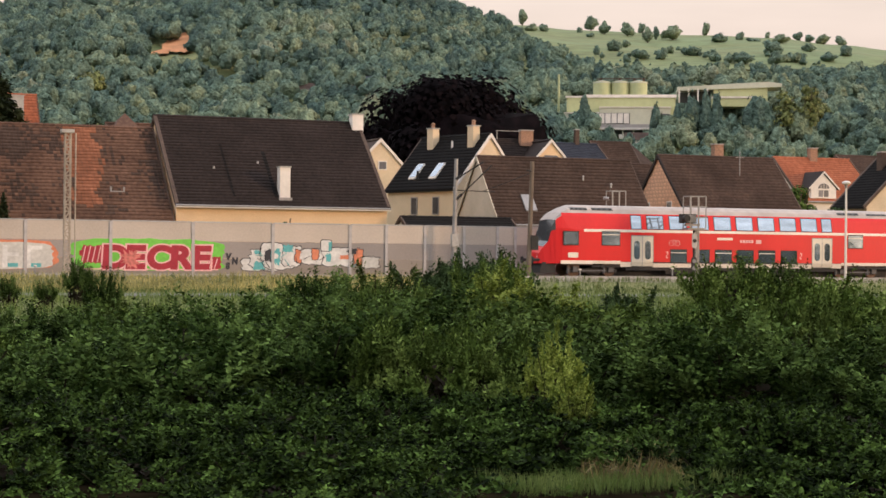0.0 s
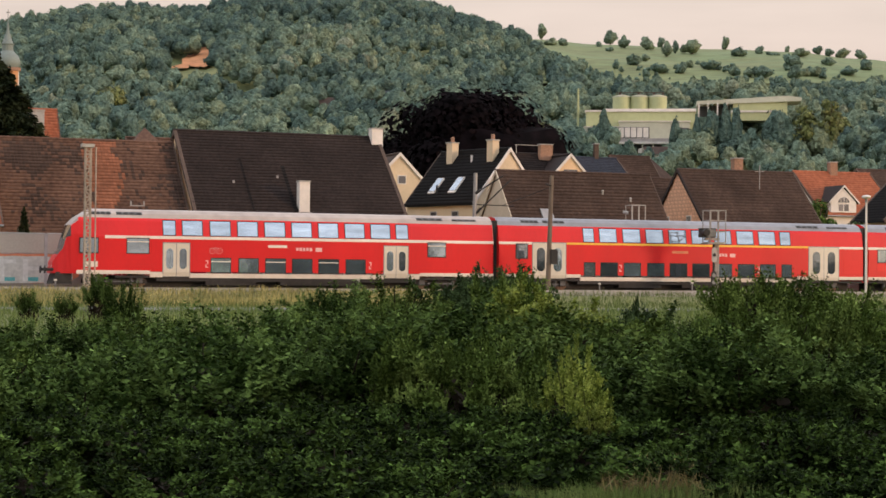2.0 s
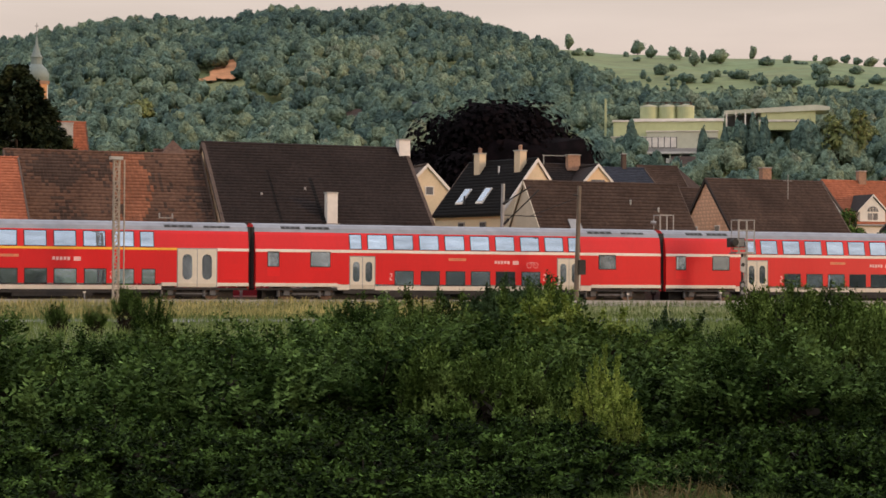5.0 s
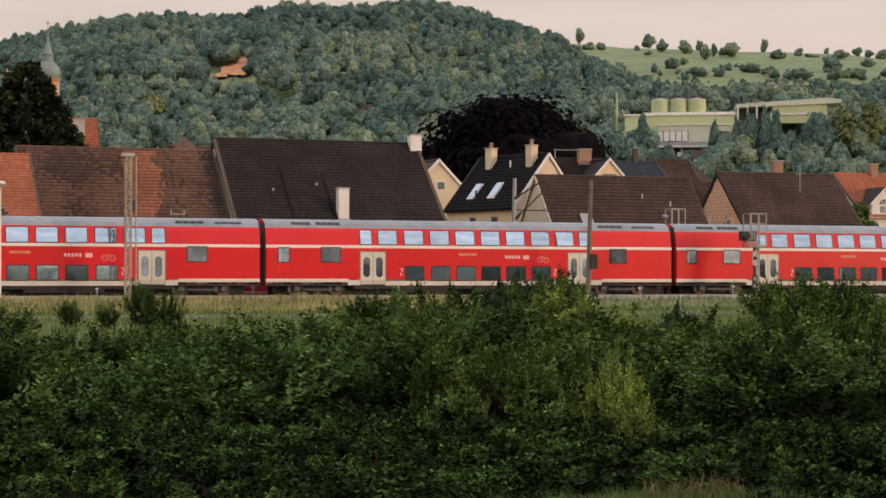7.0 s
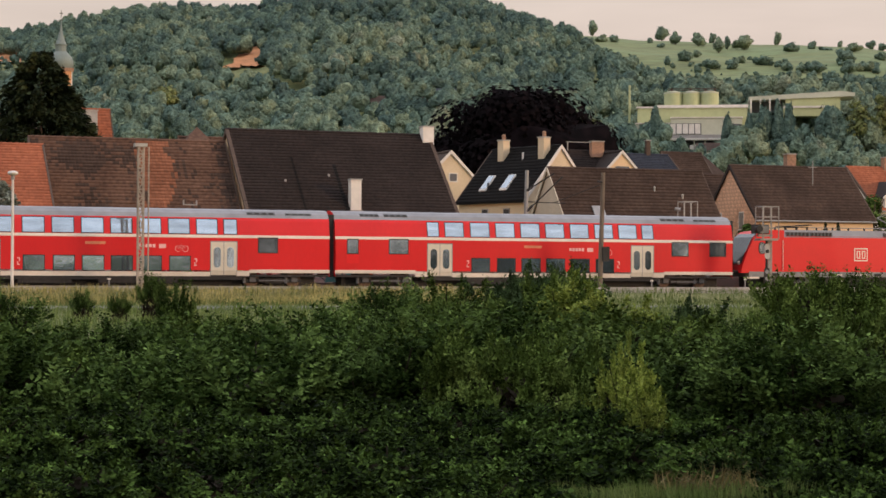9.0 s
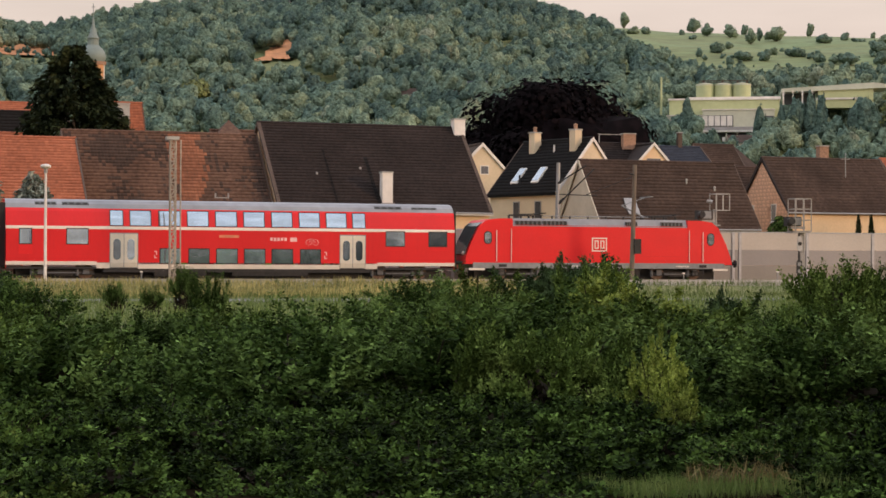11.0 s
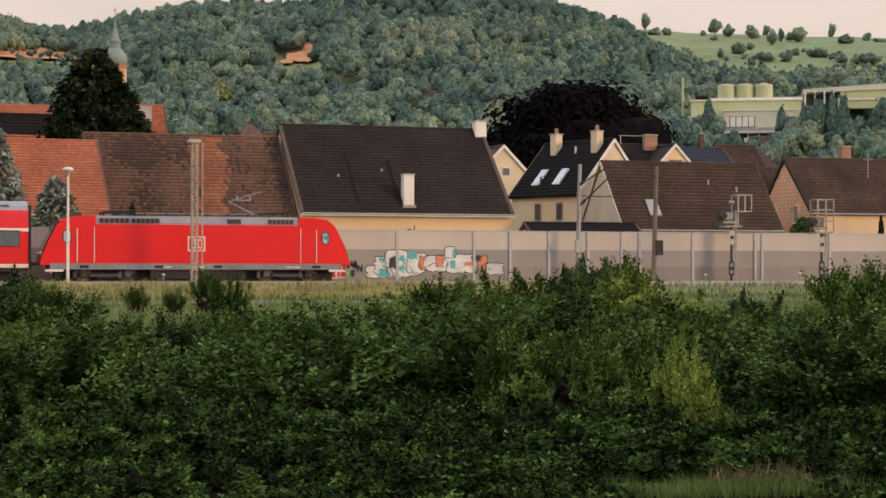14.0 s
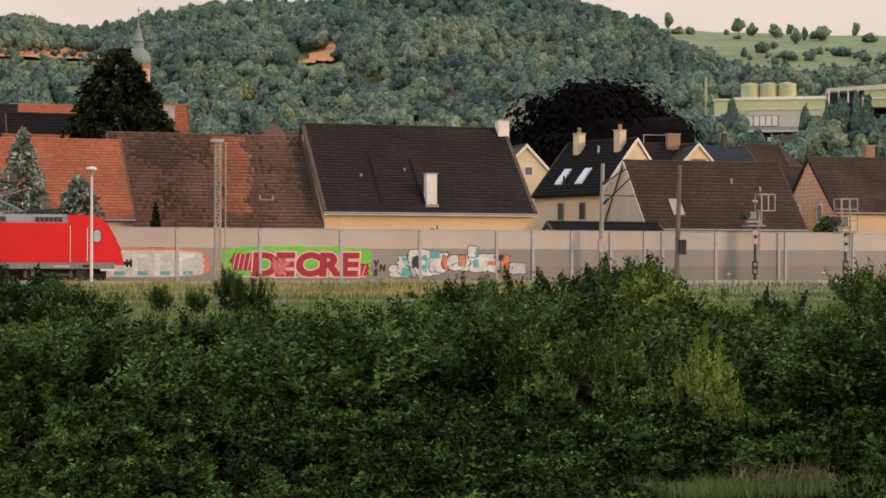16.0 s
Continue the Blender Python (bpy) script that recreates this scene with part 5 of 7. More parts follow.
part("mast", Mesh().tube((-29.5, 10, 62), (-29.5, 10, 81), 0.55, 0.45), FACT_GREEN, factory)

# small houses at the foot of the wood
for az, el, w, h, m_wall, m_roof in ((17.4, 4.95, 8, 3.2, TRIM_WHITE, TILE_BROWN), (18.35, 4.95, 9, 3.6, TRIM_WHITE, TILE_BROWN), (19.2, 5.0, 9, 5, RENDER_CREAM, TILE_BLUE), (27.6, 3.5, 8, 2.5, TRIM_WHITE, TILE_BROWN)):
    r, p = hillside(az, el)
    z = height(p.x, p.y)
    v = thing("villa", "small white villa at the edge of the wood", "house", "villas below the wood", m=pose(p.x, p.y, z, 0, 0, -az))
    part("wall", Mesh().box(-w / 2, w / 2, 0, 7, -3, h), m_wall, v)
    part("roof", Mesh().prism([(-0.6, h), (3.5, h + 2.4), (7.6, h)], -w / 2 - 0.4, w / 2 + 0.4), m_roof, v)
    for k in range(3):
        part("window", Mesh().box(-w / 2 + w * (k + 0.3) / 3, -w / 2 + w * (k + 0.7) / 3, -0.08, 0, h - 2.2, h - 0.7), WIN_DARK, v)


# ---- masts, signals and lamps ----
def lattice(ob, x, y, z0, z1, w, name="lattice", material=STEEL, leg=0.035):
    out = Mesh()
    for dx in (-w / 2, w / 2):
        for dy in (-w / 2, w / 2):
            out.box(x + dx - leg, x + dx + leg, y + dy - leg, y + dy + leg, z0, z1)
    n = max(2, int((z1 - z0) / (w * 1.3)))
    for k in range(n):
        a, b = z0 + (z1 - z0) * k / n, z0 + (z1 - z0) * (k + 1) / n
        s = 1 if k % 2 else -1
        for dy in (-w / 2, w / 2):
            out.tube((x - s * w / 2, y + dy, a), (x + s * w / 2, y + dy, b), 0.025, sides=4)
            out.box(x - w / 2, x + w / 2, y + dy - 0.02, y + dy + 0.02, b - 0.03, b + 0.03)
    return part(name, out, material, ob)


MAST = mat("mast_weathered", (0.36, 0.3, 0.24), 0.8, grain=0.2, size=6, big=0.2)
mast = thing("lattice_mast", "rusty grey steel lattice mast with a flat cap beside the track", "mast")
lattice(mast, -18.72, -2.5, 0.3, 8.6, 0.3, leg=0.035, material=MAST)
part("cap", Mesh().box(-19.1, -18.4, -2.75, -2.25, 8.6, 8.78), CONCRETE, mast)
part("drop_pipe", Mesh().tube((-18.28, -2.5, 0.3), (-18.28, -2.5, 8.6), 0.04), MAST, mast)
part("footing", Mesh().box(-19.1, -18.1, -2.9, -2.1, 0.2, 0.75), CONCRETE, mast)

pole = thing("wooden_pole", "leaning dark wooden pole with a small box beside the track", "pole")
part("shaft", Mesh().tube((9.2, -2.5, 0.2), (9.42, -2.5, 7.8), 0.16, 0.12, 10), WOOD_POLE, pole)
part("box", Mesh().box(9.3, 9.75, -2.75, -2.35, 2.4, 3.3), DARK, pole)
part("insulator", Mesh().tube((9.3, -2.6, 7.2), (9.0, -2.6, 7.25), 0.05), DARK, pole)
part("stay", Mesh().tube((9.35, -2.5, 7.1), (7.1, -0.3, 6.0), 0.02, sides=5), DARK, pole)
pole2 = thing("catenary_mast", "slim grey mast with a bracket arm behind the track", "mast")
part("shaft", Mesh().tube((6.85, 3.9, 0.4), (7.0, 3.9, 8.2), 0.17, 0.12, 10), STEEL, pole2)
arm = part("bracket", Mesh().tube((6.95, 3.85, 6.9), (8.5, 3.0, 8.0), 0.05, sides=6).tube((7.0, 3.85, 5.6), (9.0, 2.8, 7.8), 0.045, sides=6).tube((7.0, 3.85, 6.2), (9.2, 2.8, 6.1), 0.03, sides=6), DARK, pole2)
part("insulator", Mesh().tube((7.0, 3.85, 5.6), (7.3, 3.7, 5.95), 0.09), DARK, arm)
part("insulator", Mesh().tube((6.95, 3.85, 6.9), (7.25, 3.68, 7.12), 0.09), DARK, arm)
part("box", Mesh().box(6.65, 7.1, 3.6, 3.9, 2.6, 3.4), CONCRETE, pole2)


def signal(x, y, z_plat, head, cage):
    """A signal post with a platform and a caged ladder top; cage: left, right, bottom and top of the cage."""
    s = thing("railway_signal", "grey railway signal with a caged platform and shields", "signal", "signals along the line")
    lattice(s, x + 0.22, y, 0.3, z_plat, 0.2, "column", leg=0.03)
    part("platform", Mesh().box(x - 0.62, x + 0.62, y - 0.4, y + 0.5, z_plat, z_plat + 0.08), STEEL, s)
    c0, c1, z0, z1 = cage
    for cx in (c0, (c0 + c1) / 2, c1):
        for dy in (-0.4, 0.5):
            part("cage_post", Mesh().box(cx - 0.025, cx + 0.025, y + dy - 0.025, y + dy + 0.025, z0, z1), STEEL, s)
    n = 2 if z1 - z0 < 1.5 else 4
    for k in range(n):
        z = z0 + (z1 - z0) * k / (n - 1) - 0.05 * (k == n - 1)
        for dy in (-0.4, 0.5):
            part("cage_rail", Mesh().box(c0, c1, y + dy - 0.03, y + dy + 0.03, z, z + 0.05), STEEL, s)
        for cx in (c0, c1):
            part("cage_rail", Mesh().box(cx - 0.03, cx + 0.03, y - 0.37, y + 0.47, z, z + 0.05), STEEL, s)
    if head:
        if z0 > z_plat + 0.5:
            part("upright", Mesh().box(x + 0.28, x + 0.38, y - 0.05, y + 0.05, z_plat, z0 + 0.1).box(x + 0.46, x + 0.54, y - 0.05, y + 0.05, z_plat + 0.1, z0), STEEL, s)
        hd = part("signal_head", Mesh().box(x - 0.9, x + 0.1, y - 0.2, y + 0.3, z_plat + 0.42, z_plat + 1.0), DARK, s, "dark signal lamp box")
        part("hood", Mesh().tube((x - 0.78, y - 0.2, z_plat + 0.72), (x - 0.78, y - 0.62, z_plat + 0.72), 0.2, 0.22, 12), DARK, hd)
        part("face_plate", Mesh().box(x - 0.55, x + 0.06, y - 0.22, y - 0.2, z_plat + 0.47, z_plat + 0.95), GREY_METAL, hd)
        part("bracket", Mesh().box(x - 0.6, x + 0.4, y - 0.1, y + 0.1, z_plat + 0.24, z_plat + 0.4), STEEL, s)
        if z0 > z_plat + 0.5:
            part("spot_lamp", Mesh().tube((x - 0.2, y - 0.1, z_plat + 1.62), (x + 0.12, y - 0.2, z_plat + 1.56), 0.11, 0.13, 10), STEEL, s)
    part("shield", pane_outline(x - 0.2, x + 0.14, z_plat - 1.15, z_plat - 0.2, y - 0.2, y - 0.16), POST_GREY, s, "pale oval shield")
    part("disc", Mesh().tube((x - 0.03, y - 0.24, z_plat - 0.68), (x - 0.03, y - 0.2, z_plat - 0.68), 0.12, sides=12), DARK, s)
    board = part("marker_board", pane_outline(x - 0.3, x + 0.08, 1.1, 2.1, y - 0.3, y - 0.26), DARK, s, "black oval board with pale rings")
    for z in (1.38, 1.82):
        part("ring", Mesh().tube((x - 0.11, y - 0.33, z), (x - 0.11, y - 0.3, z), 0.13, sides=12), GREY_METAL, board)
    part("cable_pipe", Mesh().tube((x - 0.03, y - 0.1, 0.3), (x - 0.03, y - 0.1, z_plat), 0.07), DARK, s)
    part("footing", Mesh().box(x - 0.3, x + 0.6, y - 0.4, y + 0.4, 0.2, 0.7), CONCRETE, s)
    return s


signal(17.6, 3.9, 4.3, True, (17.9, 18.88, 5.3, 6.42))
signal(20.6, -2.5, 3.78, True, (20.13, 21.26, 3.86, 5.93))


def lamp(x, y, top):
    l = thing("platform_lamp", "slim pale lamp post with a mushroom head", "lamp post", "lamp posts by the line")
    part("post", Mesh().tube((x, y, 0.1), (x, y, top - 0.1), 0.09, 0.06), TRIM_WHITE, l)
    part("lamp_head", Mesh().ball((x, y, top - 0.05), 0.3, (1, 1, 0.45)), TRIM_WHITE, l)
    part("lamp_neck", Mesh().tube((x, y, top - 0.4), (x, y, top - 0.1), 0.1), STEEL, l)


lamp(-25.85, -4, 6.95)
lamp(30.9, -4, 7.0)
for x, h in ((12.5, 0.7), (-3.0, 0.8), (18.9, 0.8), (25.8, 0.7), (-20.5, 0.7)):
    marker = thing("track_marker", "thin grey marker stake beside the rails", "stake", "stakes by the rails")
    part("stake", Mesh().tube((x, -2.9, 0.3), (x, -2.9, 0.5 + h), 0.04, sides=6), STEEL, marker)
    part("cap", Mesh().box(x - 0.08, x + 0.08, -2.95, -2.85, 0.5 + h, 0.58 + h), TRIM_WHITE, marker)

# ---- plants ----
LEAF_WOOD = wood_material("leaves_wood_hazed")
# dark base, paler clumps: hollow shade and lit tips put into the leaf colour
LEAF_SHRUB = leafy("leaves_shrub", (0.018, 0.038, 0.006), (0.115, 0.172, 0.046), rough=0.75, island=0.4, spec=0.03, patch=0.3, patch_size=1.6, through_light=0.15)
LEAF_BRAMBLE = leafy("leaves_bramble_shaded", (0.005, 0.012, 0.0016), (0.072, 0.118, 0.026), rough=0.75, island=0.55, spec=0.03, patch=0.35, patch_size=1.8, through_light=0.1)
LEAF_HERB = leafy("leaves_pale_herb", (0.048, 0.08, 0.013), (0.16, 0.215, 0.056), rough=0.75, island=0.4, spec=0.03, patch=0.3, patch_size=1.6, through_light=0.15)
LEAF_YELLOW = leafy("leaves_yellow_green", (0.12, 0.165, 0.026), (0.27, 0.31, 0.07), spec=0.03, island=0.25, patch_size=3)
LEAF_DARK = leafy("leaves_dark", (0.035, 0.06, 0.022), (0.07, 0.105, 0.04), island=0.2, spec=0.03)
LEAF_BEECH = leafy("leaves_copper_beech", (0.0034, 0.0026, 0.003), (0.0065, 0.0042, 0.0048), through_light=0.05, spec=0.03, rough=0.9)
LEAF_FIR = leafy("needles_dark", (0.013, 0.02, 0.009), (0.032, 0.039, 0.015), through_light=0.05, spec=0.05)
LEAF_SPRUCE = leafy("needles_blue", (0.15, 0.18, 0.14), (0.3, 0.32, 0.26), through_light=0.05)
# bluish pale tones: the haze of the far hill is mixed into the leaf colour
LEAF_HILL = leafy("leaves_hill_hazed", (0.14, 0.21, 0.148), (0.23, 0.3, 0.185), through_light=0.1, island=0.0, patch=0.48, patch_size=0.08, spec=0.05)
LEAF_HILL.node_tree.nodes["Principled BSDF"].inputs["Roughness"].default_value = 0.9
LEAF_PALE = leafy("leaves_willow", (0.12, 0.15, 0.09), (0.18, 0.21, 0.13), through_light=0.1)
LEAF_GOLD = leafy("leaves_chestnut", (0.1, 0.12, 0.035), (0.16, 0.17, 0.06), through_light=0.1)
STEM = mat("hedge_stem_and_core", (0.022, 0.017, 0.011), 0.95, grain=0.3, size=6, spec=0.1)
BARK = mat("bark", (0.08, 0.06, 0.045), 0.9, grain=0.3, size=6, bump=0.4)
GRASS_DRY = leafy("grass_dry", (0.3, 0.27, 0.1), (0.42, 0.34, 0.14), through_light=0.2)
GRASS_GREEN = leafy("grass_green", (0.1, 0.15, 0.035), (0.16, 0.19, 0.06), through_light=0.2)
TWIG_BROWN = leafy("dry_twigs", (0.15, 0.115, 0.045), (0.28, 0.22, 0.09), through_light=0.1)


def unit(v):
    return v / np.maximum(np.linalg.norm(v, axis=-1, keepdims=True), 1e-9)


def leaf_cards(rs, centre, way, size, fold=0.25, slim=0.55, facing=None):
    """Folded four-cornered leaves at the centres, pointing along way."""
    n = len(centre)
    way = unit(way)
    side = unit(np.cross(way, unit(rs.normal(size=(n, 3)))) if facing is None else np.cross(facing, way))
    up = np.cross(side, way)
    s = np.asarray(size).reshape(-1, 1) * np.ones((n, 1))
    v = np.empty((n, 4, 3))
    v[:, 0] = centre - way * s * 0.5
    v[:, 1] = centre + side * s * slim * 0.5 + up * s * fold * 0.4
    v[:, 2] = centre + way * s * 0.5
    v[:, 3] = centre - side * s * slim * 0.5 + up * s * fold * 0.4
    return v.reshape(-1, 3), np.arange(n * 4).reshape(-1, 4)


def shrub_mesh(name, seed, boughs, sprays, per, leaf, material, spread=1.0, tall=1.0, low=0.0, upright=0.5, reach=0.3, open_face=0.7):
    """Leaves in two ranks along sprays that spring from the outer half of boughs ending on an uneven dome."""
    rs = np.random.RandomState(seed)
    az = rs.uniform(0, 2 * np.pi, boughs)
    el = np.arcsin(np.clip(low + (1 - low) * rs.uniform(0, 1, boughs) ** 0.85, 0, 1))
    lump = 0.9 + 0.16 * np.sin(3 * az + seed) * np.cos(2 * el + seed) + 0.14 * np.sin(6 * az + 2 * seed) * np.cos(4 * el)
    far = lump * rs.uniform(0.78, 1.1, boughs)
    out = np.stack([np.cos(az) * np.cos(el), np.sin(az) * np.cos(el), np.sin(el)], 1)
    tip = out * np.array([spread, spread, tall]) * far[:, None]
    foot = tip * np.array([0.3, 0.3, 0.0])
    t = (0.5 + 0.5 * rs.uniform(0, 1, (boughs, sprays)) ** 0.7)[..., None]
    root = foot[:, None] * (1 - t) + tip[:, None] * t
    root[..., 2] += 0.35 * tall * (t * (1 - t))[..., 0] * np.cos(el)[:, None]
    way = unit(out[:, None] * 0.7 + np.array([0, 0, upright]) + rs.normal(size=(boughs, sprays, 3)) * 0.5)
    length = reach * spread * rs.uniform(0.5, 1.2, (boughs, sprays, 1))
    s = np.linspace(0.12, 1.0, per)
    p = root[:, :, None] + way[:, :, None] * length[:, :, None] * s[:, None]
    p[..., 2] -= 0.25 * length * s ** 2 * (1 - upright)
    across = unit(np.cross(way, np.array([0, 0, 1.0]) + rs.normal(size=way.shape) * 0.4))[:, :, None]
    rank = np.where(np.arange(per) % 2 == 0, 1.0, -1.0)[:, None]
    p = p + across * rank * leaf * 0.45 + rs.normal(size=p.shape) * leaf * 0.25
    ways = way[:, :, None] * 0.6 + across * rank * 0.8 + rs.normal(size=p.shape) * 0.25
    face = np.array([0, 0, 0.55]) + out[:, None, None] * open_face + rs.normal(size=p.shape) * 0.55
    p, ways, face = p.reshape(-1, 3), ways.reshape(-1, 3), face.reshape(-1, 3)
    p[:, 2] = np.maximum(p[:, 2], 0.02)
    v, q = leaf_cards(rs, p, ways, leaf * rs.uniform(0.6, 1.3, len(p)), 0.3, 0.62, unit(face))
    return fast_mesh(name, v, q, material)


def shrub(name, label, category, mesh, seed, spread, tall, m, group=""):
    s = thing(name, label, category, group, m=m)
    part("foliage", mesh, None, s)
    # added near-black cards block light inside the bush and darken its gaps
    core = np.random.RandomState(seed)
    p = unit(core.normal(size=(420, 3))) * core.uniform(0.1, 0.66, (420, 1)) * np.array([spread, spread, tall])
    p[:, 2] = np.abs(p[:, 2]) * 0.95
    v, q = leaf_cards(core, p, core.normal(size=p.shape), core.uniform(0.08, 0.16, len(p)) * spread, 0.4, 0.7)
    part("inner_growth", fast_mesh("inner_growth", v, q, STEM), STEM, s, "dark inner cards standing in for shade in the gaps of the bush")["kind"] = "stuff"
    rs = random.Random(seed)
    for k in range(4):
        a, b = rs.uniform(0, 6.28), rs.uniform(0.35, 0.8)
        part("stem", Mesh().tube((0.12 * math.cos(a), 0.12 * math.sin(a), -0.05), (b * spread * math.cos(a), b * spread * math.sin(a), tall * rs.uniform(0.5, 0.85)), 0.018, 0.006, 5), STEM, s)
    return s


rnd = random.Random(5)
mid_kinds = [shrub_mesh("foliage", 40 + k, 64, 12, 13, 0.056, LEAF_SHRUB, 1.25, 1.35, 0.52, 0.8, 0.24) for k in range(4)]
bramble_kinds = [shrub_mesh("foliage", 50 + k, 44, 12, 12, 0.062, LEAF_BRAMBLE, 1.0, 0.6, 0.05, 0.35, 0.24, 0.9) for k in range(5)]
herb_kinds = [shrub_mesh("foliage", 66 + k, 50, 12, 14, 0.055, LEAF_HERB, 1.0, 0.9, 0.1, 0.85, 0.26, 0.8) for k in range(3)]
yellow_kind = shrub_mesh("foliage", 60, 26, 10, 12, 0.07, LEAF_YELLOW, 0.75, 1.3, 0.25, 0.95, 0.26)
far_kind = shrub_mesh("foliage", 64, 36, 9, 8, 0.2, LEAF_DARK, 1.3, 1.5, 0.1, 0.7, 0.22)
dark_kind = shrub_mesh("foliage", 61, 70, 14, 14, 0.085, LEAF_DARK, 1.3, 1.5, 0.1, 0.7, 0.22)
protos = {}
for key, meshes, label, cat, sp, tl in (("mid", mid_kinds, "dense green field shrub with small leaves", "shrub", 1.25, 1.35), ("bramble", bramble_kinds, "low tangled bramble with green leaves darkened for shade", "bramble", 1.0, 0.6), ("herb", herb_kinds, "pale green young growth with upright leafy shoots", "shrub", 1.0, 0.9),
                                        ("yellow", [yellow_kind], "yellow-green young shrub with upright shoots", "shrub", 0.75, 1.3), ("far", [far_kind], "dense dark green hedge bush behind the meadow", "bush", 1.3, 1.5), ("dark", [dark_kind], "dark green bush rising over the hedge", "bush", 1.3, 1.5)):
    protos[key] = [(me, label, cat, sp, max(v.co.z for v in me.vertices) * 0.96) for me in meshes]
first_of = {}


def plant(key, az, dist, tall, wide, k=0, sink=0.0):
    """A shrub of a kind at a bearing and a distance, with its height and its radius."""
    me, label, cat, sp, tl = protos[key][k % len(protos[key])]
    p = spot(az, dist)
    m = Matrix.Translation((p.x, p.y, height(p.x, p.y) - sink)) @ Matrix.Rotation(rnd.uniform(0, 6.28), 4, "Z")
    tag_ = (key, k % len(protos[key]))
    if tag_ not in first_of:
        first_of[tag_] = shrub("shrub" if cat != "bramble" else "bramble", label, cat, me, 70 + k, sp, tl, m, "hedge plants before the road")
        ob = first_of[tag_]
    else:
        ob = copy_thing(first_of[tag_], m)
    # low plants keep their leaves' shape: they sit deeper in the undergrowth instead of being flattened
    up = max(tall / tl, 0.75 * wide / sp)
    ob.location.z -= up * tl - tall
    ob.scale = (wide / sp, wide / sp, up)
    return ob


# far row beyond the hedge, then the hedge from back to front
HEDGE_TOP = [(2, 1.65), (4.5, 1.65), (5.3, 1.5), (6.2, 1.0), (7.6, 1.0), (8.8, 1.25), (11.0, 1.3), (12.4, 1.08), (14.0, 1.15), (15.6, 1.3), (17.5, 1.45), (19.5, 1.5), (21.5, 1.5), (23.2, 1.4), (24.8, 1.35), (26.0, 1.2), (27.6, 1.0), (28.6, 1.15), (30.0, 1.45), (31.5, 1.5), (33.5, 1.4), (37, 1.35)]


def hedge_top(az):
    for (a, e), (b, g) in zip(HEDGE_TOP, HEDGE_TOP[1:]):
        if a <= az <= b:
            return e + (g - e) * (az - a) / (b - a)
    return 1.3


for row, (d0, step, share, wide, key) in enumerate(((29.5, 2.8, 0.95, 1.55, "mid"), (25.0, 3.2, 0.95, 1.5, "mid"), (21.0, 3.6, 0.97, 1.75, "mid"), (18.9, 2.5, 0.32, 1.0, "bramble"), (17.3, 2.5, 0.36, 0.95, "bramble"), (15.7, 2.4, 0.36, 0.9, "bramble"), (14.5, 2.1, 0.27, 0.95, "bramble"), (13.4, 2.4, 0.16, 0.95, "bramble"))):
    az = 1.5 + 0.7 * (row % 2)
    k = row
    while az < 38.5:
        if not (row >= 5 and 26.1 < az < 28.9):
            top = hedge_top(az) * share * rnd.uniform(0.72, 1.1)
            # the paler kind puts the lit back of the hedge into leaf colour
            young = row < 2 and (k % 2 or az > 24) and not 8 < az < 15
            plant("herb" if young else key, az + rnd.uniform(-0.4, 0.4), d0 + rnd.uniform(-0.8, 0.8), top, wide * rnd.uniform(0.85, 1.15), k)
        az += step * rnd.uniform(0.8, 1.2)
        k += 1
# shrubs that rise over the rest
plant("dark", 22.2, 46.0, 2.02, 1.3, 0)
plant("dark", 23.1, 46.5, 2.06, 1.2, 0)
plant("dark", 21.2, 45.0, 1.75, 1.2, 0)
plant("yellow", 25.3, 37.0, 1.25, 0.9, 0)
plant("herb", 19.4, 44.0, 1.75, 1.5, 1)
plant("mid", 17.8, 42.0, 1.6, 1.5, 2)
plant("yellow", 23.2, 40.0, 1.75, 1.1, 0)
plant("yellow", 24.2, 38.0, 1.5, 1.0, 0)
plant("herb", 22.9, 43.0, 1.85, 1.2, 0)
plant("dark", 27.1, 36.0, 1.3, 0.75, 0)
for a, d, h, w in ((25.2, 18.4, 1.02, 0.36), (24.9, 19.0, 1.1, 0.28), (25.5, 18.0, 0.82, 0.3), (25.75, 17.6, 0.6, 0.25), (24.6, 19.6, 0.95, 0.3)):
    plant("yellow", a, d, h, w, 0)
# pale young growth in the hollows of the hedge
for k, (a, d, h, w) in enumerate(((4.0, 23.5, 1.05, 1.0), (5.2, 22.6, 0.95, 1.0), (6.4, 23.4, 0.9, 1.0), (7.5, 22.4, 0.85, 0.9), (3.4, 21.4, 0.8, 0.9), (3.6, 14.0, 0.3, 0.8), (4.8, 13.4, 0.22, 0.7), (6.0, 13.2, 0.18, 0.7), (3.3, 16.0, 0.45, 0.8),
                                  (20.6, 20.2, 1.12, 0.8), (21.8, 19.8, 1.05, 0.8), (19.2, 24.0, 1.35, 0.9), (22.8, 20.4, 1.1, 0.7), (28.2, 22.0, 0.95, 0.7), (30.8, 24.0, 1.4, 0.9), (32.4, 24.0, 1.4, 0.9))):
    plant("herb", a, d, h, w, k)
plant("mid", 28.5, 33.0, 1.0, 0.9, 1)
plant("herb", 29.3, 31.0, 0.95, 0.9, 1)
plant("herb", 30.2, 44.0, 1.85, 1.3, 0)
plant("mid", 31.3, 45.0, 1.95, 1.4, 1)
plant("herb", 32.8, 44.0, 1.75, 1.5, 2)
plant("dark", 4.4, 38.0, 1.72, 1.2, 0)
plant("dark", 3.2, 39.0, 1.75, 1.3, 0)
plant("mid", 5.4, 37.0, 1.6, 1.3, 0)
plant("mid", 10.3, 62.0, 1.75, 0.8, 3)
plant("mid", 8.2, 60.0, 1.2, 0.55, 2)
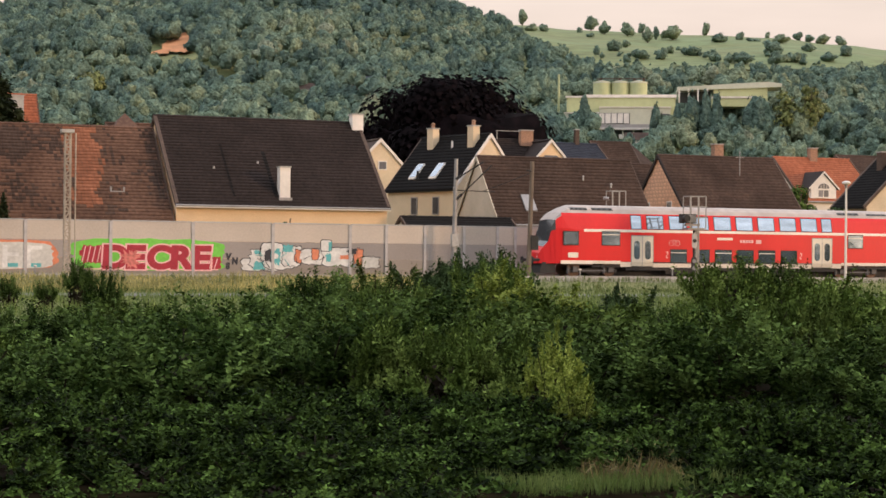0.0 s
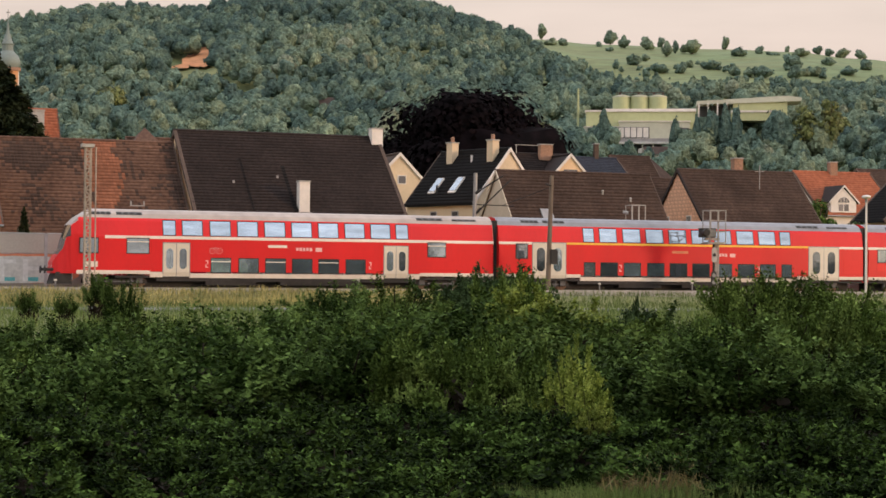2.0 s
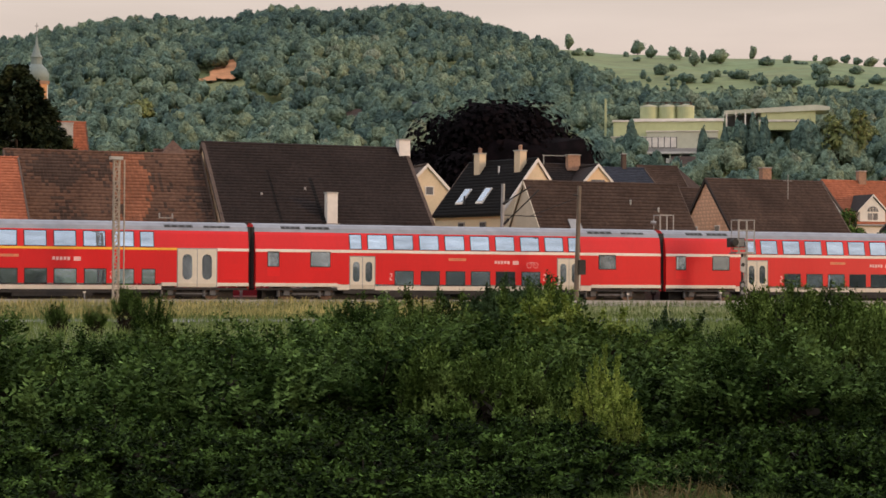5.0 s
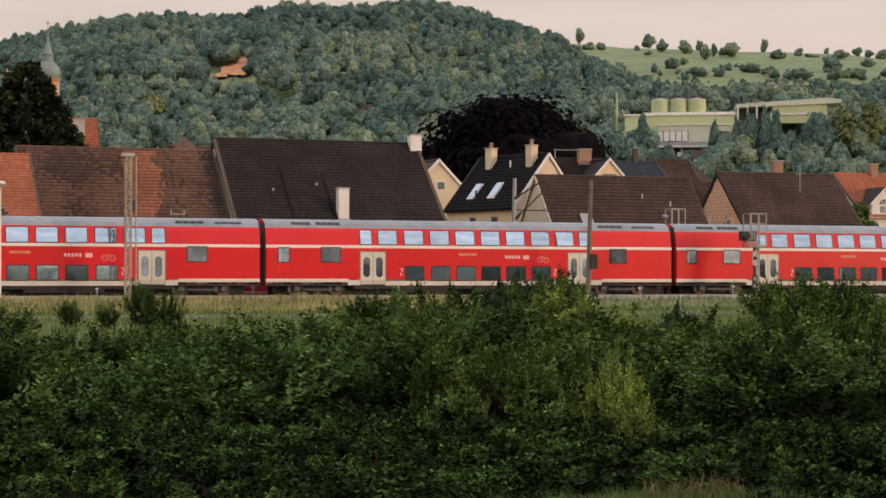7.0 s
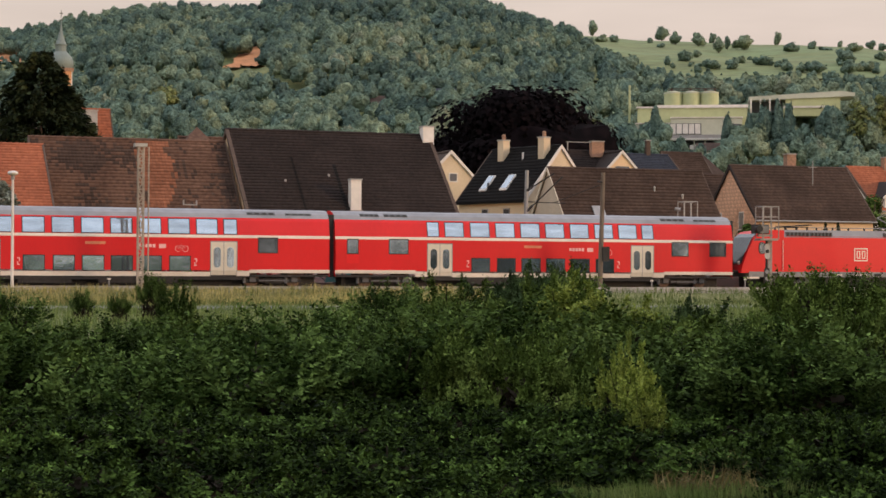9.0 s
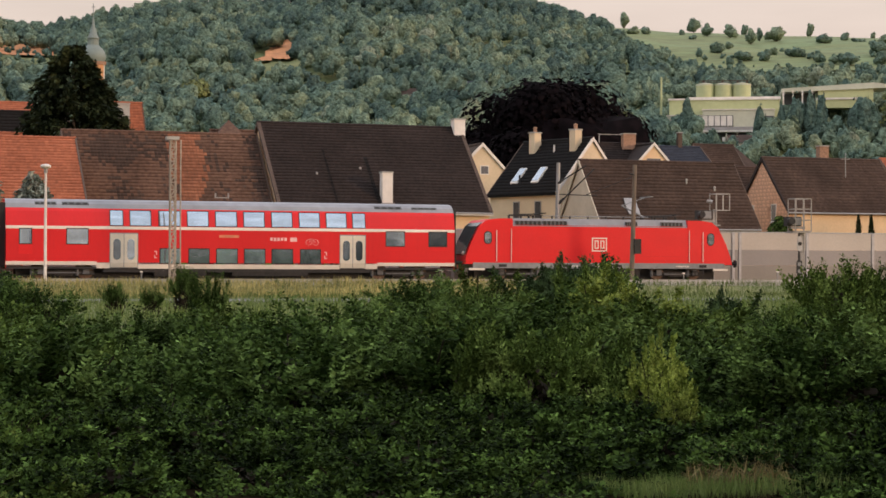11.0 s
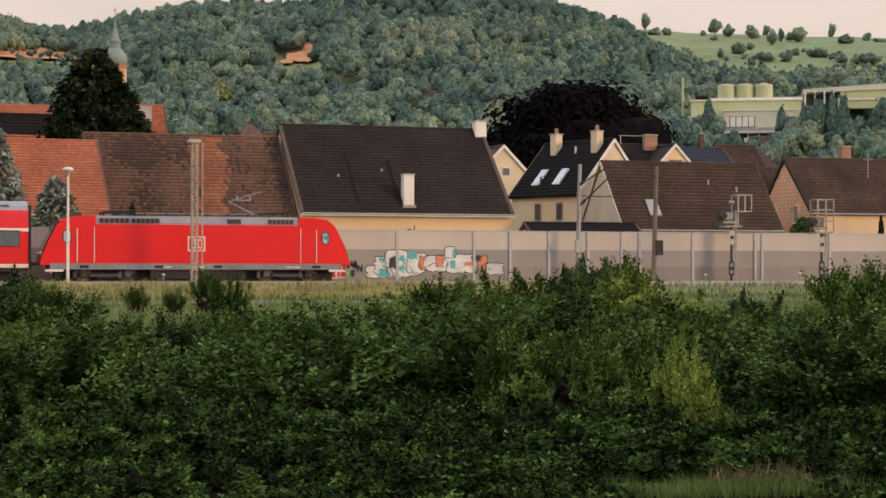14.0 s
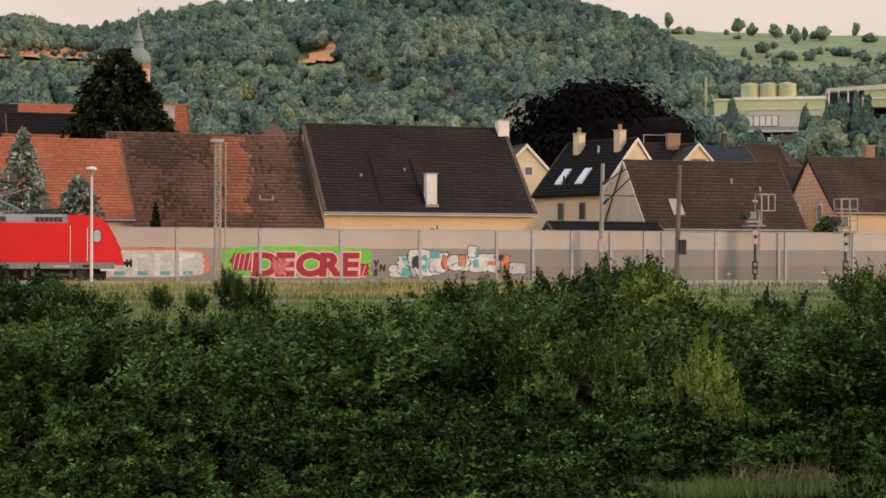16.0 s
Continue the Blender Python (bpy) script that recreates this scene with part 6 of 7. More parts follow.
plant("mid", 9.3, 58.0, 1.05, 0.5, 1)
plant("mid", 11.0, 40.0, 1.6, 0.6, 1)
for k in range(12):
    a = 4 + 30 * (k + rnd.random()) / 12
    plant("herb" if k % 3 else "mid", a, rnd.uniform(34, 40), hedge_top(a) * rnd.uniform(0.65, 0.85), 1.3, k)

# dead brown stalks in the gap of the hedge
rs = np.random.RandomState(8)
n = 1300
azs, ds = rs.uniform(25.9, 29.2, n), rs.uniform(13.8, 15.8, n)
base = np.stack([EYE[0] + ds * np.sin(np.radians(azs)), EYE[1] + ds * np.cos(np.radians(azs)), rs.uniform(0.0, 0.16, n)], 1)
v, q = leaf_cards(rs, base, rs.normal(size=(n, 3)) * 0.6 + np.array([0, 0, 0.8]), rs.uniform(0.1, 0.26, n), 0.05, 0.05)
tagged(part("dead_stalks", fast_mesh("dead_stalks", v, q, TWIG_BROWN), None), "dry brown stalks and twigs in the gap of the hedge", "dry grass", kind="stuff")


def grass(name, label, n, x0, x1, y0, y1, tall, material, seed, power=1.0, slim=0.06):
    rs = np.random.RandomState(seed)
    x, y = rs.uniform(x0, x1, n), y0 + (y1 - y0) * rs.uniform(0, 1, n) ** power
    clump = np.array([0.5 + 0.5 * noise.noise(Vector((a * 0.35, b * 0.8, seed))) for a, b in zip(x, y)])
    h = tall * rs.uniform(0.5, 1.1, n) * (0.5 + clump)
    z = np.array([height(a, b) for a, b in zip(x, y)])
    v, q = leaf_cards(rs, np.stack([x, y, z + h * 0.45], 1), rs.normal(size=(n, 3)) * 0.22 + np.array([0, 0, 1.0]), h, 0.05, slim)
    return tagged(part(name, fast_mesh(name, v, q, material), None), label, "grass", kind="stuff")


grass("bank_grass", "tall dry yellow grass on the railway bank", 24000, -45, 3, -17, -3.6, 0.5, GRASS_DRY, 3)
grass("bank_weeds", "green weeds on the railway bank", 34000, -30, 62, -19, -3.6, 0.42, GRASS_GREEN, 4)
grass("verge_grass", "uncut green grass beside the farm road", 52000, -44, 30, -66, -26, 0.42, GRASS_GREEN, 5)
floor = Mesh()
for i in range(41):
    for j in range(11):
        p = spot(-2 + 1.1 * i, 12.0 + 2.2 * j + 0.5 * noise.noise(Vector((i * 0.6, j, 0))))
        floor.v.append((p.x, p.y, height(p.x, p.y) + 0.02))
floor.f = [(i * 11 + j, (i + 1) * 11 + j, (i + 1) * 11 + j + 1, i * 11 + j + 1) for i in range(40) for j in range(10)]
# near-black soil: the shade under the hedge is put into its colour
SHADED_SOIL = mat("hedge_soil_shaded", (0.012, 0.009, 0.005), 0.95, spec=0.0, grain=0.4, size=5, big=0.3, bump=0.6)
tagged(part("hedge_floor", floor, SHADED_SOIL), "soil sheet under the hedge, near-black to stand in for shade", "soil", kind="structure")
grass("front_grass", "uncut green grass in the gap before the hedge", 6000, -31.2, -27.6, -92.6, -91.5, 0.17, GRASS_GREEN, 6, 1.0, 0.04)
grass("trackside_weeds", "weeds between the rails and the barrier", 7000, -45, 60, 3.6, 4.9, 0.35, GRASS_GREEN, 7)


# ---- trees ----
def crown(rs, lobes, n, leaf, centre, radius, high):
    """Leaf cards on the outside of many overlapping lobes, thinning inwards."""
    d = unit(rs.normal(size=(lobes, 3)))
    d[:, 2] = np.abs(d[:, 2]) * 1.1 - 0.35
    c = np.array(centre) + d * np.array([radius, radius, high]) * rs.uniform(0.35, 0.75, (lobes, 1))
    r = rs.uniform(0.28, 0.5, lobes) * min(radius, high)
    which = rs.randint(0, lobes, n)
    o = unit(rs.normal(size=(n, 3)))
    o[:, 2] = np.where(o[:, 2] < -0.3, -o[:, 2], o[:, 2])
    p = c[which] + o * (r[which] * rs.uniform(0.75, 1.08, n))[:, None]
    way = np.cross(o, rs.normal(size=(n, 3)))
    return leaf_cards(rs, p, way, leaf * rs.uniform(0.6, 1.4, n), 0.3, 0.8, o + rs.normal(size=(n, 3)) * 0.2)


def tree(name, label, x, y, z, tall, radius, material, leaf=0.5, n=5200, lobes=34, trunk=0.25, group=""):
    t = thing(name, label, "tree", group, m=pose(x, y, z))
    rs = np.random.RandomState(int(abs(x * 7 + y * 13)) % 9999)
    wood = Mesh().tube((0, 0, -0.5), (0, 0, tall * 0.55), trunk * tall / 12, trunk * tall / 24, 10)
    part("trunk", wood, BARK, t)
    for k in range(7):
        a = 6.28 * k / 7
        part("limb", Mesh().tube((0, 0, tall * (0.22 + 0.04 * k)), (radius * 0.6 * math.cos(a), radius * 0.6 * math.sin(a), tall * (0.5 + 0.05 * k)), trunk * tall / 34, 0.04, 6), BARK, t)
    v, q = crown(rs, lobes, n, leaf, (0, 0, tall * 0.56), radius, tall * 0.44)
    part("crown", fast_mesh("crown", v, q, material), material, t)
    return t


def conifer(name, label, x, y, z, tall, radius, material, n=6000, leaf=0.3, blunt=0.68):
    t = thing(name, label, "conifer", m=pose(x, y, z))
    part("trunk", Mesh().tube((0, 0, -0.5), (0, 0, tall * 0.95), tall * 0.018, 0.03, 8), BARK, t)
    rs = np.random.RandomState(int(abs(x * 11 + y)) % 9999)
    tiers = 26
    k = rs.randint(0, tiers, n)
    f = (k + 0.5) / tiers
    rank = rs.randint(0, 18, n)
    reach = radius * (1 - f) ** blunt * (0.7 + 0.3 * rs.rand(tiers, 18)[k, rank])
    boughs = rs.uniform(0, 6.28, (tiers, 18))
    a = boughs[k, rank] + rs.normal(size=n) * 0.1
    along = rs.uniform(0.15, 1.0, n) ** 0.6
    p = np.stack([np.cos(a) * reach * along, np.sin(a) * reach * along, tall * (0.06 + 0.94 * f) - 0.22 * reach * along + rs.normal(size=n) * 0.08 * (1 + radius * 0.2)], 1)
    way = np.stack([np.cos(a), np.sin(a), -0.35 + 0 * a], 1) + rs.normal(size=(n, 3)) * 0.45
    v, q = leaf_cards(rs, p, way, leaf * rs.uniform(0.6, 1.5, n), 0.3, 0.4)
    part("needles", fast_mesh("needles", v, q, material), material, t)
    return t


beech = tree("copper_beech", "huge copper beech with nearly black purple leaves", 37.6, 82, 0.6, 22.6, 12.4, LEAF_BEECH, 0.7, 26000, 62, 0.35)
conifer("fir_tree", "tall dark fir tree behind the barns", -19.3, 38, 0.6, 17.6, 9.3, LEAF_FIR, 36000, 0.5, 0.57)
conifer("blue_spruce", "blue-green spruce beside the orange roofed house", -28.6, 9.0, 0.6, 9.3, 3.2, LEAF_SPRUCE, 9000, 0.32)
conifer("young_spruce", "small blue-green spruce beside the taller one", -25.2, 9.0, 0.6, 6.4, 2.9, LEAF_SPRUCE, 7000, 0.32, 0.5)
tree("garden_tree", "leafy garden tree before the sandstone gable", 30.6, 18.2, 0.6, 5.6, 1.5, LEAF_SHRUB, 0.2, 3500, 24)
conifer("thuja", "dark clipped garden conifer", 36.9, 17.5, 0.6, 4.9, 0.6, LEAF_FIR, 2500, 0.2)
conifer("thuja", "dark clipped garden conifer", 38.0, 17.5, 0.6, 4.9, 0.6, LEAF_FIR, 2500, 0.2)
tree("garden_shrub", "garden shrub growing over the barrier", -0.3, 17.0, 0.6, 4.9, 0.6, LEAF_DARK, 0.2, 700, 10)
tree("garden_shrub", "garden shrub growing over the barrier", 1.6, 17.0, 0.6, 4.2, 0.6, LEAF_DARK, 0.2, 500, 10)
conifer("thuja", "dark garden conifer in the corner of the barn", -20.3, 10.8, 0.6, 4.9, 0.9, LEAF_FIR, 2500, 0.22)
tree("garden_tree", "green tree between the roofs", 47.5, 28.0, 0.6, 9.2, 1.9, LEAF_SHRUB, 0.25, 3500, 24)
tree("garden_tree", "green tree between the roofs", 49.5, 24.0, 0.6, 6.4, 2.2, LEAF_DARK, 0.25, 3500, 24)

def crown_kind(seed):
    """A crown of unit radius and height as a lumpy closed hull with loose clumps of leaves on it."""
    rs = np.random.RandomState(seed)
    lobes = 11
    d = unit(rs.normal(size=(lobes, 3)))
    d[:, 2] = np.abs(d[:, 2]) * 1.2 - 0.3
    c = d * rs.uniform(0.4, 0.68, (lobes, 1))
    c[:, 2] += rs.uniform(-0.05, 0.22)
    r = rs.uniform(0.26, 0.46, lobes)
    nt, na = 8, 14
    th = np.linspace(0, 2.5, nt)[:, None] * np.ones((1, na))
    ph = (np.arange(na) * 2 * np.pi / na)[None] + rs.uniform(-0.1, 0.1, (nt, na))
    ray = np.stack([np.sin(th) * np.cos(ph), np.sin(th) * np.sin(ph), np.cos(th)], -1).reshape(-1, 3)
    dot = ray @ c.T
    disc = dot ** 2 - (c ** 2).sum(1) + r ** 2
    out = np.where(disc > 0, dot + np.sqrt(np.maximum(disc, 0)), 0.42).max(1)
    out = out * rs.uniform(0.84, 1.14, len(out))
    out[:na] = out[0]
    hull = ray * np.maximum(out, 0.42)[:, None] * 0.97
    i, j = np.meshgrid(np.arange(nt - 1), np.arange(na), indexing="ij")
    hq = np.stack([i * na + j, (i + 1) * na + j, (i + 1) * na + (j + 1) % na, i * na + (j + 1) % na], -1).reshape(-1, 4)
    n = 60
    which = rs.randint(0, lobes, n)
    o = unit(rs.normal(size=(n, 3)) + d[which])
    p = c[which] + o * (r[which] * rs.uniform(0.92, 1.28, n))[:, None]
    cv, cq = leaf_cards(rs, p, np.cross(o, rs.normal(size=(n, 3))), 0.21 * rs.uniform(0.5, 1.5, n), 0.3, 0.8, o + rs.normal(size=(n, 3)) * 0.45)
    return np.concatenate([hull, cv]), np.concatenate([hq, cq + len(hull)])


CROWNS = [crown_kind(300 + k) for k in range(36)]

hull_verts, hull_quads = CROWNS[5][0][:112], CROWNS[5][1][:98]
inner_mesh = fast_mesh("inner_crown", hull_verts * np.array([12.4, 12.4, 10.0]) + np.array([0, 0, 12.0]), hull_quads, LEAF_BEECH)
part("inner_crown", inner_mesh, LEAF_BEECH, beech)["kind"] = "stuff"

# single trees that stand out on the slope
for az, el, tall, radius, material, label in ((10.6, 4.65, 14, 6.3, LEAF_GOLD, "broad yellow-green chestnut at the foot of the wood"), (33.0, 3.85, 15, 6.0, LEAF_GOLD, "yellow-green tree on the slope"), (30.3, 3.5, 11, 4.5, LEAF_PALE, "pale silvery willow on the slope"),
                                             (24.0, 3.9, 12, 5.5, LEAF_GOLD, "yellow-green tree on the slope")):
    r, p = hillside(az, el)
    tree("slope_tree", label, p.x, p.y, height(p.x, p.y) - 1, tall * r / 640, radius * r / 640, material, 1.1, 2200, 26, 0.25, "trees on the slope")


def slope_tree(label, az, el, top, wide, material, r=None, name="slope_tree", group="trees on the slope"):
    """A tree on the hill between two elevations, with its width in degrees."""
    if r is None:
        r = min(hillside(az, el)[0], CREST - 4)
    p = spot(az, r)
    z = height(p.x, p.y)
    tall = EYE[2] + r * math.tan(radians(top)) - z
    radius = r * math.tan(radians(wide)) / 2
    tall = max(tall, 0.5 * radius)
    sunk = max(0.0, 1.9 * radius - tall) * 0.8 + 0.4 * tall
    whole = tall + sunk
    if material is not LEAF_HILL and material is not LEAF_DARK:
        tree(name, label, p.x, p.y, z - sunk, (whole - 0.42 * min(radius * 1.2, 0.4 * whole)) / 0.8, radius * 1.2, material, 0.8, 1700, 24, 0.2, group)
        return
    t = thing(name, label, "tree", group, m=pose(p.x, p.y, z))
    rs = np.random.RandomState(int(az * 1000) % 9973)
    part("trunk", Mesh().tube((0, 0, -0.5), (0, 0, tall * 0.6), 0.03 * tall + 0.1, 0.02 * tall, 8), BARK, t)
    # a wide bush is several crowns grown together
    many = max(1, round(1.7 * radius / tall)) if tall > 0 else 1
    vs, qs, k = [], [], 0
    for i in range(many):
        v, q = CROWNS[rs.randint(len(CROWNS))]
        w = radius * (1.0 if many == 1 else 1.35 / many)
        x = 0 if many == 1 else (i - (many - 1) / 2) * radius * 1.5 / many
        up = tall * (1.0 if many == 1 else rs.uniform(0.65, 1.0))
        a = radians(-az)
        v = v * np.array([w * 1.15, w * 1.15, up * 0.6]) + np.array([0, 0, up * 0.36])
        vs.append(v + np.array([x * math.cos(a), x * math.sin(a), 0]))
        qs.append(q + k)
        k += len(v)
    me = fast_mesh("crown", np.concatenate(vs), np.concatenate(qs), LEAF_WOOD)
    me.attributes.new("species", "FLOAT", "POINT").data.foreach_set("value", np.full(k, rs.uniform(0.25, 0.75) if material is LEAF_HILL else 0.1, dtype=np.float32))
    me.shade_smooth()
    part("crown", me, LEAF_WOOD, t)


for az, el, top, wide in ((23.92, 7.34, 7.90, 0.35), (24.19, 7.11, 7.40, 0.53), (24.57, 7.09, 7.48, 0.41), (25.70, 7.06, 7.30, 0.32), (26.06, 7.19, 7.65, 0.55), (26.48, 7.01, 7.49, 0.46), (26.03, 6.92, 7.14, 0.35), (27.19, 6.95, 7.44, 0.53), (27.63, 7.10, 7.45, 0.27), (27.81, 6.74, 7.27, 0.44), (28.07, 6.83, 7.36, 0.23), (28.60, 6.82, 7.33, 0.75), (29.61, 7.01, 7.47, 0.27), (30.03, 6.74, 7.11, 0.55), (30.66, 6.81, 7.16, 0.35), (31.05, 6.76, 7.02, 0.53), (31.49, 6.86, 7.14, 0.20), (31.88, 6.70, 7.05, 0.62), (32.39, 6.82, 7.17, 0.40), (32.73, 6.77, 7.03, 0.35), (33.16, 6.72, 7.04, 0.53), (33.67, 6.62, 6.96, 0.44)):
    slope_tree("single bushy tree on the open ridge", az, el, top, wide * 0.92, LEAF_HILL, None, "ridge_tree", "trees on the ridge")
for az, el, top, wide in ((26.79, 6.49, 6.91, 0.51), (27.14, 6.60, 6.93, 0.32), (27.59, 6.24, 6.62, 0.67), (28.25, 6.21, 6.72, 0.50), (28.52, 6.41, 6.80, 0.28), (29.22, 6.33, 6.70, 0.62), (29.88, 6.15, 6.54, 0.39), (30.32, 6.09, 6.49, 0.41), (30.75, 6.05, 6.49, 0.80), (31.62, 6.31, 6.88, 0.80), (31.75, 6.03, 6.57, 0.62), (32.35, 6.08, 6.49, 0.44), (32.05, 6.09, 6.43, 0.35), (32.74, 6.42, 6.81, 0.53), (33.33, 6.10, 6.49, 0.62), (33.84, 6.27, 6.70, 0.71)):
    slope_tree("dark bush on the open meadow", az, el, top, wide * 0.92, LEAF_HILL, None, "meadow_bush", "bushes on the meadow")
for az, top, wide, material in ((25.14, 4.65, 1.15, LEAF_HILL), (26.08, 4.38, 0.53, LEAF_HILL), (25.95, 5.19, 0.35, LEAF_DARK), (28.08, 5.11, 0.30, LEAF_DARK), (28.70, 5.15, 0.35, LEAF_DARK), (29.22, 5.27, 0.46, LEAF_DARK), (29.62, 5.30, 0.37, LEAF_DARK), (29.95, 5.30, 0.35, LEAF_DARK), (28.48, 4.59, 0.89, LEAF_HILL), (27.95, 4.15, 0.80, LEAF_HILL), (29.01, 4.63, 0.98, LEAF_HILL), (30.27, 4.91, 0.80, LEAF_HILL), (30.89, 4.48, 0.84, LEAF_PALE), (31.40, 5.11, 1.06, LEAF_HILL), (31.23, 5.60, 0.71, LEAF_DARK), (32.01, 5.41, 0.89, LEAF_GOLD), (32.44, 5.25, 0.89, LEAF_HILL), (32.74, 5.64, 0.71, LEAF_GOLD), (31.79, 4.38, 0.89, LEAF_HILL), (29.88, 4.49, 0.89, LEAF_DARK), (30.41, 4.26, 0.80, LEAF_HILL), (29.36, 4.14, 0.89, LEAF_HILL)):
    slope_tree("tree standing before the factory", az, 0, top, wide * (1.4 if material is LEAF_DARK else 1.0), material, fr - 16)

# the woods on the hill, and the open patches in them
EARTH = mat("bare_orange_earth", (0.5, 0.21, 0.085), 0.95, grain=0.15, size=0.3, big=0.2, big_size=0.06, bump=0.4)
EARTH_PALE = mat("bare_brown_earth", (0.25, 0.18, 0.08), 0.95, grain=0.15, size=0.3, big=0.2, big_size=0.06)
MEADOW = mat("vineyard_meadow", (0.19, 0.215, 0.085), 0.95, grain=0.25, size=0.3, big=0.3, big_size=0.05, tint=(0.13, 0.165, 0.07), stretch=(0.4, 1, 1))
OPEN = [(12.3, 13.9, 6.02, 6.85), (8.9, 12.0, 6.0, 6.32), (2.0, 6.5, 5.92, 6.66), (19.5, 21.0, 6.9, 7.05), (14.8, 17.2, 6.95, 7.12)]


def in_open(az, el):
    if az > 23.3:
        top = skyline(az)
        low = max(5.85, 6.95 - 0.32 * (az - 23.3))
        low += 0.12 * noise.noise(Vector((az * 1.3, 0, 5)))
        if low + max(0, (24.6 - az) * 0.5) < el <= top + 0.4:
            return True
    return any(a < az < b and c < el < d for a, b, c, d in OPEN)


def drape(name, label, az0, az1, edge, material, lift=0.6, na=24, ne=8):
    """A patch of open ground lying on the hill between two elevations for each bearing."""
    out = Mesh()
    for i in range(na + 1):
        az = az0 + (az1 - az0) * i / na
        lo, hi = edge(az)
        r0, r1 = hillside(az, lo)[0], hillside(az, hi)[0]
        for j in range(ne + 1):
            p = spot(az, r0 + (r1 - r0) * j / ne)
            out.v.append((p.x, p.y, height(p.x, p.y) + lift))
    out.f = [(i * (ne + 1) + j, (i + 1) * (ne + 1) + j, (i + 1) * (ne + 1) + j + 1, i * (ne + 1) + j + 1) for i in range(na) for j in range(ne)]
    return tagged(part(name, out, material, smooth=True), label, "field", kind="structure")


drape("bare_earth", "bare orange earth slope in the wood", 12.75, 13.7, lambda a: (6.22 + 0.1 * abs(a - 13.2) + 0.05 * noise.noise(Vector((a * 6, 2, 0))), 6.46 + 0.38 * smooth(12.75, 13.15, a) * smooth(13.75, 13.55, a) + 0.04 * noise.noise(Vector((a * 6, 7, 0)))), EARTH, 1.5)
drape("bare_earth", "bare orange earth slope in the wood", 12.3, 12.95, lambda a: (6.17, 6.19 + 0.13 * smooth(12.3, 12.9, a) + 0.04 * noise.noise(Vector((a * 7, 3, 0)))), EARTH, 1.5)
drape("bare_earth", "pale brown field in the wood", 8.8, 11.9, lambda a: (6.2, 6.2 + 0.1 * max(0.05, 0.5 + noise.noise(Vector((a * 2.2, 0, 0))))), EARTH_PALE, 1.2)
drape("bare_earth", "orange-brown ploughed field on the hill", 1.0, 6.3, lambda a: (6.22 + 0.05 * noise.noise(Vector((a * 3, 2, 0))), 6.68 - 0.1 * max(0, a - 4) + 0.05 * noise.noise(Vector((a * 3, 5, 0)))), EARTH, 1.2)
drape("hill_meadow", "open green vineyard meadow below the ridge", 23.5, 42.0, lambda a: (5.9, skyline(a)), MEADOW, 0.8, 40, 16)
drape("hill_meadow", "strip of open meadow on the hill", 14.8, 17.2, lambda a: (6.95, 7.12), MEADOW, 0.8)
drape("hill_meadow", "green terrace low on the slope", 33.8, 38.0, lambda a: (4.3, 4.42), MEADOW, 2.0)
drape("hill_meadow", "green terrace low on the slope", 33.4, 38.0, lambda a: (4.05, 4.12), MEADOW, 2.0)

rs = np.random.RandomState(77)
verts, quads, tones, count = [], [], [], 0


def wood_tree(x, y, z, tall, wide, tone):
    """Adds one crown, with its foot at z, to the wood."""
    global count
    v, q = CROWNS[rs.randint(len(CROWNS))]
    a = rs.uniform(0, 6.28)
    w = v * np.array([wide, wide * rs.uniform(0.85, 1.15), tall * 0.52])
    w = np.stack([w[:, 0] * math.cos(a) - w[:, 1] * math.sin(a) + x, w[:, 0] * math.sin(a) + w[:, 1] * math.cos(a) + y, w[:, 2] + z + tall * 0.45], 1)
    verts.append(w)
    quads.append(q + count)
    tones.append(np.full(len(v), min(1.0, max(0.0, tone))))
    count += len(v)


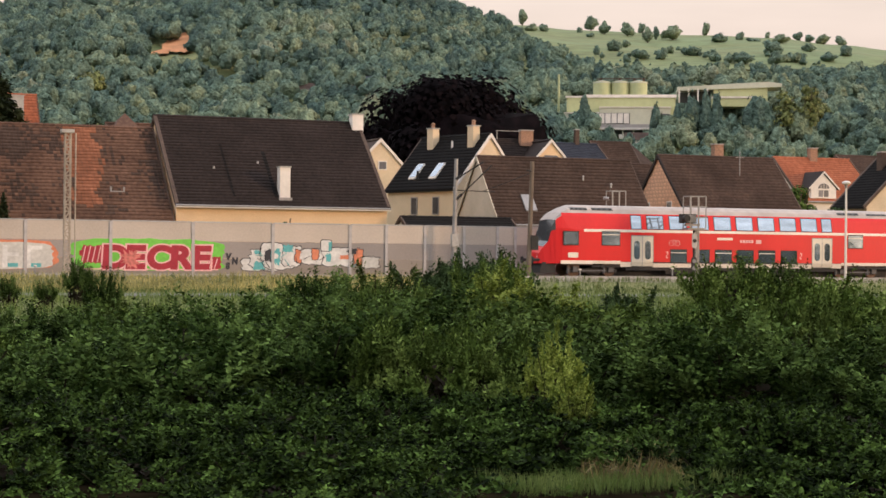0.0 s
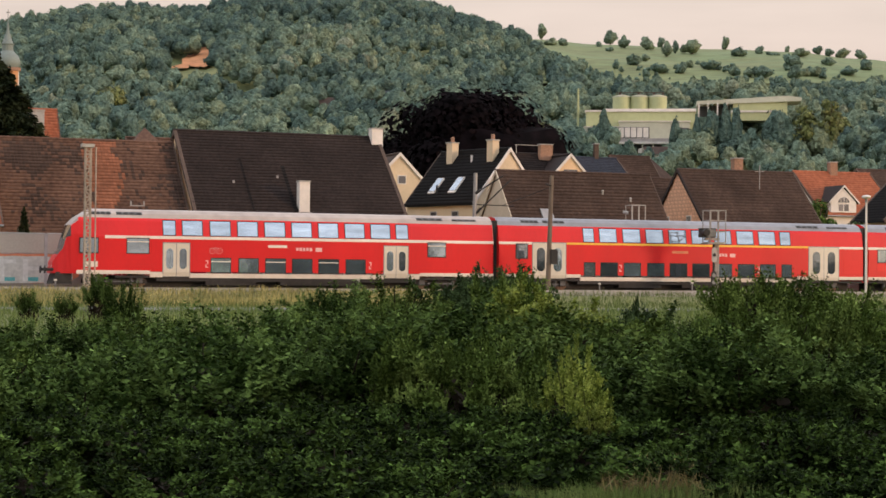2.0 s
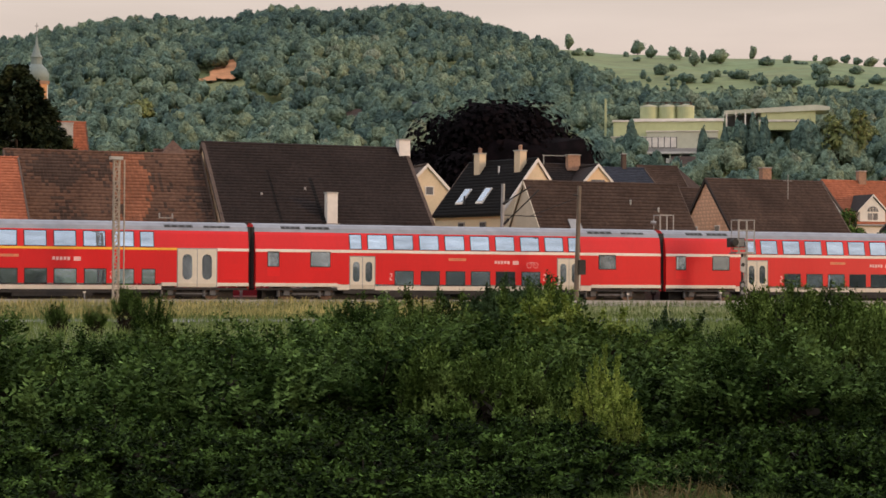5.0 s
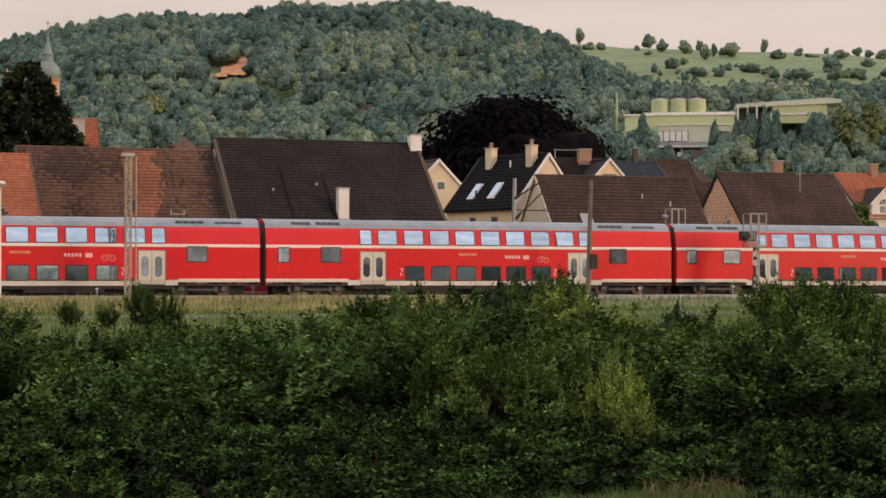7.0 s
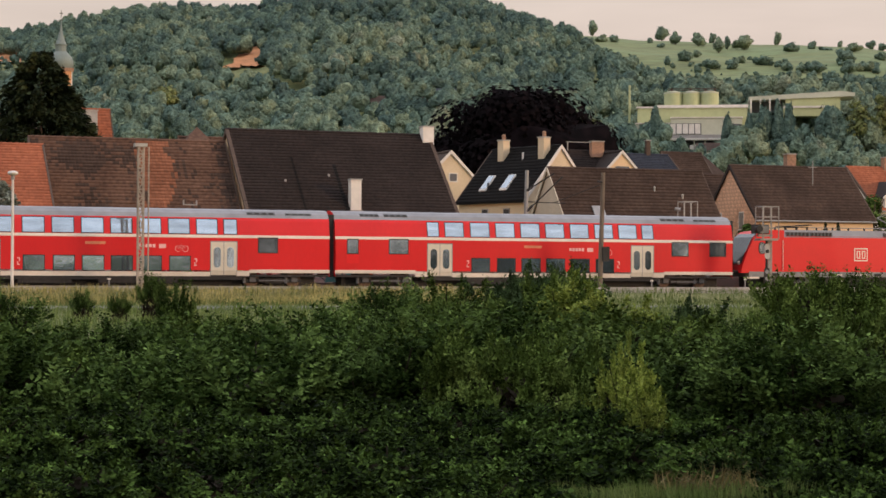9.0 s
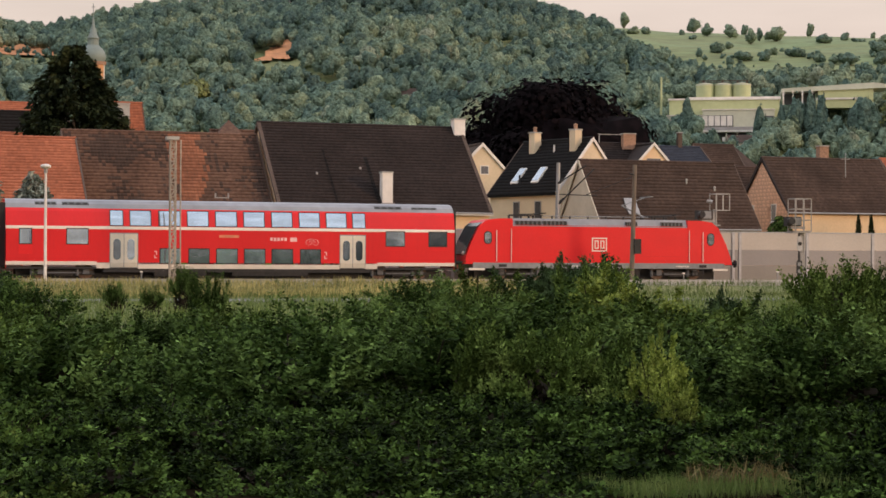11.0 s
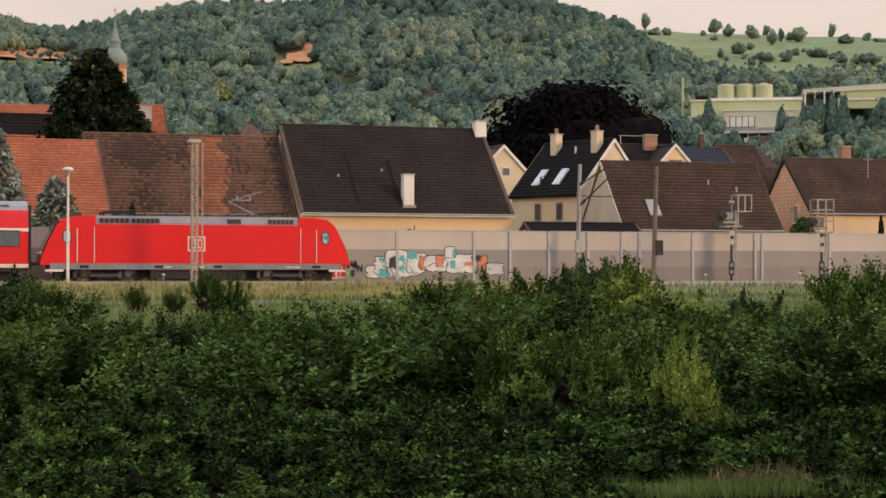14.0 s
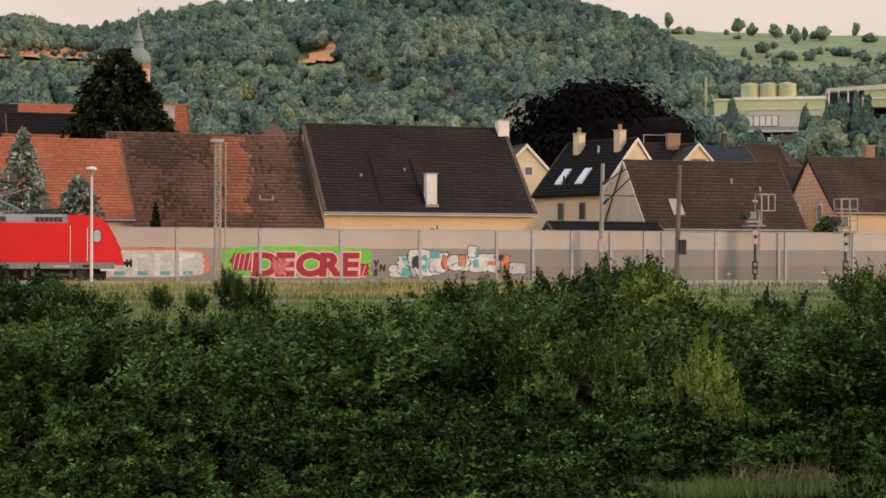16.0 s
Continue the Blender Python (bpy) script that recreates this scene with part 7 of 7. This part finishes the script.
for k in range(9500):
    az, r = rs.uniform(0.5, 38.5), math.sqrt(rs.uniform(390 ** 2, (CREST + 4) ** 2))
    p = spot(az, r)
    z = height(p.x, p.y)
    stand = noise.noise(Vector((p.x * 0.016, p.y * 0.016, 9)))
    tall = rs.uniform(4.8, 10.0) * (1 + 0.35 * stand)
    el = math.degrees(math.atan2(z + tall * 0.5 - EYE[2], r))
    if az > 23.2 and r > CREST - 70 or el < (3.9 if az < 22 else 3.1) and k % 9:
        continue
    tone = 0.4 + 0.55 * noise.noise(Vector((p.x * 0.02, p.y * 0.02, 31))) + 0.22 * rs.normal() - 0.2 * smooth(7.1, 7.5, el) * smooth(12, 15, az)
    if in_open(az, el):
        belt = noise.noise(Vector((az * 1.5, el * 9, 11)))
        if az < 23.3 and (k % 3 or az > 12 and el > 6.12) or az >= 23.3 and (belt < 0.06 or el > skyline(az) - 0.3):
            continue
        tall *= rs.uniform(0.3, 0.6)
        tone = 0.25
    if r < fr + 25 and (25.1 < az < 28.9 and 4.3 < el < 5.2 or 26.2 < az < 28.2 and 3.7 < el < 5.2 or 28.5 < az < 32.0 and 5.2 < el < 5.7):
        continue
    wood_tree(p.x, p.y, z, tall, tall * rs.uniform(0.3, 0.55), tone)
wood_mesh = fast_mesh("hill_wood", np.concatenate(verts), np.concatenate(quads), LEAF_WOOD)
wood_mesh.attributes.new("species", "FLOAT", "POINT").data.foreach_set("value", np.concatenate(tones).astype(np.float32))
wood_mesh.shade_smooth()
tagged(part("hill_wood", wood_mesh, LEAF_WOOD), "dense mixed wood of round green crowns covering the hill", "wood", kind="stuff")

# a row of unseen trees added behind the camera, which keeps the low sun off the hedge, closes the place and shows in
# the coach windows
for k in range(30):
    x, y = 14 + 6.5 * (k // 2) + rnd.uniform(-1.5, 1.5), -128 - 9 * (k % 2) + rnd.uniform(-2, 2)
    tree("field_tree", "tall unseen field tree added behind the meadow to shade the hedge", x, y, 0, rnd.uniform(14, 18), 5.5, LEAF_SHRUB, 1.0, 1500, 26, 0.25, "trees behind the meadow")
for k in range(30):
    x = 27 + 3.2 * k
    bearing, away = math.degrees(math.atan2(x - EYE[0], -122.0 - EYE[1])), math.hypot(x - EYE[0], -122.0 - EYE[1])
    plant("far", bearing, away, rnd.uniform(4.0, 5.2), 2.6, 0)


# ---- what moves ----
# seconds, way of the train along the rails
TRAIN = [(0.0, 124.62), (0.5, 116.39), (1.0, 108.31), (1.5, 100.45), (2.0, 93.19), (2.5, 85.54), (3.0, 77.59), (3.5, 70.17), (4.0, 62.97), (4.5, 56.25), (5.0, 49.3), (7.5, 16.33), (8.0, 10.36), (8.5, 4.62), (9.0, -0.68),
         (11.5, -26.37), (12.0, -31.02), (12.5, -35.72), (13.0, -40.0), (13.5, -44.07), (14.0, -47.86), (14.5, -51.81), (15.0, -55.53), (15.5, -59.11), (16.0, -62.41)]


def motions():
    for ob, offset in ((coach_cab, -113.06), (coach_first, -86.36), (coach_plain, -59.62), (coach_clear, -32.93), (coach_last, -6.25), (loco, 20.9)):
        walk(ob, [(t, pose(s + offset, 0, 0)) for t, s in TRAIN])


motions()
